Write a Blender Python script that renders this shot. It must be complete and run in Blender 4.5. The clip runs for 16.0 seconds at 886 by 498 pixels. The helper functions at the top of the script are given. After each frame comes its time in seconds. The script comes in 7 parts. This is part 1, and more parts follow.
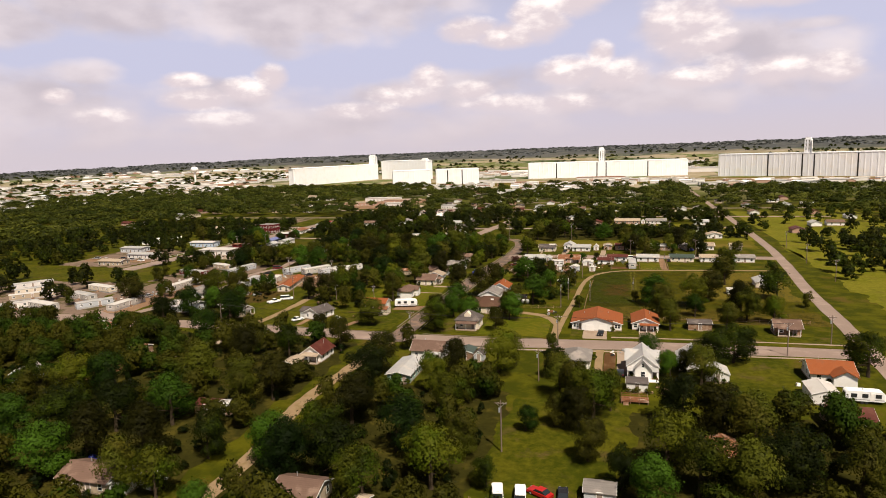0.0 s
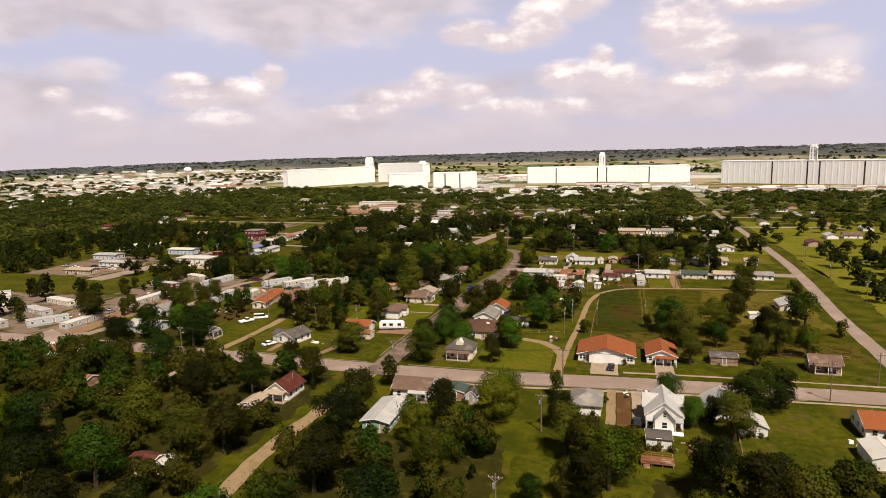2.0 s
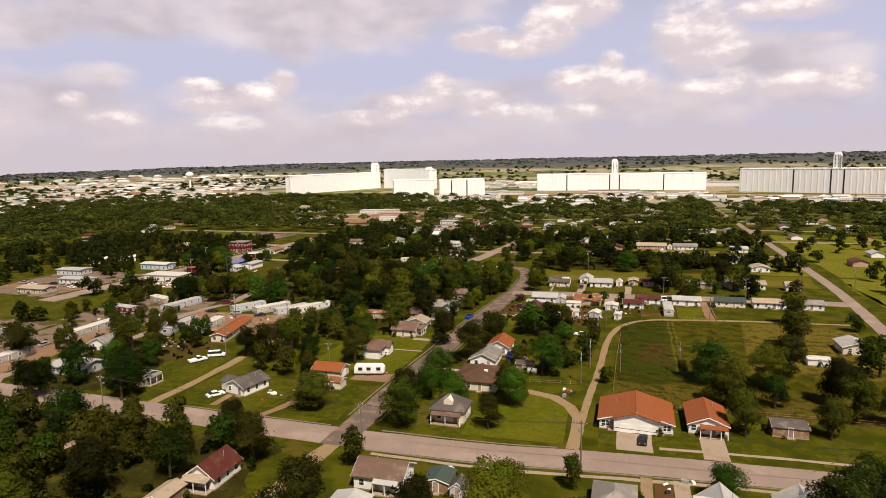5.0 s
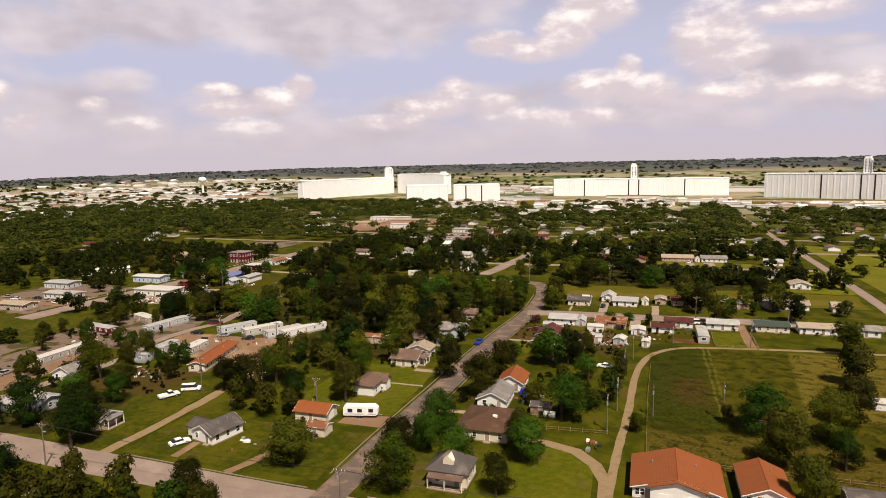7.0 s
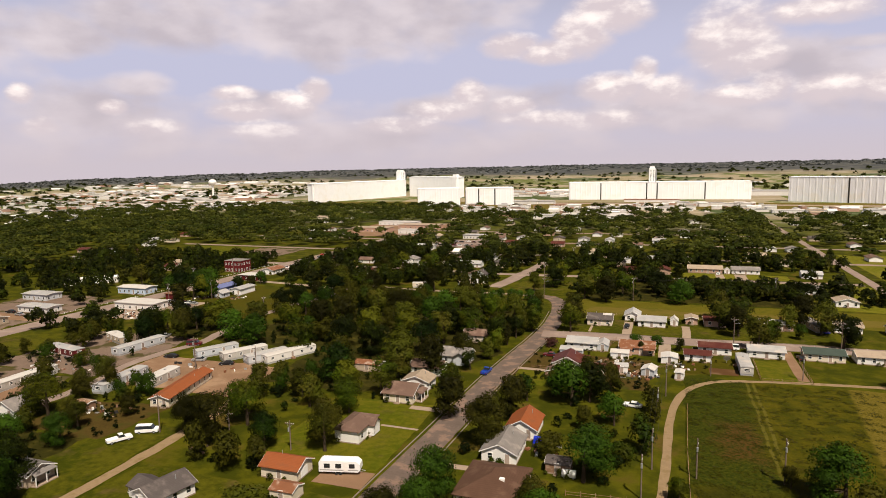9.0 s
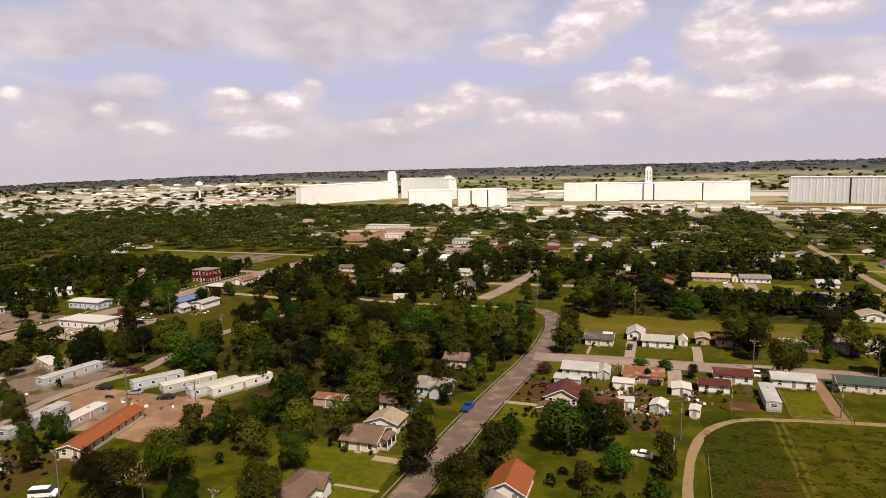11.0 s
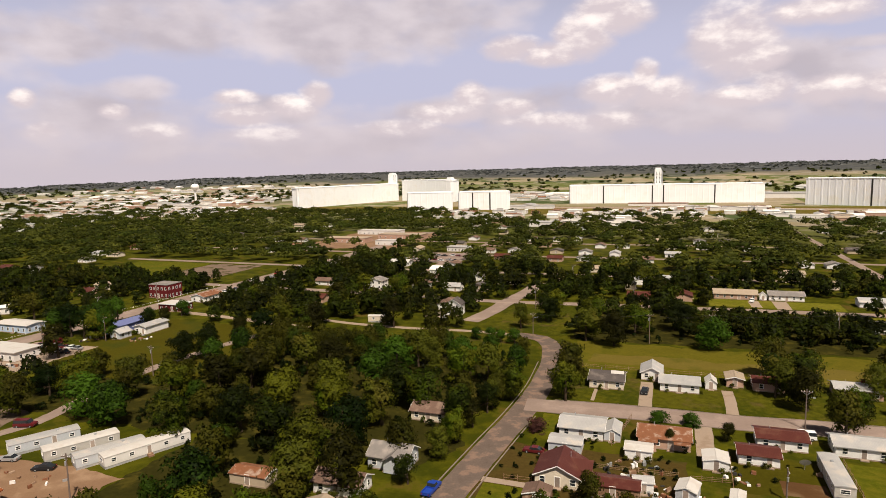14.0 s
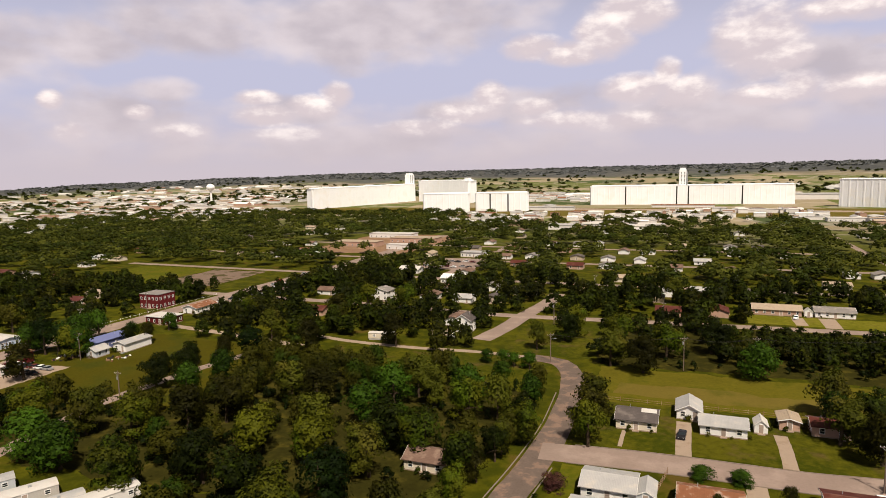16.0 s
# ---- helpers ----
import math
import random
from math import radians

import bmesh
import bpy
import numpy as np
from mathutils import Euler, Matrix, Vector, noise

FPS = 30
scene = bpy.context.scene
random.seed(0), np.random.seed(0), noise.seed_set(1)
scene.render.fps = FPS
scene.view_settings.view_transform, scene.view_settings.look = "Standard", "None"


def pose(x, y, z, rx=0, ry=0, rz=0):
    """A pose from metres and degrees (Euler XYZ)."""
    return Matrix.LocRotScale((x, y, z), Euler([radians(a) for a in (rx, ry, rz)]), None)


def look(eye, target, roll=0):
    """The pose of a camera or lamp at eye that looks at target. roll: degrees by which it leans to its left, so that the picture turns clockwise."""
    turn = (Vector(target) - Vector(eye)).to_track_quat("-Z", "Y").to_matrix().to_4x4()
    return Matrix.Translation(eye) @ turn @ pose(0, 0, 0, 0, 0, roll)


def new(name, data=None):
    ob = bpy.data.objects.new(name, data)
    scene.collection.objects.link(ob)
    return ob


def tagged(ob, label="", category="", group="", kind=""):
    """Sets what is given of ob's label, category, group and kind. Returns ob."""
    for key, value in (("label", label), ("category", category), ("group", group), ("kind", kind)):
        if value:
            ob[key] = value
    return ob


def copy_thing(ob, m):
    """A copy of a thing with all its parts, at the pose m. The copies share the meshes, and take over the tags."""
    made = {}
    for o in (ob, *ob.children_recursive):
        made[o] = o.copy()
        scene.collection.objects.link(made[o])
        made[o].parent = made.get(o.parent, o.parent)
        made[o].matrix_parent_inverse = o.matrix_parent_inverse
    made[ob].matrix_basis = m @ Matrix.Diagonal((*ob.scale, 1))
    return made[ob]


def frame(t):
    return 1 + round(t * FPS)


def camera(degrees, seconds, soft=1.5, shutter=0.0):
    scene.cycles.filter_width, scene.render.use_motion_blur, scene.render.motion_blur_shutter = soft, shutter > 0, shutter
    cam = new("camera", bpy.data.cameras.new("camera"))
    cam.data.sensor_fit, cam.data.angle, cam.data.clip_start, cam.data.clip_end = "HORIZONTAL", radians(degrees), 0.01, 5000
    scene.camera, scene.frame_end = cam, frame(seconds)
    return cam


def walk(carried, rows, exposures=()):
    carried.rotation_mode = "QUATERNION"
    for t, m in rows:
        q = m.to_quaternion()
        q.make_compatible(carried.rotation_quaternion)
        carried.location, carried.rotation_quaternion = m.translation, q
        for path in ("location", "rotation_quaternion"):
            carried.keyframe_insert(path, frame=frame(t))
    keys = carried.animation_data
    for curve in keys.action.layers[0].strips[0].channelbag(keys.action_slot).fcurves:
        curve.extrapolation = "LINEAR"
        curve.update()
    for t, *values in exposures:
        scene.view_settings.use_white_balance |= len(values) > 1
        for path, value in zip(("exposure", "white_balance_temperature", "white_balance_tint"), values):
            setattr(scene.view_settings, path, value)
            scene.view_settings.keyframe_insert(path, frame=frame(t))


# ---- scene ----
cam = camera(70.0, 16.0, soft=0.85)
PATH = [
    (0.0, pose(0.00, 0.00, 60.00, 81.33, 1.85, 15.68)),
    (0.5, pose(-1.18, 6.30, 60.36, 81.35, 1.62, 15.76)),
    (1.0, pose(-2.27, 12.64, 60.58, 81.40, 1.46, 15.62)),
    (1.5, pose(-3.57, 19.10, 60.86, 81.44, 1.35, 15.52)),
    (2.0, pose(-4.64, 25.65, 61.07, 81.55, 1.20, 15.58)),
    (2.5, pose(-5.50, 32.43, 61.20, 81.66, 1.09, 15.69)),
    (3.0, pose(-6.40, 39.26, 61.42, 81.74, 0.98, 15.78)),
    (3.5, pose(-7.17, 46.07, 61.55, 81.79, 0.93, 15.96)),
    (4.0, pose(-8.00, 52.94, 61.56, 81.88, 0.93, 16.20)),
    (6.5, pose(-13.32, 85.91, 62.33, 82.34, 0.93, 17.30)),
    (7.0, pose(-14.27, 92.07, 62.80, 82.45, 0.95, 17.91)),
    (7.5, pose(-15.55, 98.70, 63.00, 82.55, 0.94, 18.38)),
    (8.0, pose(-16.82, 105.60, 63.04, 82.64, 1.04, 18.76)),
    (8.5, pose(-18.20, 112.58, 63.20, 82.65, 0.95, 19.03)),
    (9.0, pose(-19.53, 119.89, 63.14, 82.69, 0.91, 19.20)),
    (11.5, pose(-24.28, 156.59, 62.83, 82.80, 1.12, 18.68)),
    (12.0, pose(-24.76, 163.60, 62.91, 82.83, 1.16, 18.82)),
    (12.5, pose(-25.51, 170.82, 62.92, 82.85, 1.16, 18.96)),
    (13.0, pose(-26.05, 178.09, 62.83, 82.88, 1.13, 19.08)),
    (13.5, pose(-26.77, 185.17, 62.83, 82.93, 1.21, 19.14)),
    (14.0, pose(-27.47, 192.43, 62.81, 82.93, 1.21, 19.35)),
    (14.5, pose(-28.15, 199.01, 63.19, 82.93, 1.25, 19.93)),
    (15.0, pose(-28.99, 205.51, 63.54, 82.95, 1.36, 20.60)),
    (15.5, pose(-30.36, 211.59, 63.87, 82.91, 1.26, 20.94)),
    (16.0, pose(-31.95, 218.05, 63.72, 82.94, 1.22, 21.11)),
]
walk(cam, PATH, exposures=[(0.0, 0.48), (3.0, 0.45), (7.0, 0.38), (16.0, 0.36)])

# ---- world and sun ----
SUN_AZ, SUN_EL = radians(142), radians(57)      # clockwise from +y; the sun stands in the south-east
sun_dir = Vector((math.sin(SUN_AZ) * math.cos(SUN_EL), math.cos(SUN_AZ) * math.cos(SUN_EL), math.sin(SUN_EL)))
sun = new("sun", bpy.data.lights.new("sun", "SUN"))
sun.data.energy, sun.data.angle, sun.data.color = 5.0, radians(0.8), (1.0, 0.88, 0.73)
sun.matrix_world = look(sun_dir * 800, (0, 0, 0))


class Nodes:
    """A short way to write node trees."""

    def __init__(self, tree):
        self.tree = tree
        tree.nodes.clear()

    def add(self, kind, **ins):
        n = self.tree.nodes.new(kind)
        for k, v in ins.items():
            self.put(n, k.replace("_", " "), v)
        return n

    def put(self, n, key, v):
        sock = n.inputs[int(key)] if key.isdigit() else n.inputs[key]
        if isinstance(v, bpy.types.NodeSocket):
            self.tree.links.new(v, sock)
        else:
            sock.default_value = v

    def math(self, op, a, b=0.0, c=0.0):
        n = self.tree.nodes.new("ShaderNodeMath")
        n.operation = op
        for i, v in enumerate((a, b, c)):
            self.put(n, str(i), v)
        return n.outputs[0]

    def mix(self, f, a, b, blend="MIX"):
        n = self.tree.nodes.new("ShaderNodeMix")
        n.data_type, n.blend_type = "RGBA", blend
        self.put(n, "0", f)
        self.put(n, "6", a if isinstance(a, bpy.types.NodeSocket) else (*a[:3], 1))
        self.put(n, "7", b if isinstance(b, bpy.types.NodeSocket) else (*b[:3], 1))
        return n.outputs[2]

    def ramp(self, v, lo, hi, a=0.0, b=1.0):
        n = self.tree.nodes.new("ShaderNodeMapRange")
        n.interpolation_type = "SMOOTHSTEP"
        for i, val in enumerate((v, lo, hi, a, b)):
            self.put(n, str(i), val)
        return n.outputs[0]

    def noise(self, vec, scale, detail=3.0, rough=0.55):
        n = self.add("ShaderNodeTexNoise", Scale=scale, Detail=detail, Roughness=rough)
        self.put(n, "Vector", vec)
        return n.outputs[0]


world = bpy.data.worlds.new("world")
scene.world = world
world.use_nodes = True
W = Nodes(world.node_tree)
sky = W.add("ShaderNodeTexSky")
sky.sky_type, sky.sun_disc, sky.sun_elevation, sky.sun_rotation = "NISHITA", False, SUN_EL, SUN_AZ
sky.altitude, sky.air_density, sky.dust_density, sky.ozone_density = 450.0, 1.2, 3.0, 2.0
way = W.add("ShaderNodeTexCoord").outputs["Generated"]
sep = W.add("ShaderNodeSeparateXYZ", Vector=way)
dx, dy, dz = sep.outputs
az = W.math("MULTIPLY", W.math("ARCTAN2", dx, dy), 57.2958)        # degrees, clockwise from +y
el = W.math("MULTIPLY", W.math("ARCSINE", dz), 57.2958)
flat = W.add("ShaderNodeCombineXYZ", X=W.math("MULTIPLY", az, 0.06), Y=W.math("MULTIPLY", el, 0.11)).outputs[0]
warp = W.math("SUBTRACT", W.noise(flat, 5.0, 6.0, 0.55), 0.5)
warp2 = W.math("SUBTRACT", W.noise(flat, 2.4, 3.0, 0.5), 0.5)
lumps = W.noise(flat, 6.5, 7.0, 0.62)


def cloud(azimuth, elevation, wide, tall, weight=1.0):
    """One soft cloud: 1 in its middle, 0 at its rim."""
    u = W.math("DIVIDE", W.math("SUBTRACT", az, azimuth), wide)
    v = W.math("DIVIDE", W.math("SUBTRACT", el, elevation), tall)
    r = W.math("ADD", W.math("MULTIPLY", u, u), W.math("MULTIPLY", v, v))
    lit = W.math("SUBTRACT", W.math("MULTIPLY", v, 0.75), W.math("MULTIPLY", r, 0.6))
    return W.math("MULTIPLY", W.math("SUBTRACT", 1.0, r), weight), lit


def clouds(rows):
    """Cover of a bank of clouds, and how far towards its sunlit tops."""
    total, tops = None, None
    for row in rows:
        c, lit = cloud(*row)
        c = W.math("MAXIMUM", c, -1.5)
        lit = W.math("MAXIMUM", lit, -1.5)
        total = c if total is None else W.math("SMOOTH_MAX", total, c, 0.25)
        tops = lit if tops is None else W.math("SMOOTH_MAX", tops, lit, 0.25)
    return total, tops


# Bright cumulus heads, then the grey sheets between and above them: azimuth, elevation, half width, half height, weight.
heads_high, tops_high = clouds([(-13.0, 10.3, 2.5, 1.0), (-9.6, 9.7, 2.8, 1.0), (-7.0, 11.0, 2.4, 1.9, 1.1), (-4.8, 12.6, 3.2, 1.7, 1.1), (4.8, 10.0, 3.0, 2.8, 0.8),
                     (6.9, 8.2, 1.7, 1.1, 0.9), (10.9, 11.3, 4.0, 1.0, 0.8), (-1.9, 7.7, 1.1, 1.1, 0.9), (-30.4, 6.7, 1.3, 1.1), (-37.2, 6.5, 1.7, 0.6, 0.8)])
heads_low, tops_low = clouds([(-16.8, 6.4, 1.5, 1.2), (-18.8, 5.0, 2.9, 1.0, 0.9), (-12.9, 5.3, 1.8, 0.7, 0.9), (-32.2, 5.7, 2.0, 1.0), (-36.4, 4.9, 2.5, 0.9),
                    (-46.3, 5.2, 1.0, 0.5, 0.8), (-51.2, 3.5, 1.1, 0.7, 0.8), (-52.3, 6.0, 0.8, 0.7, 0.9), (-4.2, 6.6, 2.9, 1.2), (-0.6, 6.1, 2.5, 1.2, 0.9),
                    (7.9, 6.0, 1.5, 1.2), (6.0, 5.4, 3.2, 0.8, 0.9), (11.9, 5.5, 3.1, 1.0, 0.9), (15.2, 5.4, 2.0, 1.1, 0.9), (-22.6, 3.8, 3.6, 0.7, 0.7)])
heads_faint, tops_faint = (clouds([(-10.1, 4.1, 3.5, 0.7, 0.7), (-5.2, 3.8, 3.5, 0.7, 0.7), (-34.7, 3.3, 3.8, 0.7, 0.6), (-43.4, 3.3, 2.3, 0.8, 0.6)]))
heads = W.math("MAXIMUM", W.math("MAXIMUM", heads_high, heads_low), heads_faint)
tops = W.math("MAXIMUM", W.math("MAXIMUM", tops_high, tops_low), tops_faint)
sheets, _ = clouds([(-49.7, 10.3, 4.6, 2.0), (-40.3, 12.1, 9.9, 2.6), (-28.6, 11.8, 13.0, 3.1), (-21.8, 13.1, 9.4, 3.0, 0.9), (13.9, 8.7, 3.1, 0.6, 0.9),
                 (-44.7, 7.0, 3.2, 1.1, 0.8), (1.3, 4.5, 17.3, 2.0, 0.8), (-48.1, 3.8, 8.7, 3.0, 0.7), (-24.6, 2.7, 19.2, 2.0, 0.7), (-56.9, 9.4, 6.9, 3.0), (4.8, 9.0, 4.0, 1.8, 0.8), (9.5, 7.2, 9.0, 2.4, 0.8), (-7.0, 5.6, 11.0, 1.6, 0.7),
                    (-33.0, 5.2, 9.0, 1.3, 0.7), (-16.0, 5.0, 8.0, 1.4, 0.7)])
high = W.math("MULTIPLY", W.ramp(W.noise(way, 2.6, 6.0, 0.6), 0.44, 0.60), W.ramp(el, 14.0, 19.0))
m_head = W.ramp(W.math("ADD", heads, W.math("MULTIPLY", warp, 1.9)), -0.80, 0.75)
m_sheet = W.math("MULTIPLY", W.ramp(W.math("ADD", sheets, W.math("MULTIPLY", warp2, 3.0)), -0.35, 0.8), 0.9)
m_sheet = W.math("MAXIMUM", m_sheet, W.math("MULTIPLY", high, 0.2))
haze = W.ramp(el, 7.5, -0.5)
clear_sky = W.mix(1.0, sky.outputs[0], (0.012, 0.0105, 0.0088), "MULTIPLY")
clear_sky = W.mix(W.ramp(el, 30.0, 9.0, 0.0, 0.95), clear_sky, (0.53, 0.53, 0.685))
relief_at = W.add("ShaderNodeVectorMath")
relief_at.operation = "ADD"
W.put(relief_at, "0", flat)
W.put(relief_at, "1", (0.035, 0.07, 0.0))
relief = W.math("SUBTRACT", W.noise(flat, 5.0, 6.0, 0.55), W.noise(relief_at.outputs[0], 5.0, 6.0, 0.55))
sheet_col = W.mix(W.ramp(W.math("ADD", W.noise(flat, 2.0, 2.5, 0.5), W.math("MULTIPLY", relief, 0.25)), 0.30, 0.68), (0.51, 0.445, 0.48), (0.745, 0.655, 0.675))
bright = W.math("ADD", W.math("ADD", W.math("MULTIPLY", tops, 0.34), W.math("MULTIPLY", relief, 1.3)), W.math("ADD", W.math("MULTIPLY", warp, 0.5), W.math("ADD", 0.14, W.math("MULTIPLY", lumps, 0.75))))
head_col = W.mix(W.ramp(bright, 0.30, 0.98), (0.66, 0.565, 0.59), (1.03, 0.915, 0.87))
col = W.mix(m_sheet, clear_sky, sheet_col)
col = W.mix(W.math("MULTIPLY", haze, 0.9), col, (0.585, 0.505, 0.54))
col = W.mix(W.math("MULTIPLY", m_head, W.ramp(el, 1.8, 4.5)), col, head_col)
bg = W.add("ShaderNodeBackground", Color=col, Strength=0.85)
W.add("ShaderNodeOutputWorld", Surface=bg.outputs[0])


# ---- materials ----
def surf(name, col, rough=0.85, var=0.22, scale=0.35, fine=4.0, bump=0.3, second=None, metal=0.0, lines="", pitch=0.2, own=0.0, blotch=(0.5, 0.68)):
    """A weathered surface: broad stains, fine grain, optional second colour in blotches, optional laps (lines: 'z', 'x', 'y')."""
    m = bpy.data.materials.new(name)
    m.use_nodes = True
    N = Nodes(m.node_tree)
    at = N.add("ShaderNodeNewGeometry").outputs["Position"]
    if own:
        rnd = N.add("ShaderNodeObjectInfo").outputs["Random"]
    broad = N.noise(at, scale, 4.0)
    grain = N.noise(at, fine, 4.0, 0.65)
    c = (*col, 1)
    base = N.mix(N.ramp(broad, blotch[0], blotch[1]), c, second) if second else N.mix(0.0, c, c)
    tone = N.math("ADD", N.math("MULTIPLY", N.math("SUBTRACT", broad, 0.5), 2 * var), N.math("MULTIPLY", N.math("SUBTRACT", grain, 0.5), 1.6 * var))
    if own:
        tone = N.math("ADD", tone, N.math("MULTIPLY", N.math("SUBTRACT", rnd, 0.5), own))
    tone = N.math("ADD", tone, 1.0)
    height = grain
    if lines:
        wave = N.add("ShaderNodeTexWave", Scale=0.3142 / pitch)
        wave.wave_type, wave.bands_direction, wave.wave_profile = "BANDS", lines.upper(), "SAW"
        N.put(wave, "Vector", at)
        height = N.math("ADD", N.math("MULTIPLY", wave.outputs[1], 1.2), N.math("MULTIPLY", grain, 0.4))
        tone = N.math("MULTIPLY", tone, N.math("ADD", 0.92, N.math("MULTIPLY", wave.outputs[1], 0.1)))
    grey = N.add("ShaderNodeCombineXYZ", X=tone, Y=tone, Z=tone).outputs[0]
    shade = N.mix(1.0, base, grey, "MULTIPLY")
    b = N.add("ShaderNodeBump", Strength=bump, Distance=0.05, Height=height)
    p = N.add("ShaderNodeBsdfPrincipled", Base_Color=shade, Roughness=rough, Metallic=metal, Normal=b.outputs[0])
    N.put(p, "Specular IOR Level", 0.04 if rough > 0.92 else 0.1 if rough > 0.8 else 0.3)
    N.add("ShaderNodeOutputMaterial", Surface=p.outputs[0])
    return m


def turf(name, green, dry, worn=0.5):
    """Mown or rough grass: broad drifts of two tones, worn brown patches, clumps and fine grain."""
    m = bpy.data.materials.new(name)
    m.use_nodes = True
    N = Nodes(m.node_tree)
    at = N.add("ShaderNodeNewGeometry").outputs["Position"]
    drift, patchy, clump, fine = N.noise(at, 0.05, 4.0, 0.6), N.noise(at, 0.13, 5.0, 0.62), N.noise(at, 0.55, 4.0, 0.6), N.noise(at, 2.6, 4.0, 0.7)
    c = N.mix(N.ramp(N.math("ADD", N.math("MULTIPLY", drift, 0.6), N.math("MULTIPLY", clump, 0.4)), 0.40, 0.60), green, dry)
    c = N.mix(N.math("MULTIPLY", N.ramp(patchy, 0.53, 0.70), worn), c, (0.086, 0.056, 0.022))
    tone = N.math("ADD", 0.42, N.math("ADD", N.math("MULTIPLY", clump, 0.62), N.math("MULTIPLY", fine, 0.54)))
    grey = N.add("ShaderNodeCombineXYZ", X=tone, Y=tone, Z=tone).outputs[0]
    b = N.add("ShaderNodeBump", Strength=0.6, Distance=0.10, Height=fine)
    p = N.add("ShaderNodeBsdfPrincipled", Base_Color=N.mix(1.0, c, grey, "MULTIPLY"), Roughness=0.95, Normal=b.outputs[0])
    N.put(p, "Specular IOR Level", 0.04)
    N.add("ShaderNodeOutputMaterial", Surface=p.outputs[0])
    return m


def leaf(name, dark, light, scale=0.09, other=None):
    """Foliage: tones that drift from tree to tree and from clump to clump, a little light coming through. The dark tone
    stands in for shade inside the crowns.
    """
    m = bpy.data.materials.new(name)
    m.use_nodes = True
    N = Nodes(m.node_tree)
    geo = N.add("ShaderNodeNewGeometry")
    at = geo.outputs["Position"]
    rnd = N.add("ShaderNodeObjectInfo").outputs["Random"]
    f = N.math("ADD", N.math("MULTIPLY", N.noise(at, scale, 2.0), 0.5), N.math("MULTIPLY", geo.outputs["Random Per Island"], 0.16))
    f = N.math("ADD", f, N.math("MULTIPLY", N.noise(at, 0.8, 2.0), 0.36))
    f = N.math("ADD", f, N.math("MULTIPLY", N.math("SUBTRACT", rnd, 0.5), 0.45))
    drift = N.ramp(N.math("ADD", N.noise(at, scale * 1.3, 1.0), N.math("MULTIPLY", N.math("SUBTRACT", rnd, 0.5), 0.3)), 0.45, 0.60)
    c = N.mix(N.ramp(f, 0.32, 0.80), dark, N.mix(drift, light, other or light))
    d = N.add("ShaderNodeBsdfPrincipled", Base_Color=c, Roughness=0.62)
    N.put(d, "Specular IOR Level", 0.05)
    t = N.add("ShaderNodeBsdfTranslucent", Color=N.mix(0.5, c, (0.13, 0.14, 0.01)))
    mix = N.add("ShaderNodeMixShader", Fac=0.2)
    N.put(mix, "1", d.outputs[0])
    N.put(mix, "2", t.outputs[0])
    N.add("ShaderNodeOutputMaterial", Surface=mix.outputs[0])
    return m


def glass(name, col=(0.02, 0.025, 0.03)):
    m = bpy.data.materials.new(name)
    m.use_nodes = True
    N = Nodes(m.node_tree)
    p = N.add("ShaderNodeBsdfPrincipled", Base_Color=(*col, 1), Roughness=0.08)
    N.put(p, "Specular IOR Level", 0.7)
    N.add("ShaderNodeOutputMaterial", Surface=p.outputs[0])
    return m


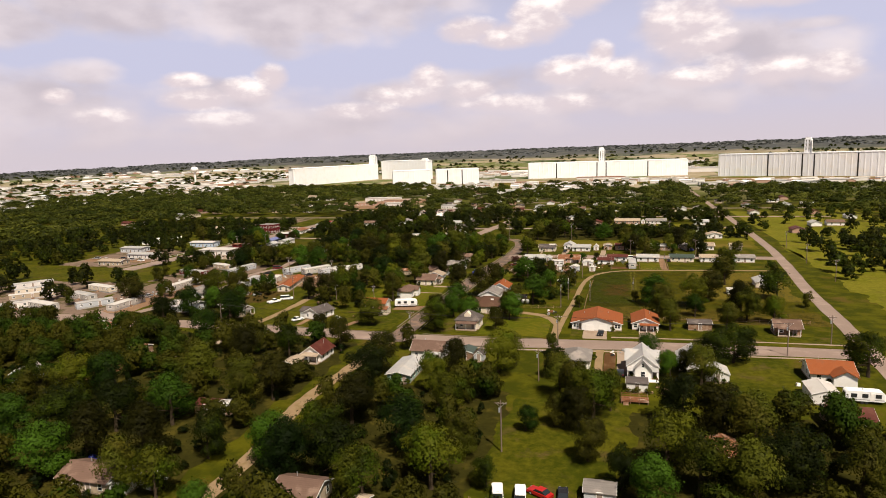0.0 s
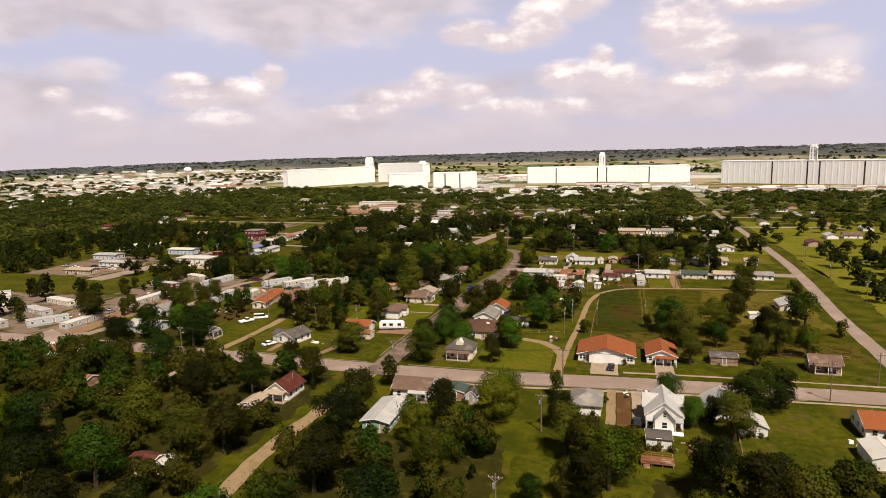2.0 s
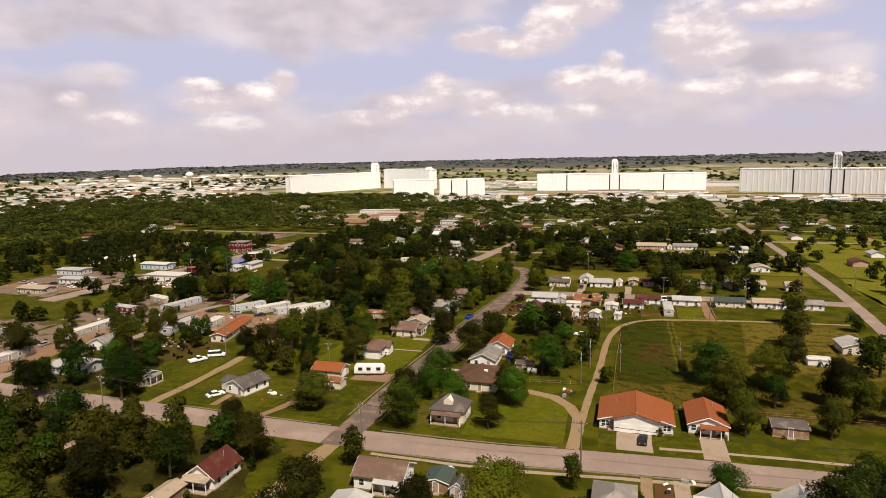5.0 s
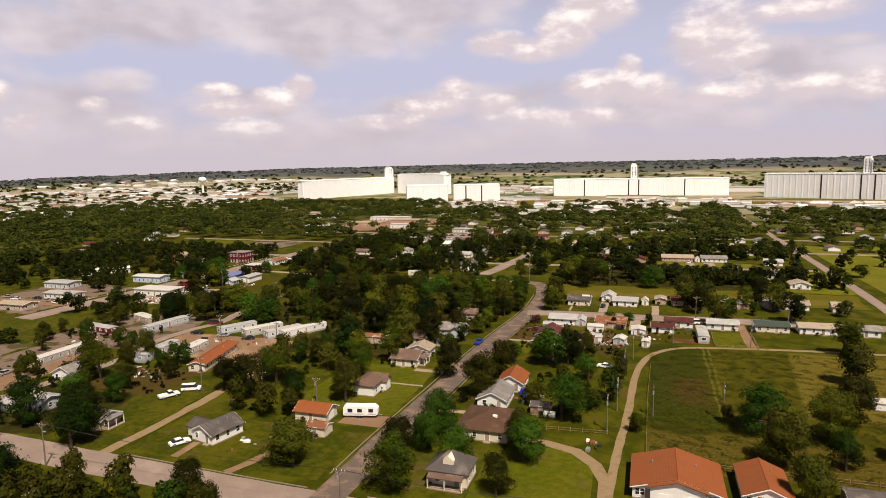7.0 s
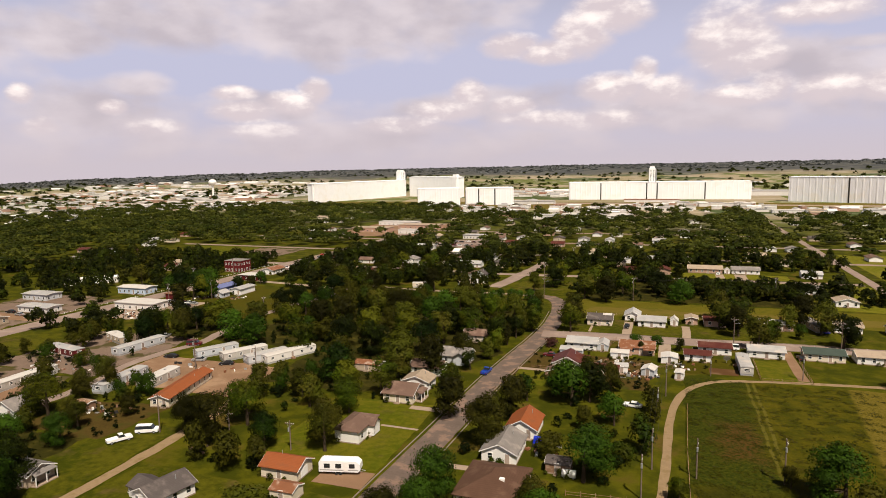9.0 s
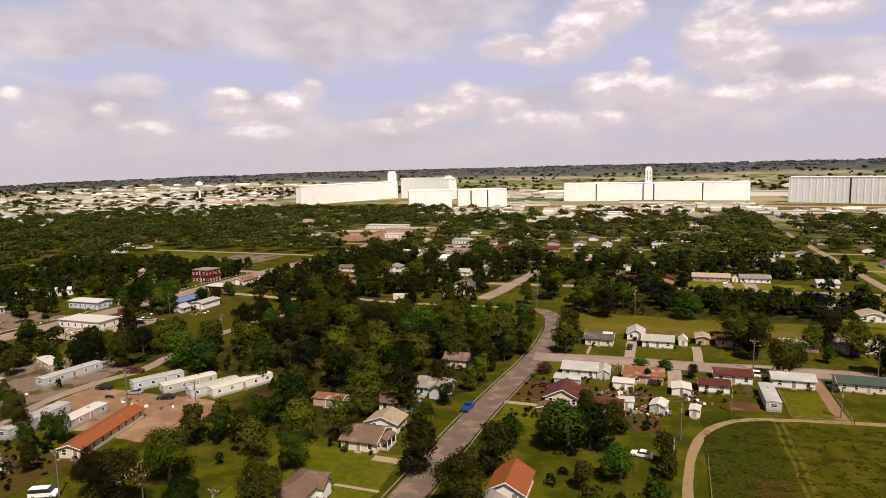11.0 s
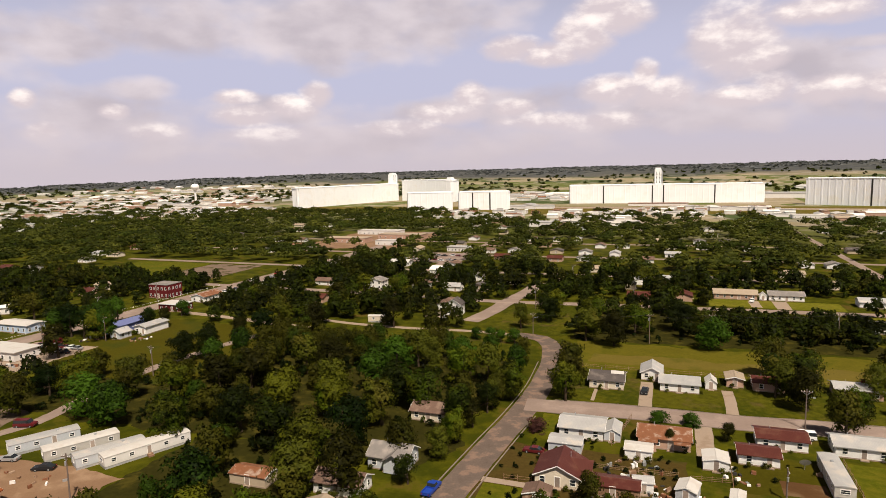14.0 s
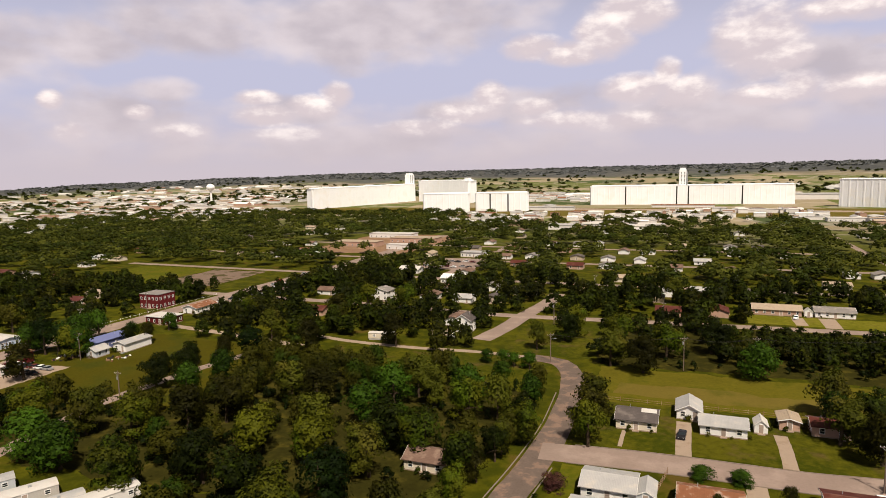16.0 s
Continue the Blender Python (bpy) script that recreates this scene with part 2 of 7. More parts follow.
M = {
    "white": surf("white_siding", (0.78, 0.76, 0.73), 0.6, 0.10, 0.5, 6, 0.25, lines="z", pitch=0.22, own=0.08),
    "aged": surf("aged_white_siding", (0.46, 0.435, 0.40), 0.65, 0.16, 0.5, 6, 0.25, second=(0.38, 0.34, 0.30), lines="z", pitch=0.22, own=0.2),
    "cream": surf("cream_siding", (0.66, 0.58, 0.46), 0.65, 0.10, 0.5, 6, 0.25, lines="z", pitch=0.22, own=0.08),
    "tan": surf("tan_siding", (0.45, 0.36, 0.26), 0.7, 0.12, 0.5, 6, 0.25, lines="z", pitch=0.22, own=0.1),
    "grey": surf("grey_siding", (0.48, 0.50, 0.53), 0.65, 0.10, 0.5, 6, 0.25, lines="z", pitch=0.22, own=0.1),
    "blue": surf("pale_blue_siding", (0.46, 0.56, 0.70), 0.6, 0.08, 0.5, 6, 0.25, lines="z", pitch=0.22),
    "deepblue": surf("blue_paint", (0.13, 0.15, 0.30), 0.6, 0.14, 0.5, 6, 0.2),
    "brick": surf("red_brick", (0.105, 0.014, 0.015), 0.9, 0.22, 0.6, 7, 0.5),
    "paleb": surf("pale_brick", (0.42, 0.27, 0.20), 0.9, 0.18, 0.6, 7, 0.5),
    "block": surf("painted_block", (0.66, 0.63, 0.60), 0.85, 0.12, 0.3, 3, 0.3),
    "trim": surf("white_trim", (0.80, 0.78, 0.75), 0.5, 0.04, 0.5, 6, 0.1),
    "door": surf("door_paint", (0.30, 0.24, 0.20), 0.5, 0.1, 0.8, 6, 0.1, own=0.6),
    "r_orange": surf("terracotta_shingle", (0.235, 0.072, 0.026), 0.85, 0.20, 0.5, 5, 0.5, second=(0.19, 0.068, 0.03), lines="z", pitch=0.16),
    "r_brown": surf("brown_shingle", (0.135, 0.085, 0.065), 0.9, 0.22, 0.4, 5, 0.5, second=(0.19, 0.13, 0.10), lines="z", pitch=0.16, own=0.15),
    "r_choc": surf("dark_chocolate_shingle", (0.088, 0.048, 0.032), 0.9, 0.2, 0.4, 5, 0.5, second=(0.11, 0.064, 0.044), lines="z", pitch=0.16),
    "r_dark": surf("dark_shingle", (0.085, 0.072, 0.068), 0.9, 0.22, 0.4, 5, 0.5, second=(0.13, 0.11, 0.10), lines="z", pitch=0.16, own=0.2),
    "r_grey": surf("grey_shingle", (0.19, 0.172, 0.160), 0.9, 0.22, 0.4, 5, 0.5, second=(0.25, 0.22, 0.20), lines="z", pitch=0.16, own=0.2),
    "r_tan": surf("tan_shingle", (0.34, 0.27, 0.20), 0.9, 0.18, 0.4, 5, 0.5, second=(0.26, 0.20, 0.15), lines="z", pitch=0.16, own=0.2),
    "r_red": surf("dark_red_metal", (0.080, 0.020, 0.014), 0.55, 0.2, 0.4, 5, 0.3, second=(0.105, 0.040, 0.026), lines="x", pitch=0.3),
    "r_green": surf("green_metal", (0.050, 0.068, 0.056), 0.5, 0.15, 0.4, 5, 0.3, lines="x", pitch=0.3),
    "teal": surf("pale_teal_siding", (0.22, 0.36, 0.31), 0.7, 0.14, 0.5, 6, 0.25, lines="z", pitch=0.22),
    "r_metal": surf("pale_metal_roof", (0.36, 0.352, 0.345), 0.55, 0.24, 0.3, 4, 0.3, second=(0.42, 0.38, 0.34), lines="x", pitch=0.3, own=0.15),
    "r_white": surf("white_roof_coating", (0.50, 0.475, 0.445), 0.6, 0.10, 0.3, 4, 0.2, second=(0.44, 0.40, 0.365)),
    "r_rust": surf("rusted_metal", (0.19, 0.075, 0.034), 0.8, 0.25, 0.6, 5, 0.3, second=(0.30, 0.21, 0.16), lines="x", pitch=0.3),
    "plank": surf("weathered_plank", (0.22, 0.13, 0.08), 0.9, 0.25, 0.6, 6, 0.4, second=(0.33, 0.24, 0.17)),
    "pole": surf("creosote_pole", (0.16, 0.12, 0.10), 0.9, 0.2, 0.8, 6, 0.3),
    "steel": surf("galvanised_steel", (0.45, 0.46, 0.47), 0.45, 0.1, 0.8, 6, 0.1, metal=0.6),
    "silo": surf("whitewashed_concrete", (0.86, 0.87, 0.88), 0.85, 0.09, 0.05, 0.8, 0.2, second=(0.81, 0.80, 0.78)),
    "silo_grey": surf("bare_concrete", (0.82, 0.82, 0.84), 0.85, 0.08, 0.05, 0.8, 0.2, second=(0.80, 0.77, 0.74)),
    "dark": surf("dark_gap", (0.035, 0.032, 0.03), 0.9, 0.1, 0.5, 5, 0.1),
    "rubber": surf("tyre_rubber", (0.025, 0.025, 0.026), 0.85, 0.1, 1, 8, 0.1),
    "asphalt": surf("worn_asphalt", (0.230, 0.172, 0.144), 0.92, 0.20, 0.12, 1.6, 0.2, second=(0.262, 0.200, 0.168)),
    "brickroad": surf("patched_brick_street", (0.122, 0.092, 0.076), 0.92, 0.34, 0.25, 2.2, 0.4, second=(0.175, 0.118, 0.090), blotch=(0.50, 0.60)),
    "concrete": surf("drive_concrete", (0.29, 0.222, 0.168), 0.9, 0.16, 0.25, 2.5, 0.2, second=(0.23, 0.168, 0.122)),
    "gravel": surf("pink_gravel", (0.20, 0.122, 0.074), 0.95, 0.24, 0.12, 2.5, 0.4, second=(0.25, 0.165, 0.105)),
    "dirt": surf("bare_dirt", (0.085, 0.043, 0.018), 0.95, 0.25, 0.15, 2.0, 0.4, second=(0.125, 0.076, 0.040)),
    "track": surf("pale_track_gravel", (0.235, 0.165, 0.095), 0.95, 0.3, 0.3, 2.5, 0.4, second=(0.17, 0.12, 0.06)),
    "kerb": surf("kerb_concrete", (0.20, 0.158, 0.13), 0.9, 0.15, 0.3, 3.0, 0.2),
    "lawn": turf("mown_lawn", (0.034, 0.040, 0.002), (0.066, 0.062, 0.004), 0.62),
    "lush": turf("bright_lawn", (0.060, 0.070, 0.003), (0.088, 0.082, 0.006), 0.35),
    # Yellow-green grass, brightened in the colour as if in full sun.
    "sunny": turf("sunny_pasture", (0.096, 0.098, 0.006), (0.128, 0.116, 0.012), 0.3),
    "meadow": surf("rough_meadow", (0.054, 0.047, 0.003), 0.95, 0.40, 0.06, 0.9, 0.6, second=(0.034, 0.038, 0.004)),
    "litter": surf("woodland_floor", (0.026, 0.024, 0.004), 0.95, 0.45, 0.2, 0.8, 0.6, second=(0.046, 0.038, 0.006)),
    "brown": surf("brown_weeds", (0.060, 0.040, 0.010), 0.95, 0.45, 0.15, 1.2, 0.6, second=(0.036, 0.036, 0.006)),
    "packed": surf("packed_earth_and_gravel", (0.165, 0.118, 0.090), 0.95, 0.30, 0.11, 1.4, 0.5, second=(0.060, 0.050, 0.020), blotch=(0.50, 0.60)),
    "strip": surf("olive_rough_grass", (0.090, 0.078, 0.007), 0.95, 0.42, 0.10, 1.0, 0.6, second=(0.058, 0.056, 0.004)),
    "hay": surf("dry_mown_grass", (0.115, 0.088, 0.016), 0.95, 0.28, 0.08, 1.2, 0.6, second=(0.075, 0.066, 0.009)),
    "bark": surf("tree_bark", (0.055, 0.040, 0.026), 0.95, 0.3, 1.5, 7, 0.5),
    "paint": surf("vehicle_white", (0.80, 0.80, 0.80), 0.3, 0.03, 0.5, 3, 0.02),
    "carblue": surf("vehicle_blue", (0.015, 0.05, 0.30), 0.3, 0.03, 0.5, 3, 0.02),
    "carblack": surf("vehicle_black", (0.018, 0.018, 0.02), 0.25, 0.03, 0.5, 3, 0.02),
    "carred": surf("vehicle_red", (0.36, 0.015, 0.012), 0.3, 0.03, 0.5, 3, 0.02),
    "carmaroon": surf("vehicle_maroon", (0.10, 0.012, 0.014), 0.3, 0.03, 0.5, 3, 0.02),
    "carsilver": surf("vehicle_silver", (0.42, 0.42, 0.43), 0.3, 0.03, 0.5, 3, 0.02, metal=0.4),
    "tarp": surf("blue_tarp", (0.012, 0.03, 0.42), 0.4, 0.1, 1, 4, 0.3),
    "leaf_a": leaf("leaves_green", (0.006, 0.009, 0.001), (0.062, 0.094, 0.004), other=(0.082, 0.088, 0.005)),
    "leaf_b": leaf("leaves_olive", (0.010, 0.010, 0.001), (0.080, 0.074, 0.008), other=(0.066, 0.074, 0.006)),
    "leaf_c": leaf("leaves_deep", (0.004, 0.009, 0.001), (0.044, 0.092, 0.006)),
    "leaf_d": leaf("leaves_purple", (0.028, 0.012, 0.012), (0.075, 0.03, 0.024)),
    # Cloud shade over the woods is put into these darker greens.
    "leaf_woods_shaded": leaf("leaves_woodland_shaded", (0.004, 0.007, 0.0006), (0.025, 0.050, 0.003), 0.05, (0.047, 0.045, 0.004)),
    # Sunlight on the far belt is put into the colour as brighter foliage.
    "leaf_distant_sunlit": leaf("leaves_distant_sunlit", (0.016, 0.022, 0.003), (0.150, 0.158, 0.022), 0.018, (0.058, 0.080, 0.010)),
    # Distance haze is put into this leaf colour: pale, grey and bluish.
    "leaf_hill_haze": leaf("leaves_hillside_haze", (0.115, 0.122, 0.128), (0.185, 0.190, 0.192), 0.004, (0.150, 0.156, 0.160)),
    "far_white": surf("weathered_white_coating", (0.74, 0.71, 0.68), 0.7, 0.10, 0.05, 0.5, 0.1, second=(0.56, 0.52, 0.47)),
    "leaf_far": leaf("leaves_far", (0.005, 0.007, 0.001), (0.050, 0.070, 0.004), 0.05, (0.074, 0.072, 0.006)),
    "tuft": leaf("meadow_grass", (0.020, 0.021, 0.001), (0.058, 0.054, 0.003), 0.06, (0.068, 0.050, 0.006)),
    "pane": glass("window_glass"),
}


# ---- small building kit ----
def mesh_of(name, verts, faces, mat):
    me = bpy.data.meshes.new(name)
    me.from_pydata([tuple(v) for v in verts], [], [tuple(f) for f in faces])
    me.materials.append(M[mat] if isinstance(mat, str) else mat)
    return me


def thing(name, x, y, label, category, rz=0.0, group="", kind="", z=0.0):
    """An Empty at the base of a thing, to which its parts belong."""
    ob = new(name)
    ob.matrix_basis = pose(x, y, z, 0, 0, rz)
    return tagged(ob, label, category, group, kind)


def part(name, geo, mat, parent, label="", at=None):
    """One mesh object under a thing or a part. geo: a Geo or a ready mesh."""
    ob = new(name, geo if isinstance(geo, bpy.types.Mesh) else mesh_of(name, geo.v, geo.f, mat))
    ob.parent = parent
    if at is not None:
        ob.matrix_basis = at
    if label:
        ob["label"] = label
    return ob


class Geo:
    """Vertices and faces of one mesh."""

    def __init__(self):
        self.v, self.f = [], []

    def box(self, x0, y0, z0, x1, y1, z1, taper=0.0):
        k, t = len(self.v), taper
        self.v += [(x0, y0, z0), (x1, y0, z0), (x1, y1, z0), (x0, y1, z0), (x0 + t, y0 + t, z1), (x1 - t, y0 + t, z1), (x1 - t, y1 - t, z1), (x0 + t, y1 - t, z1)]
        self.f += [(k, k + 3, k + 2, k + 1), (k + 4, k + 5, k + 6, k + 7), (k, k + 1, k + 5, k + 4), (k + 1, k + 2, k + 6, k + 5), (k + 2, k + 3, k + 7, k + 6), (k + 3, k, k + 4, k + 7)]
        return self

    def prism(self, outline, a, b, axis="y"):
        """An outline in the plane across the axis, drawn out from a to b."""
        k, n = len(self.v), len(outline)
        put = {"y": lambda p, s: (p[0], s, p[1]), "x": lambda p, s: (s, p[0], p[1]), "z": lambda p, s: (p[0], p[1], s)}[axis]
        self.v += [put(p, a) for p in outline] + [put(p, b) for p in outline]
        self.f += [tuple(range(k, k + n)), tuple(range(k + 2 * n - 1, k + n - 1, -1))]
        self.f += [(k + i, k + n + i, k + n + (i + 1) % n, k + (i + 1) % n) for i in range(n)]
        return self

    def tube(self, p, q, r0, r1, n=8, caps=True):
        p, q = Vector(p), Vector(q)
        d = (q - p).normalized()
        u = d.orthogonal().normalized()
        w = d.cross(u)
        k = len(self.v)
        for c, r in ((p, r0), (q, r1)):
            self.v += [tuple(c + (u * math.cos(a) + w * math.sin(a)) * r) for a in (2 * math.pi * i / n for i in range(n))]
        self.f += [(k + i, k + (i + 1) % n, k + n + (i + 1) % n, k + n + i) for i in range(n)]
        if caps:
            self.f += [tuple(range(k + n - 1, k - 1, -1)), tuple(range(k + n, k + 2 * n))]
        return self


CLEAR = []      # rectangles kept free of scattered trees


def clear(x0, y0, x1, y1):
    CLEAR.append((min(x0, x1), min(y0, y1), max(x0, x1), max(y0, y1)))


HOMES = []      # footprints of the houses
shared = {}


def window_on(parent, x, y, z, rz, w=0.95, h=1.2, mat="trim"):
    """A framed window with a dark pane, its back on the wall at (x, y), facing -y before the turn."""
    key = ("window", w, h, mat)
    if key not in shared:
        g = Geo()
        t = 0.11
        g.box(-w / 2 - t, -0.06, -h / 2 - t, -w / 2, 0.02, h / 2 + t).box(w / 2, -0.06, -h / 2 - t, w / 2 + t, 0.02, h / 2 + t)
        g.box(-w / 2, -0.06, h / 2, w / 2, 0.02, h / 2 + t).box(-w / 2, -0.09, -h / 2 - t, w / 2, 0.02, -h / 2).box(-w / 2, -0.04, -0.03, w / 2, 0.01, 0.03)
        shared[key] = mesh_of("window", g.v, g.f, mat), mesh_of("pane", Geo().box(-w / 2, -0.02, -h / 2, w / 2, 0.015, h / 2).v, Geo().box(0, 0, 0, 1, 1, 1).f, "pane")
    frame_mesh, pane_mesh = shared[key]
    win = part("window", frame_mesh, mat, parent, at=pose(x, y, z, 0, 0, rz))
    part("pane", pane_mesh, "pane", win)
    return win


def door_on(parent, x, y, rz, w=0.95, h=2.05, z=0.25, mat="door"):
    key = ("door", w, h, mat)
    if key not in shared:
        g = Geo().box(-w / 2, -0.05, 0, w / 2, 0.02, h).box(-w / 2 + 0.12, -0.07, 0.2, w / 2 - 0.12, -0.05, h * 0.45).box(-w / 2 + 0.12, -0.07, h * 0.55, w / 2 - 0.12, -0.05, h - 0.15)
        shared[key] = mesh_of("door", g.v, g.f, mat)
        g = Geo().box(-w / 2 - 0.12, -0.07, 0, -w / 2, 0.02, h + 0.12).box(w / 2, -0.07, 0, w / 2 + 0.12, 0.02, h + 0.12).box(-w / 2, -0.07, h, w / 2, 0.02, h + 0.12)
        shared[key + ("frame",)] = mesh_of("frame", g.v, g.f, "trim")
    d = part("door", shared[key], mat, parent, at=pose(x, y, z, 0, 0, rz))
    part("frame", shared[key + ("frame",)], "trim", d)
    return d


def garage_door_on(parent, x, y, rz, w=2.6, h=2.1):
    key = ("garage", w)
    if key not in shared:
        g = Geo()
        for i in range(4):
            g.box(-w / 2, -0.05, i * h / 4 + 0.02, w / 2, 0.02, (i + 1) * h / 4 - 0.02)
        shared[key] = mesh_of("garage_door", g.v, g.f, "trim")
    return part("garage_door", shared[key], "trim", parent, at=pose(x, y, 0.1, 0, 0, rz))


def gable_roof(g, w, d, h, rise, over, thick=0.16, lift=0.0):
    """Two slabs that meet in a ridge along y."""
    s = rise / (w / 2)
    e, r, z0 = w / 2 + over, rise + h + lift, h + lift - over * s
    g.prism([(-e, z0), (0, r), (0, r + thick), (-e, z0 + thick)], -d / 2 - over, d / 2 + over)
    g.prism([(0, r), (e, z0), (e, z0 + thick), (0, r + thick)], -d / 2 - over, d / 2 + over)
    return g


def hip_roof(g, w, d, h, rise, over, thick=0.16):
    a, b = w / 2 + over, d / 2 + over
    k = len(g.v)
    inset = min(a, b)
    top = [(0, -b + inset, h + rise), (0, b - inset, h + rise)] if b >= a else [(-a + inset, 0, h + rise), (a - inset, 0, h + rise)]
    g.v += [(-a, -b, h), (a, -b, h), (a, b, h), (-a, b, h), (-a, -b, h + thick), (a, -b, h + thick), (a, b, h + thick), (-a, b, h + thick)] + [(p[0], p[1], p[2] + thick) for p in top]
    g.f += [(k, k + 3, k + 2, k + 1), (k, k + 1, k + 5, k + 4), (k + 1, k + 2, k + 6, k + 5), (k + 2, k + 3, k + 7, k + 6), (k + 3, k, k + 4, k + 7)]
    if b >= a:
        g.f += [(k + 4, k + 5, k + 8), (k + 5, k + 6, k + 9, k + 8), (k + 6, k + 7, k + 9), (k + 7, k + 4, k + 8, k + 9)]
    else:
        g.f += [(k + 4, k + 5, k + 9, k + 8), (k + 5, k + 6, k + 9), (k + 6, k + 7, k + 8, k + 9), (k + 7, k + 4, k + 8)]
    return g


def sides(w, d):
    """Foot of each wall's middle, its turn and its length: south, east, north, west."""
    return {"s": (0, -d / 2, 0, w), "e": (w / 2, 0, 90, d), "n": (0, d / 2, 180, w), "w": (-w / 2, 0, -90, d)}


def along(side, w, d, s):
    """The point s metres along a wall from its middle, with the wall's turn."""
    x, y, rz, _ = sides(w, d)[side]
    c, n = math.cos(radians(rz)), math.sin(radians(rz))
    return x + c * s, y + n * s, rz


def house(x, y, w, d, label, walls="white", roof="r_brown", ridge="x", h=2.55, rise=1.4, over=0.45, style="gable", door="s", windows="sewn",
          chimney=False, name="house", category="house", rz=0.0, storeys=1, vent=True, group="", gap=2.7, trees_off=1.0, detail=True):
    """A small house: body with gables, roof slabs, fascia, windows and a door. w runs along x, d along y."""
    t = thing(name, x, y, label, category, rz, group)
    clear(x - w / 2 - trees_off, y - d / 2 - trees_off, x + w / 2 + trees_off, y + d / 2 + trees_off)
    if y < 530 and not rz:
        HOMES.append((x - w / 2, y - d / 2, x + w / 2, y + d / 2))
    turn = None if ridge == "y" else pose(0, 0, 0, 0, 0, 90)
    a, b = (w, d) if ridge == "y" else (d, w)          # a across the ridge, b along it
    top = h * storeys
    part("foundation", Geo().box(-w / 2 - 0.06, -d / 2 - 0.06, -0.3, w / 2 + 0.06, d / 2 + 0.06, 0.28), "concrete", t)
    g = Geo()
    if style == "gable":
        g.prism([(-a / 2, 0.28), (a / 2, 0.28), (a / 2, top), (0, top + rise), (-a / 2, top)], -b / 2, b / 2)
    else:
        g.box(-a / 2, -b / 2, 0.28, a / 2, b / 2, top)
    part("wall", g, walls, t, at=turn)
    if style == "gable":
        part("roof", gable_roof(Geo(), a, b, top, rise, over), roof, t, at=turn)
        e, z0, r = a / 2 + over, top - over * rise / (a / 2), top + rise
        chevron = [(-e, z0 - 0.1), (0, r - 0.1), (e, z0 - 0.1), (e, z0 + 0.12), (0, r + 0.12), (-e, z0 + 0.12)]
        for yy in ((b / 2 + over + 0.01, -b / 2 - over - 0.05) if detail else ()):
            part("fascia", Geo().prism(chevron, yy, yy + 0.04), "trim", t, at=turn)
        ridge_cap = Geo().prism([(-0.18, top + rise + 0.1), (0, top + rise + 0.22), (0.18, top + rise + 0.1)], -b / 2 - over, b / 2 + over)
        if detail:
            part("ridge_cap", ridge_cap, roof, t, at=turn)
    elif style == "hip":
        part("roof", hip_roof(Geo(), a, b, top, rise, over), roof, t, at=turn)
    else:
        part("roof", Geo().box(-a / 2 - over, -b / 2 - over, top, a / 2 + over, b / 2 + over, top + 0.22), roof, t, at=turn)
    for side in windows:
        length = sides(w, d)[side][3]
        n = max(1, int(length / gap))
        for lvl in range(storeys):
            for i in range(n):
                s = (i + 0.5) * length / n - length / 2
                if side == door and lvl == 0 and i == n // 2:
                    if n > 1 or storeys == 1:
                        px, py, tr = along(side, w, d, s)
                        door_on(t, px, py, tr)
                        q = pose(px, py, 0, 0, 0, tr)
                        part("step", Geo().box(-0.8, -0.9, -0.1, 0.8, -0.03, 0.22), "concrete", t, at=q)
                    continue
                px, py, tr = along(side, w, d, s)
                window_on(t, px, py, h * lvl + 1.55, tr, 0.95 if i % 2 == 0 else 0.8, 1.2)
    if chimney:
        part("chimney", Geo().box(-0.35, -0.35, top, 0.35, 0.35, top + rise + 0.9).box(-0.42, -0.42, top + rise + 0.9, 0.42, 0.42, top + rise + 1.05), "brick", t,
             at=pose(w * 0.15, d * 0.1, 0))
    if vent and style == "gable":
        part("vent_pipe", Geo().tube((0, 0, top + rise * 0.4), (0, 0, top + rise + 0.35), 0.08, 0.08, 6), "steel", t, at=(turn or Matrix()) @ pose(a * 0.2, b * 0.2, 0))
    return t


def porch(t, w, d, side, wide, deep, roof="r_brown", s=0.0, h=2.35):
    """A lean-to porch with posts on one wall of a house."""
    px, py, tr = along(side, w, d, s)
    at = pose(px, py, 0, 0, 0, tr)
    part("porch_roof", Geo().prism([(-deep, h), (0.0, h + 0.5), (0.0, h + 0.62), (-deep, h + 0.12)], -wide / 2, wide / 2, "x"), roof, t, at=at)
    part("porch_floor", Geo().box(-wide / 2, -deep, -0.1, wide / 2, -0.03, 0.24), "concrete", t, at=at)
    for i in range(3):
        u = -wide / 2 + 0.12 + i * (wide - 0.24) / 2
        part("post", Geo().box(u - 0.07, -deep + 0.08, 0.24, u + 0.07, -deep + 0.22, h + 0.02), "trim", t, at=at)


def shed(x, y, w, d, label, walls="plank", roof="r_metal", ridge="x", h=2.2, rise=0.7, rz=0.0, name="shed", door="s", category="shed"):
    t = house(x, y, w, d, label, walls, roof, ridge, h, rise, 0.2, door=door, windows=door, name=name, category=category, rz=rz, vent=False, gap=9.0, trees_off=0.3)
    return t


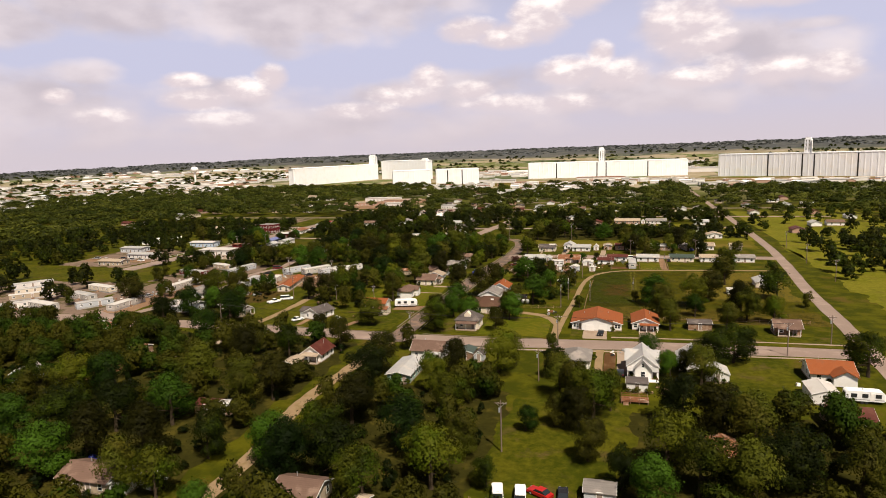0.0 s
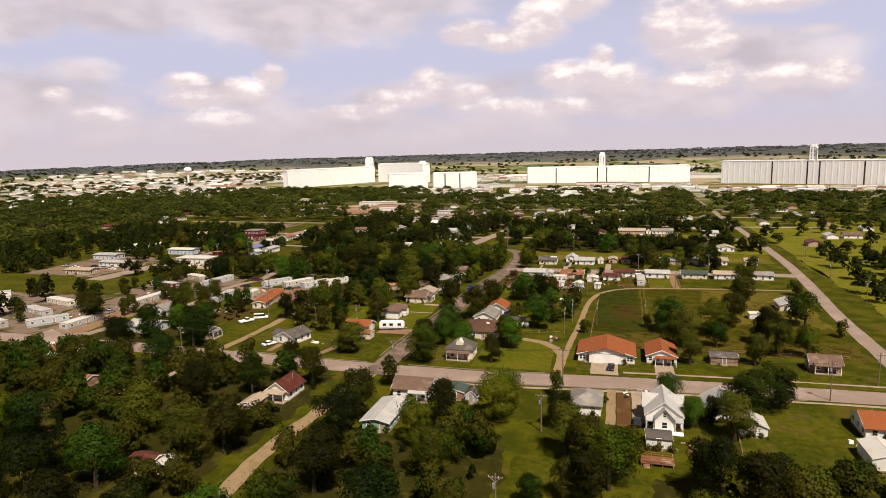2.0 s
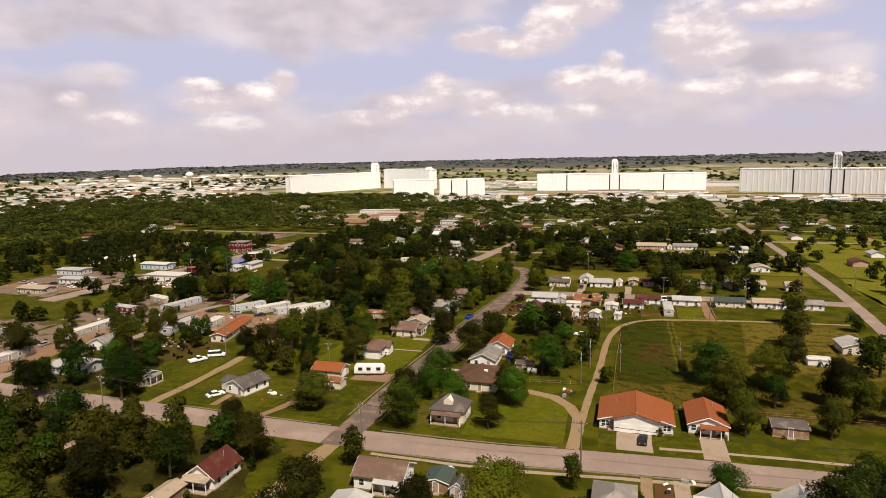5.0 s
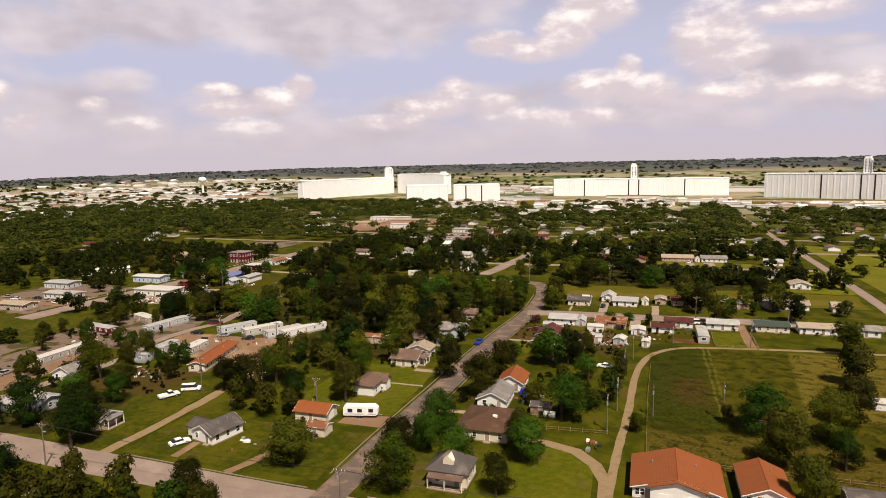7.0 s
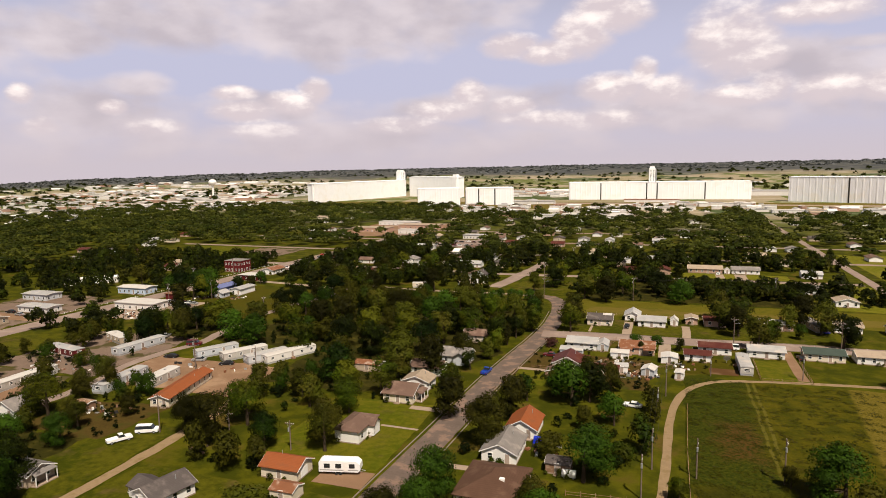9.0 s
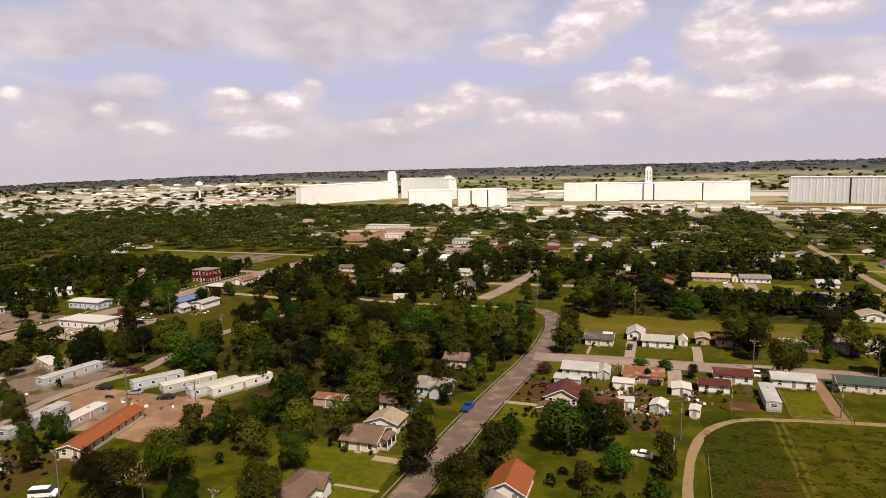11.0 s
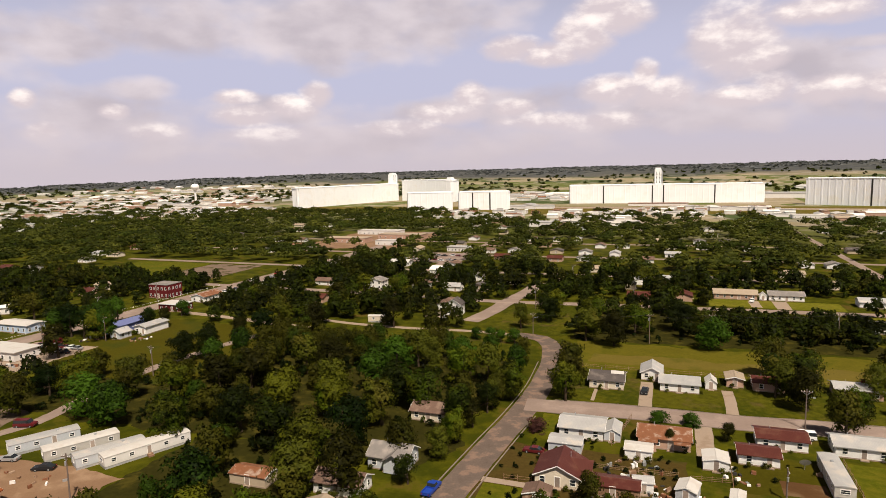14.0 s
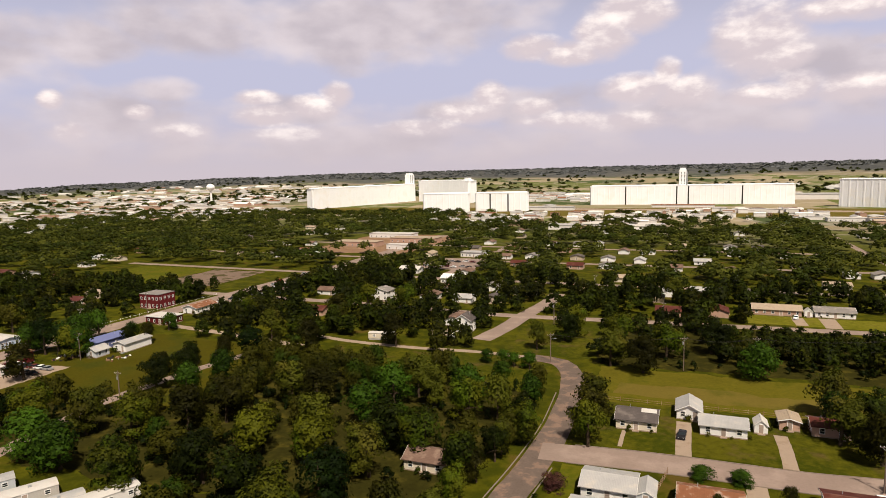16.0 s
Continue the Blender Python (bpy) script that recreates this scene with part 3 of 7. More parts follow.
def mobile_home(x, y, length, width, rz, label, walls="white", roof="r_white", h=2.6, stripe="", group="mobile homes"):
    """A single-wide trailer on a skirt; length runs along y before the turn."""
    t = thing("mobile_home", x, y, label, "mobile home", rz, group)
    c, s = abs(math.cos(radians(rz))), abs(math.sin(radians(rz)))
    ex, ey = (width * c + length * s) / 2 + 0.6, (width * s + length * c) / 2 + 0.6
    clear(x - ex, y - ey, x + ex, y + ey)
    W2, L2 = width / 2, length / 2
    walls = "aged" if walls == "white" else walls
    part("skirt", Geo().box(-W2 + 0.08, -L2 + 0.08, -0.2, W2 - 0.08, L2 - 0.08, 0.62), "r_metal", t)
    part("wall", Geo().box(-W2, -L2, 0.6, W2, L2, h), walls, t)
    arch = [(-W2 - 0.08, h), (W2 + 0.08, h), (W2 + 0.08, h + 0.1), (W2 * 0.5, h + 0.28), (0, h + 0.34), (-W2 * 0.5, h + 0.28), (-W2 - 0.08, h + 0.1)]
    part("roof", Geo().prism(arch, -L2 - 0.1, L2 + 0.1), roof, t)
    if stripe:
        part("stripe", Geo().box(-W2 - 0.015, -L2 - 0.015, 1.0, W2 + 0.015, L2 + 0.015, 1.25), stripe, t)
    n = max(2, int(length / 3.2))
    for side, sx in ((90, W2), (-90, -W2)):
        for i in range(n):
            u = (i + 0.5) * length / n - L2
            if i == n // 2:
                door_on(t, sx, u, side, 0.85, 1.75, 0.7)
                part("step", Geo().box(-0.6, -1.1, -0.1, 0.6, -0.03, 0.35).box(-0.6, -0.6, 0.35, 0.6, -0.03, 0.65), "plank", t, at=pose(sx, u, 0, 0, 0, side))
            else:
                window_on(t, sx, u, 1.75, side, 0.9, 0.75)
    for ey2, tr in ((-L2, 0), (L2, 180)):
        window_on(t, 0, ey2, 1.75, tr, 1.5, 0.75)
    part("roof_vent", Geo().box(-0.3, -0.3, h + 0.25, 0.3, 0.3, h + 0.55), "steel", t, at=pose(0, L2 * 0.4, 0))
    return t


def car(x, y, rz, paint, label, kind="saloon", group="parked cars"):
    """A parked car, pickup or van; its nose points to +y before the turn."""
    t = thing("pickup_truck" if kind == "pickup" else "van" if kind == "van" else "car", x, y, label, "pickup truck" if kind == "pickup" else kind if kind == "van" else "car", rz, group)
    L, wd = {"saloon": (4.7, 1.8), "pickup": (5.6, 1.95), "van": (5.3, 2.0)}[kind]
    a, b = L / 2, wd / 2
    if kind == "saloon":
        body = [(-a, 0.35), (a, 0.35), (a, 0.72), (a - 0.25, 0.82), (a - 1.2, 0.92), (-a + 0.7, 0.95), (-a, 0.85)]
        cabin = [(a - 1.35, 0.9), (a - 2.0, 1.4), (-a + 1.35, 1.42), (-a + 0.6, 0.93)]
    elif kind == "pickup":
        body = [(-a, 0.5), (a, 0.5), (a, 0.95), (a - 0.2, 1.08), (a - 1.35, 1.15), (a - 3.1, 1.15), (a - 3.1, 0.8), (-a + 0.1, 0.8), (-a + 0.1, 1.1), (-a, 1.1)]
        cabin = [(a - 1.45, 1.13), (a - 2.0, 1.78), (a - 2.9, 1.8), (a - 3.1, 1.13)]
    else:
        body = [(-a, 0.4), (a, 0.4), (a, 0.85), (a - 0.2, 1.05), (a - 0.95, 1.15), (-a, 1.15)]
        cabin = [(a - 1.0, 1.13), (a - 1.6, 1.95), (-a + 0.15, 2.0), (-a + 0.02, 1.13)]
    part("body", Geo().prism(body, -b, b, "x"), paint, t)
    if kind == "pickup":
        part("bed_side", Geo().box(-b, -a, 0.78, -b + 0.1, a - 3.1, 1.15).box(b - 0.1, -a, 0.78, b, a - 3.1, 1.15), paint, t)
    glassy = Geo()
    lo, hi = cabin[0][1], cabin[1][1]
    glassy.prism(cabin, -b + 0.13, b - 0.13, "x")
    part("cabin_glass", glassy, "pane", t)
    ys = [p[0] for p in cabin[1:3]]
    part("roof", Geo().box(-b + 0.16, min(ys) - 0.02, hi - 0.04, b - 0.16, max(ys) + 0.02, hi + 0.05), paint, t)
    wheel = Geo().tube((-0.11, 0, 0), (0.11, 0, 0), 0.34, 0.34, 12)
    rim = Geo().tube((-0.12, 0, 0), (0.12, 0, 0), 0.19, 0.19, 8)
    for sx in (-1, 1):
        for sy in (-1, 1):
            wh = part("wheel", wheel, "rubber", t, at=pose(sx * (b - 0.1), sy * (a - 0.95), 0.34))
            part("rim", rim, "steel", wh)
        part("headlight", Geo().box(sx * (b - 0.35) - 0.15, a - 0.06, 0.62, sx * (b - 0.35) + 0.15, a + 0.02, 0.76), "steel", t)
        part("tail_light", Geo().box(sx * (b - 0.25) - 0.12, -a - 0.02, 0.7, sx * (b - 0.25) + 0.12, -a + 0.04, 0.84), "carred", t)
    return t


def camper(x, y, rz, length, label):
    """A travel trailer: rounded shell, windows, door, axle and tow bar; nose to +y before the turn."""
    t = thing("travel_trailer", x, y, label, "travel trailer", rz)
    a, b = length / 2, 1.22
    clear(x - 5, y - 5, x + 5, y + 5)
    shell = [(-a, 0.7), (a - 0.5, 0.7), (a, 1.2), (a - 0.1, 2.4), (a - 0.9, 3.05), (-a + 0.5, 3.1), (-a, 2.75)]
    part("shell", Geo().prism(shell, -b, b, "x"), "paint", t)
    part("stripe", Geo().box(-b - 0.012, -a + 0.2, 1.0, b + 0.012, a - 0.4, 1.22), "carsilver", t)
    for sx, tr in ((b, 90), (-b, -90)):
        for u in (-a * 0.6, -a * 0.05, a * 0.6):
            window_on(t, sx, u, 2.05, tr, 1.0, 0.65, "dark")
        door_on(t, sx, a * 0.3, tr, 0.7, 1.8, 0.85, "trim")
    window_on(t, 0, -a, 2.0, 0, 1.3, 0.6, "dark")
    for sx in (-1, 1):
        for u in (-0.7, 0.15):
            part("wheel", Geo().tube((-0.1, 0, 0), (0.1, 0, 0), 0.36, 0.36, 12), "rubber", t, at=pose(sx * (b - 0.14), u, 0.36))
    part("tow_bar", Geo().tube((-0.6, a - 0.6, 0.62), (0, a + 0.9, 0.55), 0.05, 0.05, 6).tube((0.6, a - 0.6, 0.62), (0, a + 0.9, 0.55), 0.05, 0.05, 6), "steel", t)
    part("roof_unit", Geo().box(-0.4, -0.5, 3.05, 0.4, 0.5, 3.35, 0.06), "trim", t)
    return t


def pole(x, y, h=10.5, arm=0.0, lamp=False, lean=0.0, label="weathered wooden utility pole with a crossarm"):
    """A utility pole with its crossarm, braces, insulators and, at times, a transformer."""
    t = thing("utility_pole", x, y, label, "utility pole", arm, "utility poles")
    part("pole", Geo().tube((0, 0, -0.5), (lean, 0, h), 0.17, 0.11, 8), "pole", t)
    arm_ob = part("crossarm", Geo().box(lean - 1.2, -0.14, h - 0.75, lean + 1.2, -0.02, h - 0.6), "pole", t)
    part("brace", Geo().tube((lean, -0.1, h - 1.5), (lean - 0.8, -0.1, h - 0.72), 0.03, 0.03, 4).tube((lean, -0.1, h - 1.5), (lean + 0.8, -0.1, h - 0.72), 0.03, 0.03, 4), "steel", t)
    for u in (-1.1, -0.5, 0.5, 1.1):
        part("insulator", Geo().tube((lean + u, -0.08, h - 0.6), (lean + u, -0.08, h - 0.42), 0.05, 0.04, 6), "trim", arm_ob)
    if lamp:
        part("lamp_arm", Geo().tube((lean, 0, h - 2.2), (lean + 1.4, -0.6, h - 1.8), 0.04, 0.03, 6), "steel", t)
        part("lamp_head", Geo().box(lean + 1.25, -0.85, h - 1.9, lean + 1.75, -0.5, h - 1.74), "steel", t)
    else:
        part("transformer", Geo().tube((lean - 0.33, 0, h - 2.6), (lean - 0.33, 0, h - 1.7), 0.2, 0.2, 10), "steel", t)
    return t


# ---- ground kit ----
def sheet(name, outline, mat, z, label, category="ground", thick=0.0):
    """A flat patch of ground with a thin edge."""
    lo = z - 0.25
    n = len(outline)
    area = sum(outline[i][0] * outline[(i + 1) % n][1] - outline[(i + 1) % n][0] * outline[i][1] for i in range(n))
    if area < 0:
        outline = outline[::-1]
    v = [(x, y, lo) for x, y in outline] + [(x, y, z) for x, y in outline]
    f = [tuple(range(n, 2 * n))] + [(i, (i + 1) % n, n + (i + 1) % n, n + i) for i in range(n)]
    ob = new(name, mesh_of(name, v, f, mat))
    return tagged(ob, label, category, "", "structure")


def rect(x0, y0, x1, y1, wob=0.0, seed=1):
    """A rectangle whose edges wander by wob metres."""
    if not wob:
        return [(x0, y0), (x1, y0), (x1, y1), (x0, y1)]
    pts = []
    for (ax, ay), (bx, by) in zip([(x0, y0), (x1, y0), (x1, y1), (x0, y1)], [(x1, y0), (x1, y1), (x0, y1), (x0, y0)]):
        n = max(2, int(math.hypot(bx - ax, by - ay) / 1.6))
        for i in range(n):
            x, y = ax + (bx - ax) * i / n, ay + (by - ay) * i / n
            dx = noise.noise(Vector((x * 0.09, y * 0.09, seed))) * 1.6 + noise.noise(Vector((x * 0.35, y * 0.35, seed + 3.3))) * 0.8
            dy = noise.noise(Vector((x * 0.09, y * 0.09, seed + 7.7))) * 1.6 + noise.noise(Vector((x * 0.35, y * 0.35, seed + 5.1))) * 0.8
            pts.append((x + dx * wob, y + dy * wob))
    return pts


def smooth_line(points, step=4.0):
    """Points along a Catmull-Rom curve."""
    p = [Vector((*q, 0)) for q in points]
    p = [p[0] * 2 - p[1]] + p + [p[-1] * 2 - p[-2]]
    out = []
    for i in range(1, len(p) - 2):
        n = max(1, int((p[i + 1] - p[i]).length / step))
        for k in range(n):
            t = k / n
            out.append(0.5 * (2 * p[i] + (p[i + 1] - p[i - 1]) * t + (2 * p[i - 1] - 5 * p[i] + 4 * p[i + 1] - p[i + 2]) * t * t
                              + (3 * p[i] - p[i - 1] - 3 * p[i + 1] + p[i + 2]) * t ** 3))
    return out + [p[-2]]


def ribbon(name, points, width, mat, z, label, category="road", rough=0.0, seed=3, free=0.8):
    """A road along a smooth line, with ragged edges where it has no kerb."""
    line = smooth_line(points, 1.6 if rough > 0.29 else 4.0)
    rng = random.Random(seed)
    v, f = [], []
    shift = rng.uniform(0, 90)
    for i, p in enumerate(line):
        d = (line[min(i + 1, len(line) - 1)] - line[max(i - 1, 0)]).normalized()
        nrm = Vector((-d.y, d.x, 0))
        for s, dz in ((-1, -0.25), (-1, 0), (1, 0), (1, -0.25)):
            stray = noise.noise(Vector((p.x * 0.16, p.y * 0.16, shift + s * 7))) + 0.5 * noise.noise(Vector((p.x * 0.6, p.y * 0.6, shift + s * 9)))
            q = p + nrm * s * (width / 2 + stray * rough * 1.3)
            v.append((q.x, q.y, z + dz))
        r = width / 2 + free
        CLEAR.append((p.x - r, p.y - r, p.x + r, p.y + r))
        if i:
            k = 4 * (i - 1)
            f += [(k, k + 1, k + 5, k + 4), (k + 1, k + 2, k + 6, k + 5), (k + 2, k + 3, k + 7, k + 6)]
    me = mesh_of(name, v, [q[::-1] for q in f], mat)
    return tagged(new(name, me), label, category, "", "structure")


def kerb(points, z=0.16):
    """A kerb stone line: a real step beside a street."""
    line = smooth_line(points)
    v, f = [], []
    for i, p in enumerate(line):
        d = (line[min(i + 1, len(line) - 1)] - line[max(i - 1, 0)]).normalized()
        nrm = Vector((-d.y, d.x, 0))
        for s, h in ((-0.12, -0.2), (-0.12, z), (0.12, z), (0.12, -0.2)):
            q = p + nrm * s
            v.append((q.x, q.y, h))
        if i:
            k = 4 * (i - 1)
            f += [(k, k + 1, k + 5, k + 4), (k + 1, k + 2, k + 6, k + 5), (k + 2, k + 3, k + 7, k + 6)]
    return tagged(new("kerb", mesh_of("kerb", v, [q[::-1] for q in f], "kerb")), "pale concrete kerb along the street edge", "kerb", "", "structure")


# ---- trees ----
def leaf_cloud(rng, lobes, count, size):
    """Leaf clumps as small blades spread over the lobes of a crown. Returns vertices, triangles, normals as arrays."""
    weight = np.array([l[3] ** 2 for l in lobes])
    pick = rng.choice(len(lobes), count, p=weight / weight.sum())
    lob = np.array(lobes)[pick]
    u = rng.normal(size=(count, 3))
    u /= np.linalg.norm(u, axis=1)[:, None]
    u[:, 2] = np.where(u[:, 2] < -0.45, -u[:, 2] * 0.6, u[:, 2])
    rad = lob[:, 3] * np.where(rng.random(count) < 0.07, rng.uniform(1.05, 1.5, count), rng.uniform(0.70, 1.10, count))
    c = lob[:, :3] + u * rad[:, None] * np.array([1, 1, 0.82])
    out = c - np.array([0, 0, 0.42])
    out /= np.linalg.norm(out, axis=1)[:, None] + 1e-6
    n = u * 0.9 + out * 0.3 + rng.normal(size=(count, 3)) * 0.42
    n /= np.linalg.norm(n, axis=1)[:, None]
    a = np.cross(n, rng.normal(size=(count, 3)))
    a /= np.linalg.norm(a, axis=1)[:, None]
    b = np.cross(n, a)
    s = size * rng.uniform(0.55, 1.45, (count, 1))
    a, b = a * s, b * s * 0.62
    v = np.stack([c - a, c + a * 0.7 - b, c + a * 0.7 + b], 1).reshape(-1, 3)
    soft = u * 0.8 + out * 0.35 + n * 0.35
    soft /= np.linalg.norm(soft, axis=1)[:, None]
    return v, np.arange(count * 3).reshape(-1, 3), np.repeat(soft, 3, 0)


def mesh_arrays(name, v, tris, normals, mat):
    me = bpy.data.meshes.new(name)
    me.vertices.add(len(v))
    me.vertices.foreach_set("co", np.asarray(v, np.float32).ravel())
    me.loops.add(tris.size)
    me.loops.foreach_set("vertex_index", tris.astype(np.int32).ravel())
    me.polygons.add(len(tris))
    me.polygons.foreach_set("loop_start", np.arange(0, tris.size, 3, dtype=np.int32))
    me.update(calc_edges=True)
    me.polygons.foreach_set("use_smooth", np.ones(len(tris), bool))
    me.normals_split_custom_set_from_vertices(np.asarray(normals, np.float32))
    me.materials.append(M[mat])
    return me


def crown_lobes(rng, n, shape="round"):
    """Lobes of a crown of a tree 1 high and 1 wide: a full core with uneven lobes round it, low ones too."""
    out = [(0, 0, 0.52, 0.30), (rng.uniform(-0.05, 0.05), 0, 0.70, 0.22)]
    for i in range(n):
        a = 2 * math.pi * (i * 0.382 + rng.uniform(-0.08, 0.08)) * 2.618
        z = 0.15 + 0.62 * (i + rng.uniform(0, 1)) / n
        k = rng.uniform(0.18, 0.36) * (1.0 - 0.9 * max(0.0, z - 0.55))
        r = rng.uniform(0.09, 0.19)
        if shape == "tall":
            k, z = k * 0.8, 0.16 + 0.70 * (i + rng.uniform(0, 1)) / n
        out.append((math.cos(a) * k, math.sin(a) * k, z, r))
    out.append((rng.uniform(-0.1, 0.1), rng.uniform(-0.1, 0.1), 0.85, 0.13))
    return out


def trunk_geo(rng, lobes):
    g = Geo()
    g.tube((0, 0, -0.02), (0.01, 0, 0.3), 0.035, 0.024, 7)
    for l in lobes[1:7]:
        g.tube((0.01, 0, rng.uniform(0.2, 0.32)), (l[0] * 0.9, l[1] * 0.9, l[2] * 0.95), 0.016, 0.005, 5, False)
    g.tube((0.01, 0, 0.28), (0, 0, 0.72), 0.022, 0.006, 6, False)
    return g


TREES = {}
for kind, mat, seeds, shape in (("green", "leaf_a", (1, 2, 3), "round"), ("olive", "leaf_b", (4, 5), "tall"), ("deep", "leaf_c", (6, 7), "round"), ("purple", "leaf_d", (8,), "round")):
    TREES[kind] = []
    for s in seeds:
        rng = np.random.default_rng(s)
        lobes = crown_lobes(rng, 20, shape)
        tg = trunk_geo(rng, lobes)
        trunk = mesh_of("trunk", tg.v, tg.f, "bark")
        fine = mesh_arrays("crown", *leaf_cloud(rng, lobes, 8600, 0.0172), mat)
        plain = mesh_arrays("crown", *leaf_cloud(rng, lobes, 2900, 0.029), mat)
        TREES[kind].append((trunk, fine, plain))

TREE_LABEL = {"green": "leafy green shade tree with a rounded uneven crown", "olive": "tall olive-green tree with a loose ragged crown",
              "deep": "dense dark green broadleaf tree", "purple": "small ornamental tree with dark purple leaves"}
tree_rng = random.Random(5)
PLACED = []


def tree(x, y, h, w, kind=""):
    """A tree h metres high and w metres wide: trunk with limbs, and crown."""
    kind = kind or tree_rng.choice(("green", "green", "olive", "olive", "deep"))
    trunk, fine, plain = tree_rng.choice(TREES[kind])
    crown = fine if y < 262 else plain
    bush = h < 3.6
    t = thing("bush" if bush else "tree", x, y, ("rounded dark purple garden bush" if kind == "purple" else "rounded green garden bush") if bush else TREE_LABEL[kind], "bush" if bush else "tree",
              tree_rng.uniform(0, 360), "town trees")
    t.scale = (w, w, h * (1.25 if bush else 1.0))
    if bush:
        t.location.z = -0.3 * h
    part("trunk", trunk, "bark", t)
    part("crown", crown, "leaf_a", t)
    PLACED.append((x, y, w / 2))
    return t


def blocked(x, y, r):
    for a, b, c, d in CLEAR:
        if a - r < x < c + r and b - r < y < d + r:
            return True
    return False


MID = []
for s in range(5):
    rng = np.random.default_rng(20 + s)
    MID.append(leaf_cloud(rng, crown_lobes(rng, 16, "round" if s % 2 else "tall"), 1500, 0.038))
FAR = []
for s in range(4):
    rng = np.random.default_rng(40 + s)
    FAR.append(leaf_cloud(rng, crown_lobes(rng, 9, "round" if s % 2 else "tall"), 310, 0.074))
LOW = []
for s in range(4):
    rng = np.random.default_rng(80 + s)
    LOW.append(leaf_cloud(rng, crown_lobes(rng, 6), 170, 0.085))
FARTHER = []
for s in range(3):
    rng = np.random.default_rng(60 + s)
    FARTHER.append(leaf_cloud(rng, [(0.30 * math.cos(k * 1.26), 0.30 * math.sin(k * 1.26), rng.uniform(0.36, 0.62), rng.uniform(0.17, 0.25)) for k in range(5)] + [(0, 0, 0.66, 0.28)], 150, 0.10))


def grove(name, spots, label, models, mat="leaf_far", upright=0.0):
    """Many trees as one mesh of leaf clumps; low growth may take the turn of the ground."""
    rng = random.Random(len(spots))
    V, Nn = [], []
    for x, y, z, h, w in spots:
        v, _, nor = rng.choice(models)
        a = rng.uniform(0, 6.28)
        c, s = math.cos(a), math.sin(a)
        rot = np.array([[c, -s, 0], [s, c, 0], [0, 0, 1]])
        V.append((v @ rot.T) * (w, w, h) + (x, y, z - 0.03 * h))
        turned = nor @ rot.T * (1 - upright) + np.array([0, 0, upright])
        Nn.append(turned / np.linalg.norm(turned, axis=1)[:, None])
    v = np.concatenate(V)
    me = mesh_arrays(name, v, np.arange(len(v)).reshape(-1, 3), np.concatenate(Nn), mat)
    return tagged(new(name, me), label, "trees", "", "stuff")


def fill(rects, spacing, h, w, seed, keep=0.6, free=0.3, skip=True):
    """Spots for scattered trees within rectangles, clear of roads, houses and placed trees."""
    rng = random.Random(seed)
    out = []
    for x0, y0, x1, y1, dens in rects:
        nx, ny = max(1, int((x1 - x0) / spacing)), max(1, int((y1 - y0) / spacing))
        for i in range(nx):
            for j in range(ny):
                if rng.random() > dens:
                    continue
                x = x0 + (i + rng.random()) * (x1 - x0) / nx
                y = y0 + (j + rng.random()) * (y1 - y0) / ny
                ww = rng.uniform(*w)
                if blocked(x, y, ww * free):
                    continue
                if skip and any(abs(x - a) < r * 1.1 + ww * 0.2 and abs(y - b) < r * 1.1 + ww * 0.2 for a, b, r in PLACED):
                    continue
                hh = min(rng.uniform(*h), ww * 1.35)
                out.append((x, y, ground_z(x, y), hh, ww))
    return out


# ---- ground ----
RIDGE = [(-70, -12), (-56, -6), (-51, 15), (-42, 33), (-32, 48), (-16, 59), (0, 64), (19, 72), (40, 66)]


def ground_z(x, y):
    """The plain is level; low wooded hills close it in the distance."""
    px, py = x + 15.0, y - 100.0
    r = math.hypot(px, py)
    if r < 2400:
        return 0.0
    a = math.degrees(math.atan2(px, py))
    top = RIDGE[0][1] if a < RIDGE[0][0] else RIDGE[-1][1]
    for (a0, h0), (a1, h1) in zip(RIDGE, RIDGE[1:]):
        if a0 <= a <= a1:
            top = h0 + (h1 - h0) * (a - a0) / (a1 - a0)
    top += 3.0 * noise.noise(Vector((a * 0.35, 0.3, 0.7))) + 1.2 * noise.noise(Vector((a * 1.6, 2.3, 0.7)))
    s = min(1.0, (r - 2400) / 1900)
    return top * (0.35 * s + 0.65 * s * s * (3 - 2 * s)) if r < 4300 else top


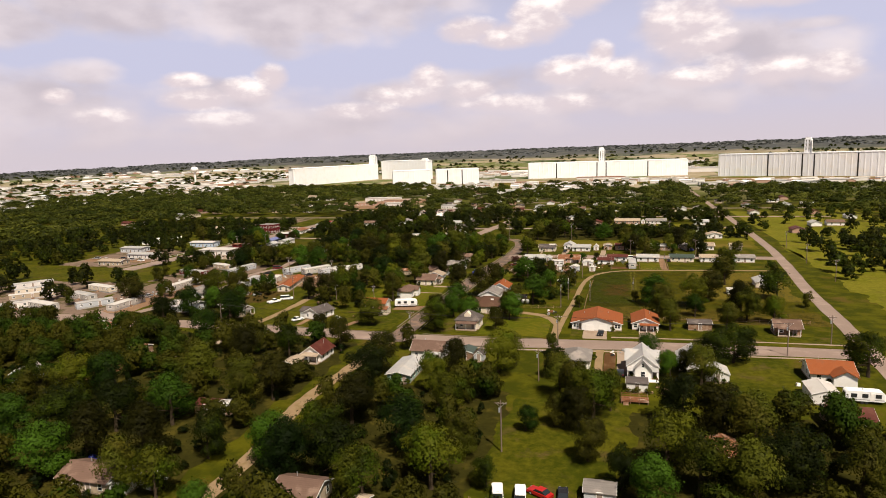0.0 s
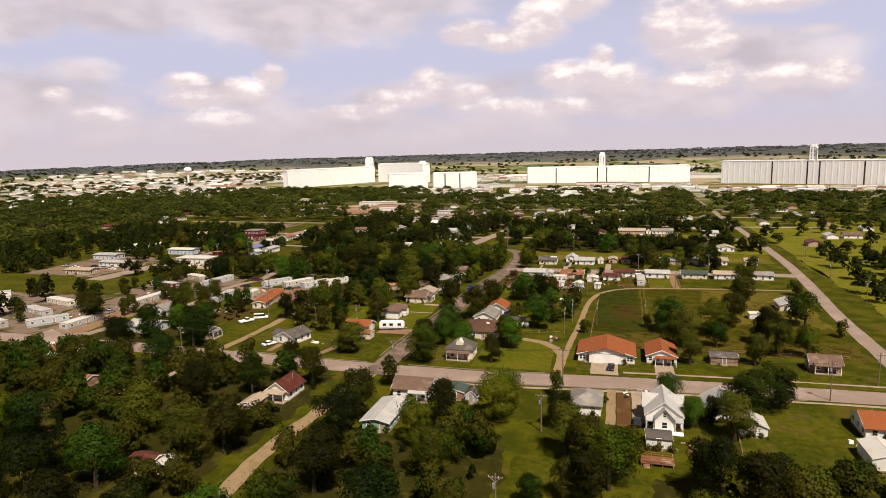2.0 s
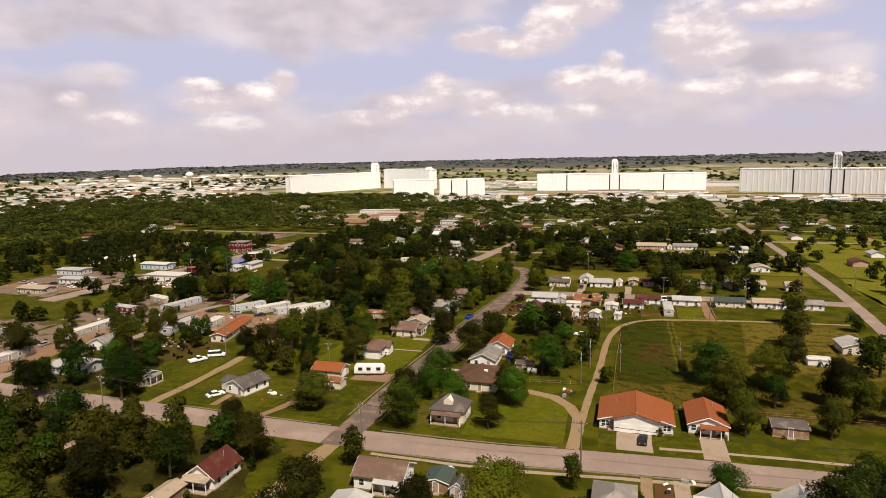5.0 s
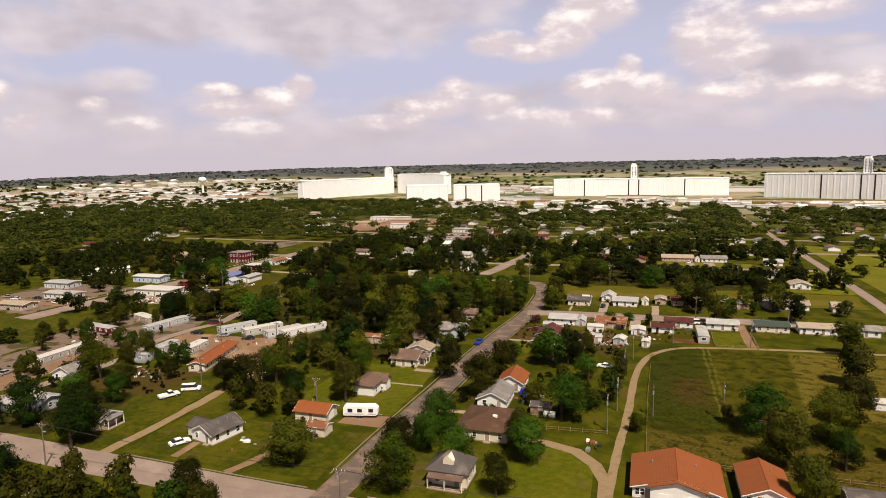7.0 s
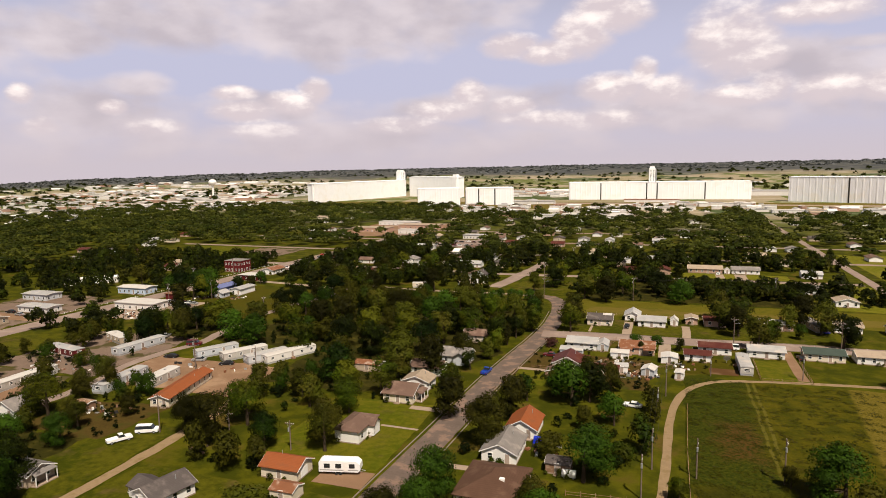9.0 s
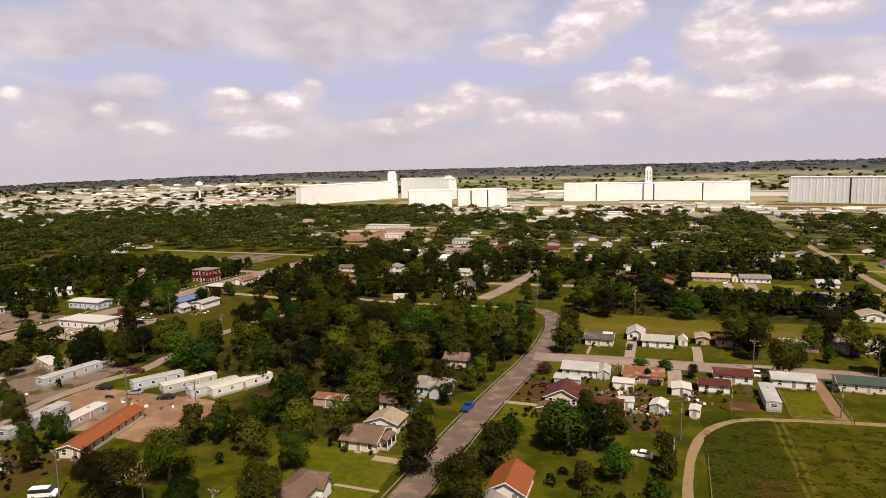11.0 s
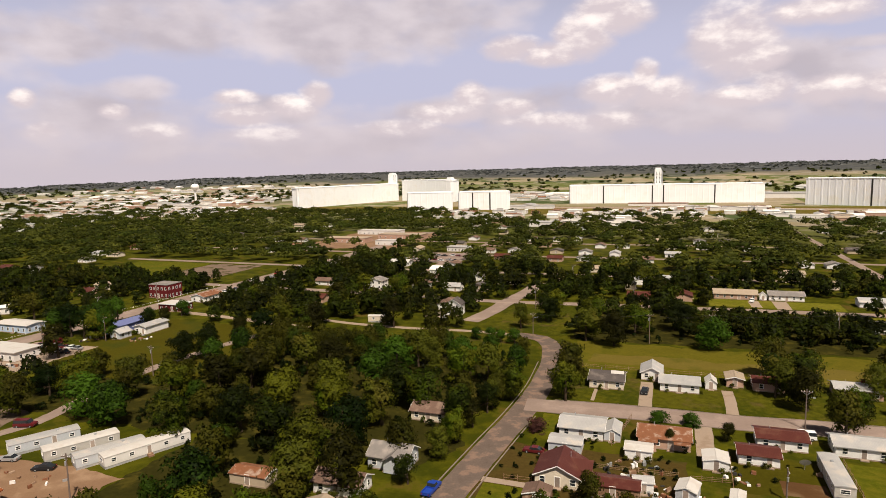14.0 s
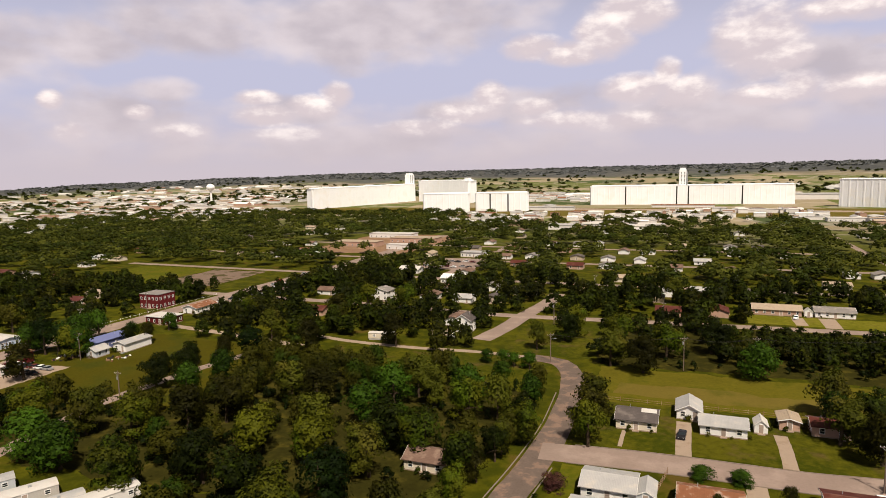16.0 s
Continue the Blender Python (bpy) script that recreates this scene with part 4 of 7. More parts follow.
def ground_material():
    m = bpy.data.materials.new("prairie_ground")
    m.use_nodes = True
    N = Nodes(m.node_tree)
    at = N.add("ShaderNodeNewGeometry").outputs["Position"]
    x, y, z = N.add("ShaderNodeSeparateXYZ", Vector=at).outputs
    broad, mid, fine = N.noise(at, 0.02, 4.0), N.noise(at, 0.14, 4.0, 0.6), N.noise(at, 1.6, 4.0, 0.65)
    near = N.mix(N.ramp(mid, 0.40, 0.62), (0.034, 0.038, 0.002), (0.062, 0.060, 0.003))
    near = N.mix(N.math("MULTIPLY", N.ramp(N.noise(at, 0.07, 5.0, 0.6), 0.56, 0.70), 0.8), near, (0.075, 0.047, 0.012))
    cell = N.add("ShaderNodeTexVoronoi", Scale=0.0052, Randomness=0.85)
    N.put(cell, "Vector", at)
    pick = N.add("ShaderNodeSeparateColor", Color=cell.outputs["Color"]).outputs
    far = N.mix(N.ramp(pick[0], 0.30, 0.70), (0.10, 0.115, 0.030), (0.26, 0.215, 0.135))
    far = N.mix(N.ramp(pick[1], 0.70, 0.85), far, (0.055, 0.075, 0.025))
    far = N.mix(N.math("MULTIPLY", N.ramp(broad, 0.5, 0.62), 0.6), far, (0.36, 0.31, 0.25))
    c = N.mix(N.ramp(y, 640.0, 1050.0), near, far)
    # Wooded hill ground, its greens greyed in the colour to stand for haze.
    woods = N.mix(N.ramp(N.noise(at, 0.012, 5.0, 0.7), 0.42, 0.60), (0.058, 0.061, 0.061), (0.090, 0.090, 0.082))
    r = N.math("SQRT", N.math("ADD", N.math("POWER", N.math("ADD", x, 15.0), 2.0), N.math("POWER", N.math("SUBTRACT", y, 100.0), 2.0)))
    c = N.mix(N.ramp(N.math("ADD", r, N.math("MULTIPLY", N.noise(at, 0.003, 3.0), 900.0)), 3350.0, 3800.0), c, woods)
    tone = N.math("ADD", 0.62, N.math("ADD", N.math("MULTIPLY", fine, 0.42), N.math("MULTIPLY", mid, 0.36)))
    grey = N.add("ShaderNodeCombineXYZ", X=tone, Y=tone, Z=tone).outputs[0]
    b = N.add("ShaderNodeBump", Strength=0.5, Distance=0.12, Height=fine)
    p = N.add("ShaderNodeBsdfPrincipled", Base_Color=N.mix(1.0, c, grey, "MULTIPLY"), Roughness=0.95, Normal=b.outputs[0])
    N.put(p, "Specular IOR Level", 0.04)
    N.add("ShaderNodeOutputMaterial", Surface=p.outputs[0])
    return m


v, f = [(-15, 100, 0)], []
rings = [60, 200, 500, 900, 1300, 1700, 2100, 2400] + [2400 + 190 * i for i in range(1, 12)] + [4700, 4860]
seg = 180
for r in rings:
    for i in range(seg):
        a = 2 * math.pi * i / seg
        x, y = -15 + r * math.sin(a), 100 + r * math.cos(a)
        v.append((x, y, ground_z(x, y)))
for i in range(seg):
    f.append((0, 1 + (i + 1) % seg, 1 + i))
for k in range(len(rings) - 1):
    for i in range(seg):
        a, b = 1 + k * seg + i, 1 + k * seg + (i + 1) % seg
        f.append((a, b, b + seg, a + seg))
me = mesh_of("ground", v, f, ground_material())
tagged(new("ground", me), "grassy plain with dirt patches, fields and far wooded hills", "ground", "", "structure")

def meadow_material():
    """Rough grass with a rank dark-green corner, a withered patch, a dry mown part and a trodden line."""
    m = bpy.data.materials.new("mixed_meadow")
    m.use_nodes = True
    N = Nodes(m.node_tree)
    at = N.add("ShaderNodeNewGeometry").outputs["Position"]
    x, y, z = N.add("ShaderNodeSeparateXYZ", Vector=at).outputs
    mid, fine, speck = N.noise(at, 0.22, 5.0, 0.65), N.noise(at, 1.3, 4.0, 0.7), N.noise(at, 3.5, 3.0, 0.7)
    wx = N.math("ADD", x, N.math("MULTIPLY", N.math("SUBTRACT", N.noise(at, 0.16, 4.0), 0.5), 14.0))
    wy = N.math("ADD", y, N.math("MULTIPLY", N.math("SUBTRACT", N.noise(at, 0.13, 4.0), 0.5), 12.0))

    def patch(x0, y0, x1, y1, soft):
        a = N.math("MULTIPLY", N.ramp(wx, x0 - soft, x0 + soft), N.ramp(wx, x1 + soft, x1 - soft))
        b = N.math("MULTIPLY", N.ramp(wy, y0 - soft, y0 + soft), N.ramp(wy, y1 + soft, y1 - soft))
        return N.math("MULTIPLY", a, b)

    c = N.mix(N.ramp(mid, 0.38, 0.62), (0.038, 0.038, 0.002), (0.064, 0.055, 0.003))
    c = N.mix(N.math("MULTIPLY", patch(-20, 210, 70, 243, 2.0), 0.8), c, N.mix(N.ramp(fine, 0.4, 0.6), (0.058, 0.046, 0.004), (0.085, 0.060, 0.012)))
    c = N.mix(N.math("MULTIPLY", patch(-20, 247, 4, 320, 3.0), 0.95), c, N.mix(N.ramp(fine, 0.35, 0.65), (0.017, 0.025, 0.0015), (0.038, 0.040, 0.003)))
    c = N.mix(N.math("MULTIPLY", patch(-20, 244, 30, 247, 1.5), 0.7), c, (0.022, 0.022, 0.002))
    c = N.mix(N.math("MULTIPLY", patch(-6, 262, 3, 283, 3.0), N.ramp(fine, 0.35, 0.6)), c, (0.062, 0.032, 0.008))
    edge = N.math("ADD", x, N.math("MULTIPLY", N.math("SUBTRACT", y, 262.0), -0.11))
    dry = N.math("MULTIPLY", N.ramp(edge, 23.5, 25.0), N.ramp(y, 258.0, 261.0))
    c = N.mix(N.math("MULTIPLY", dry, 0.85), c, N.mix(N.ramp(fine, 0.35, 0.65), (0.092, 0.072, 0.008), (0.125, 0.094, 0.016)))
    rut = N.math("PINGPONG", N.math("ADD", N.math("SUBTRACT", x, 5.2), N.math("MULTIPLY", N.math("SUBTRACT", N.noise(at, 0.08, 2.0), 0.5), 1.6)), 40.0)
    line = N.math("MULTIPLY", N.ramp(N.math("ABSOLUTE", N.math("SUBTRACT", rut, 0.8)), 0.55, 0.2), N.ramp(y, 252.0, 262.0))
    c = N.mix(N.math("MULTIPLY", line, 0.6), c, (0.105, 0.090, 0.015))
    tone = N.math("ADD", 0.35, N.math("ADD", N.math("MULTIPLY", fine, 0.75), N.math("MULTIPLY", speck, 0.55)))
    grey = N.add("ShaderNodeCombineXYZ", X=tone, Y=tone, Z=tone).outputs[0]
    b = N.add("ShaderNodeBump", Strength=0.7, Distance=0.15, Height=fine)
    p = N.add("ShaderNodeBsdfPrincipled", Base_Color=N.mix(1.0, c, grey, "MULTIPLY"), Roughness=0.95, Normal=b.outputs[0])
    N.put(p, "Specular IOR Level", 0.04)
    N.add("ShaderNodeOutputMaterial", Surface=p.outputs[0])
    return m


# Streets and lanes.
ribbon("main_street", [(-420, 196), (-300, 195), (-168, 194), (-130, 192.5), (-90, 191), (-68, 190.5), (-38, 190.6), (-20, 192.5), (10, 194.5), (40, 195.5), (66, 196)], 8.8, "asphalt", 0.050, "pale worn asphalt residential street", seed=1, rough=0.25)
ribbon("brick_road", [(-71.5, 186), (-71, 205), (-70.6, 222), (-68.5, 258), (-67, 293), (-64.2, 325), (-62, 345), (-60.8, 368), (-61.6, 392), (-64.8, 411), (-70.5, 421), (-80, 423.5)], 7.0, "brickroad", 0.056, "cracked pinkish brick and asphalt street", seed=2, rough=0.2)
ribbon("cross_street", [(-62, 353.6), (-35, 355.7), (-8, 356), (8, 357.6), (50, 358.5), (78, 359)], 9.0, "asphalt", 0.062, "pale asphalt cross street between bungalows", seed=3, rough=0.2)
ribbon("county_road", [(62, 90), (65, 150), (68, 195), (70.5, 235), (72.5, 280), (77, 331), (81, 392), (83, 485), (84, 620), (86, 900)], 5.0, "asphalt", 0.068, "long pale country road running out of town", seed=4, rough=0.2)
ribbon("gravel_lane", [(-129.5, 196), (-128.5, 215), (-128.8, 237), (-130, 255), (-136, 272)], 3.0, "track", 0.044, "narrow gravel lane between lawns", seed=5, rough=0.35)
ribbon("dirt_lane", [(-73, 60), (-72, 88), (-72, 104), (-73.3, 114), (-74.6, 124), (-75.8, 138), (-74.2, 160), (-72, 187)], 3.8, "track", 0.040, "unpaved dirt lane between the trees", seed=6, rough=0.5, free=1.4)
ribbon("field_track", [(-20.5, 197), (-20, 215), (-19.3, 230), (-17.8, 252), (-16.6, 282), (-12.8, 302), (-5, 313), (7, 317), (23, 319.6), (45, 321.8), (70, 323)], 1.9, "track", 0.044, "narrow gravel track round a meadow", seed=7, rough=0.28)
ribbon("gravel_loop", [(-20.8, 197), (-20.7, 207), (-21.2, 214), (-23.4, 221), (-28, 226.2), (-35, 228.6), (-42.5, 229.4)], 2.9, "track", 0.047, "gravel loop round the corner lawn", seed=16, rough=0.25)
ribbon("park_road", [(-190, 197), (-184, 230), (-181, 256), (-186, 275), (-185, 292), (-181, 306), (-184, 325), (-186.5, 347), (-184.5, 366), (-182, 382), (-176, 404)], 4.2, "asphalt", 0.046, "worn asphalt lane through the trailer park", seed=8, rough=0.4)
ribbon("highway", [(-270, 290), (-265, 363), (-262, 400), (-260.5, 446), (-259.5, 486), (-258, 520), (-256, 565), (-255, 640), (-257, 800)], 11.5, "asphalt", 0.050, "two-lane highway through town", seed=9, rough=0.2)
ribbon("bend_lane", [(-78, 423.3), (-100, 424.5), (-125, 423), (-150, 424), (-170, 428)], 3.0, "concrete", 0.046, "narrow pale lane along a lawn", seed=10, rough=0.2)
ribbon("diagonal_street", [(-104, 440), (-100, 461), (-97.5, 485), (-93.5, 512), (-93, 535)], 8.0, "asphalt", 0.058, "pale asphalt street curving between trees", seed=11, rough=0.2)
ribbon("side_street", [(-330, 490), (-240, 488), (-180, 487), (-140, 484), (-100, 482), (-40, 486), (40, 490), (78, 492)], 6.5, "asphalt", 0.052, "pale side street among trees", seed=12, rough=0.3)
ribbon("store_lane", [(-238, 424), (-215, 421), (-190, 417), (-165, 413)], 4.0, "concrete", 0.043, "pale concrete lane beside the shops", seed=14, rough=0.2)
for yy, sd in ((565, 21), (640, 22), (720, 23)):
    ribbon("far_street", [(-420, yy + 6), (-200, yy), (0, yy + 2), (160, yy)], 6.0, "asphalt", 0.041 + sd * 0.0004, "pale street between houses and trees", seed=sd, rough=0.3)
for xx, sd in ((-170, 33),):
    ribbon("far_avenue", [(xx, 494), (xx - 1, 600), (xx, 760)], 5.5, "asphalt", 0.036 + sd * 0.0004, "pale avenue running away between trees", seed=sd, rough=0.3)
ribbon("lane_path", [(-127.4, 187), (-128.4, 177.2), (-129.7, 168.6), (-131.6, 161.9), (-134, 154)], 2.4, "concrete", 0.042, "pale concrete path into the trees", seed=41, rough=0.3)
ribbon("sidewalk_south", [(-62, 184.4), (-38, 184.2), (-15, 186.2), (10, 188.3), (35, 189.2), (60, 190.2)], 1.1, "concrete", 0.036, "narrow broken concrete pavement along the street", "pavement", seed=42, rough=0.25)
ribbon("sidewalk_north", [(-3, 202.0), (20, 203.4), (51, 204.3), (64, 204.6)], 1.0, "concrete", 0.038, "narrow concrete pavement before the houses", "pavement", seed=43, rough=0.2)
ribbon("alley", [(-96.8, 196.5), (-94.5, 202), (-92.5, 208)], 2.4, "gravel", 0.042, "short gravel drive", seed=15, rough=0.3)
kerb([(-66.6, 200), (-66.2, 222), (-64.2, 258), (-62.8, 293), (-60, 325), (-57.8, 346)])
kerb([(-75.4, 202), (-74.9, 222), (-72.9, 258), (-71.2, 293), (-68.4, 325), (-66.2, 346), (-65, 368), (-65.9, 392)])
kerb([(-55.5, 349.5), (-35, 351), (-8, 351.3), (8, 352.9), (40, 353.7)])
kerb([(-55, 359), (-35, 360.4), (-8, 360.7), (8, 362.3), (40, 363.2)])
kerb([(-64, 185.6), (-38, 185.6), (-20, 187.5), (10, 189.5), (40, 190.5)])
kerb([(-124, 197.4), (-92, 196.0), (-77, 195.6)])
kerb([(-64, 195.6), (-38, 195.7), (-24, 197)])

# Lawns, fields, yards and drives.
sheet("lawn_park", [(-46, 198.5), (-23, 199.0)] + [(-33 + 9.4 * math.cos(a), 217 + 9.4 * math.sin(a)) for a in (i * 0.196 for i in range(9))] + [(-43, 226.4), (-43, 222), (-46, 221.4)], "lush", 0.030, "mown olive-green corner lawn", "lawn")
sheet("lawn_street", rect(-66, 198.5, -46, 222, 0.6, 3), "lawn", 0.028, "mown lawn with shrubs", "lawn")
sheet("lawn_west", rect(-126, 199, -77, 222, 0.6, 4), "lawn", 0.030, "mown green lawn beside a lane", "lawn")
sheet("lawn_house", rect(-104, 234, -75, 272, 0.6, 5), "lush", 0.032, "bright green mown front lawn", "lawn")
sheet("lawn_lane", rect(-148, 199, -131, 240, 0.9, 6), "lawn", 0.026, "grass verge along a gravel lane", "lawn")
sheet("lawn_south", rect(-25, 103, 0, 146, 2.6, 7), "lawn", 0.026, "open olive-green grass among trees", "lawn")
sheet("lawn_east", rect(24, 146, 43, 187, 0.8, 8), "lawn", 0.028, "mown yellow-green lawn", "lawn")
sheet("lawn_duplex", rect(-16, 199.5, 14, 212, 0.4, 9), "lawn", 0.024, "front lawn of the orange-roofed houses", "lawn")
sheet("lawn_cabin", rect(28, 200.5, 64, 212, 0.5, 10), "lawn", 0.026, "green roadside lawn", "lawn")
sheet("meadow", rect(-13, 224, 66, 316, 1.2, 11), meadow_material(), 0.022, "rough olive and brown meadow", "field")
sheet("green_strip", rect(-57, 391, 76, 421, 1.2, 12), "strip", 0.024, "open grass strip behind the bungalows", "field")
sheet("ditch_strip", rect(-50, 397, 74, 407, 1.5, 13), "hay", 0.038, "strip of dry yellow grass", "field")
sheet("lawn_bend", rect(-150, 392, -72, 419, 1.5, 14), "lawn", 0.024, "broad lawn inside the road bend", "lawn")
sheet("lawn_junction", rect(-92, 427, -60, 480, 1.2, 15), "lawn", 0.024, "green verge at a street junction", "lawn")
sheet("lawn_store", rect(-236, 340, -165, 410, 2.0, 16), "meadow", 0.022, "open olive lot beside the shops", "field")
sheet("playing_lot", rect(-332, 506, -290, 560, 1.5, 69), "packed", 0.028, "bare gravel lot beside the playing field", "yard")
sheet("lawn_far", rect(-396, 500, -334, 562, 2.0, 17), "lush", 0.030, "bright green playing field", "field")
sheet("lawn_yard", rect(9, 318, 21, 339, 0.4, 18), "lush", 0.036, "bright green fenced back lawn", "lawn")
sheet("lawn_back", rect(-62, 300, -22, 330, 0.8, 19), "brown", 0.020, "rough back yards with scrap", "lawn")
sheet("lawn_row", rect(-14, 320, 9, 338, 0.4, 20), "meadow", 0.026, "grass yard behind the bungalows", "lawn")
sheet("lawn_north", rect(-57, 361.5, 40, 392, 0.5, 21), "lawn", 0.022, "front lawns of the northern bungalows", "lawn")
sheet("lawn_corner", rect(-56, 335.5, -51.5, 349, 0.3, 22), "lush", 0.030, "small corner lawn", "lawn")
sheet("lawn_redhouse", rect(-61, 296, -51, 309, 0.3, 23), "lush", 0.030, "bright lawn beside the street", "lawn")
sheet("field_east", rect(90, 200, 190, 420, 3.0, 24), "sunny", 0.022, "yellow-green pasture beside the road", "field")
sheet("pasture_north", [(92, 424), (180, 430), (190, 620), (92, 610)], "sunny", 0.024, "sunny yellow-green pasture by the road", "field")
sheet("verge_north", rect(46, 424, 80, 486, 1.0, 61), "sunny", 0.026, "bright roadside grass", "lawn")
sheet("lawn_ranch", rect(-8, 495, 46, 511, 0.6, 62), "sunny", 0.026, "sunny front lawns of the ranch houses", "lawn")
sheet("storage_yard", rect(-330, 298, -277, 362, 2.5, 63), "packed", 0.026, "worn weedy yard between storage sheds", "yard")
sheet("storage_lane", rect(-326, 314, -277, 322, 0.8, 64), "gravel", 0.034, "gravel lane between storage sheds", "yard")
sheet("field_west", rect(-350, 262, -236, 296, 2.0, 25), "lawn", 0.022, "green field beside the trailer park", "field")
# Leaf-litter sheets; their dark colour also deepens the shade under the trees.
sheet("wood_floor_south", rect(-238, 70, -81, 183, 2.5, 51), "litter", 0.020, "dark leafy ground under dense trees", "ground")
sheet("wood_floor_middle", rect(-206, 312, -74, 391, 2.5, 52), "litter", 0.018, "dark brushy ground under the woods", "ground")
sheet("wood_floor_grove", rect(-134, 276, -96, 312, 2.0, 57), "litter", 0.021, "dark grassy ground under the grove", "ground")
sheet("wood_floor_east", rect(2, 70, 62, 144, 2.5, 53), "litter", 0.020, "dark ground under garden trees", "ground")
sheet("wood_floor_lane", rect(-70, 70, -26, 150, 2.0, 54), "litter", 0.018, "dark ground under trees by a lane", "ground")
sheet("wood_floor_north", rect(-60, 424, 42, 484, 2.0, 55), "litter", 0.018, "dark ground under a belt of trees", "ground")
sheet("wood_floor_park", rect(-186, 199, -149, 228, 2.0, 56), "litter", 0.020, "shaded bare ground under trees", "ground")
sheet("car_lot", rect(-206, 598, -160, 648, 1.5, 66), "asphalt", 0.030, "worn asphalt lot with parked cars", "yard")
clear(-204, 600, -162, 646)
clear(-137, 276, -124, 299)
sheet("highway_lot", [(-255, 462), (-243, 466), (-240, 530), (-252, 530)], "asphalt", 0.034, "worn asphalt strip beside the highway", "yard")
sheet("gravel_yard", rect(-183, 262, -134, 289, 1.2, 26), "gravel", 0.040, "pink gravel yard in front of the trailers", "yard")
sheet("trailer_yard", rect(-225, 199, -192, 262, 1.5, 27), "packed", 0.030, "worn weedy ground among mobile homes", "yard")
sheet("trailer_yard_north", rect(-232, 264, -187, 310, 1.5, 28), "packed", 0.028, "worn weedy ground between mobile homes", "yard")
sheet("trailer_court", rect(-206, 203, -192, 258, 1.0, 65), "gravel", 0.036, "pale gravel court among mobile homes", "yard")
sheet("park_gravel", rect(-300, 199, -226, 258, 2.5, 67), "packed", 0.034, "pale gravel between crowded mobile homes", "yard")
sheet("street_junction", [(-205.5, 191.7), (-207.7, 206.6), (-197.0, 201.5), (-190.5, 206.1), (-178.8, 193.6), (-159.8, 192.6), (-154.9, 184.5), (-185.2, 185.5), (-197.6, 185.5)], "asphalt", 0.054, "worn asphalt where the trailer park lane meets the street", "road")
sheet("clearing", rect(-157, 135, -141, 149, 1.2, 68), "dirt", 0.030, "bare red-brown earth in a clearing", "yard")
clear(-156, 136, -142, 148)
sheet("dirt_yard", rect(-172, 228, -145, 250, 1.5, 29), "brown", 0.030, "brown weedy yard with rubble", "yard")
sheet("salvage_yard", rect(-257, 328, -228, 366, 1.5, 30), "concrete", 0.028, "dusty concrete yard full of scrap", "yard")
sheet("market_yard", rect(-330, 660, -236, 800, 3.0, 31), "gravel", 0.028, "pink paved yard of a shopping block", "yard")
sheet("grain_yard", [(-700, 1080), (-240, 1060), (420, 1080), (460, 1230), (-700, 1240)], "hay", 0.030, "dry pale grass along the grain elevators", "field")
sheet("rail_yard", [(-260, 1200), (430, 1130), (440, 1160), (-260, 1235)], "concrete", 0.050, "pale gravel rail yard", "yard")
for x0, y0, x1, y1, m, lab in ((-11.8, 199.3, -4.4, 209, "concrete", "concrete drive of the duplex"), (5.6, 199.3, 10.8, 211.2, "concrete", "concrete drive of the small house"),
                               (-86, 226, -74.8, 233, "gravel", "gravel drive with a travel trailer"), (-1.0, 168, 1.9, 188.4, "concrete", "pink dirt drive beside the farmhouse"), (-7.0, 166, -4.8, 188.2, "track", "worn dirt track beside a house"),
                               (-4.5, 166, -1.3, 186, "dirt", "bare earth strip"), (-20.0, 334, -16.0, 352, "concrete", "long concrete drive"), (18.8, 321, 21.8, 352.4, "gravel", "gravel drive"),
                               (-11.8, 361, -8.8, 379, "concrete", "curving concrete drive"), (-33.4, 361, -29.9, 381, "concrete", "drive with a parked car"), (-45.8, 361.5, -44.8, 371, "concrete", "short concrete path"),
                               (9, 496, 13.5, 510, "concrete", "pale drive"), (19, 494, 25, 511, "concrete", "pale wide drive"), (-62, 309.5, -51, 311.5, "concrete", "narrow concrete path"),
                               (-84.5, 256.0, -74.5, 256.9, "concrete", "garden path"), (-82, 268.4, -72.6, 270.8, "concrete", "short drive"), (-64.3, 240, -56, 242, "concrete", "short drive"),
                               (-113.5, 199.3, -111.5, 207, "gravel", "short gravel drive"), (-5, 321, 3, 327, "dirt", "bare patch of a yard")):
    sheet("drive", rect(x0, y0, x1, y1, 0.15, int(x0 * 7 + y0)), m, 0.047, lab, "driveway")
    clear(x0, y0, x1, y1)
for a in ((-46, 200, -22, 221), (-126, 200, -100, 221), (-24, 105, -3, 142), (26, 150, 42, 186), (-12, 226, 60, 314), (-55, 393, 76, 419), (-146, 396, -76, 418), (-224, 345, -170, 405),
          (-394, 502, -292, 560), (9, 319, 21, 339), (-183, 262, -134, 289), (-345, 264, -240, 294), (-104, 246, -76, 271), (-258, 328, -230, 366),
          (-330, 662, -236, 800), (-147, 200, -131, 238), (-90, 430, -62, 478), (-16, 199, 14, 212), (30, 198, 64, 212), (-256, 462, -240, 535), (-326, 300, -276, 340), (-8, 494, 46, 511), (-240, 405, -214, 424)):
    clear(*a)


# ---- houses south of the main street ----
t = house(-95.5, 89.8, 11, 7, "low tan house with a brown shingle roof", "tan", "r_brown")
shed(-88.2, 89.0, 3.2, 4.5, "small white shed with a metal roof", "white", "r_metal", "y")
shed(-95.4, 124.6, 5.6, 4.2, "old shed with a dark red roof", "plank", "r_red")
shed(-90.6, 124.8, 3.4, 4.4, "small lean-to with a white metal roof", "plank", "r_white", "y", 2.0, 0.4)
house(-162.2, 133.5, 4.6, 6.5, "pale blue gabled cottage", "blue", "r_grey", "y", rise=1.4)
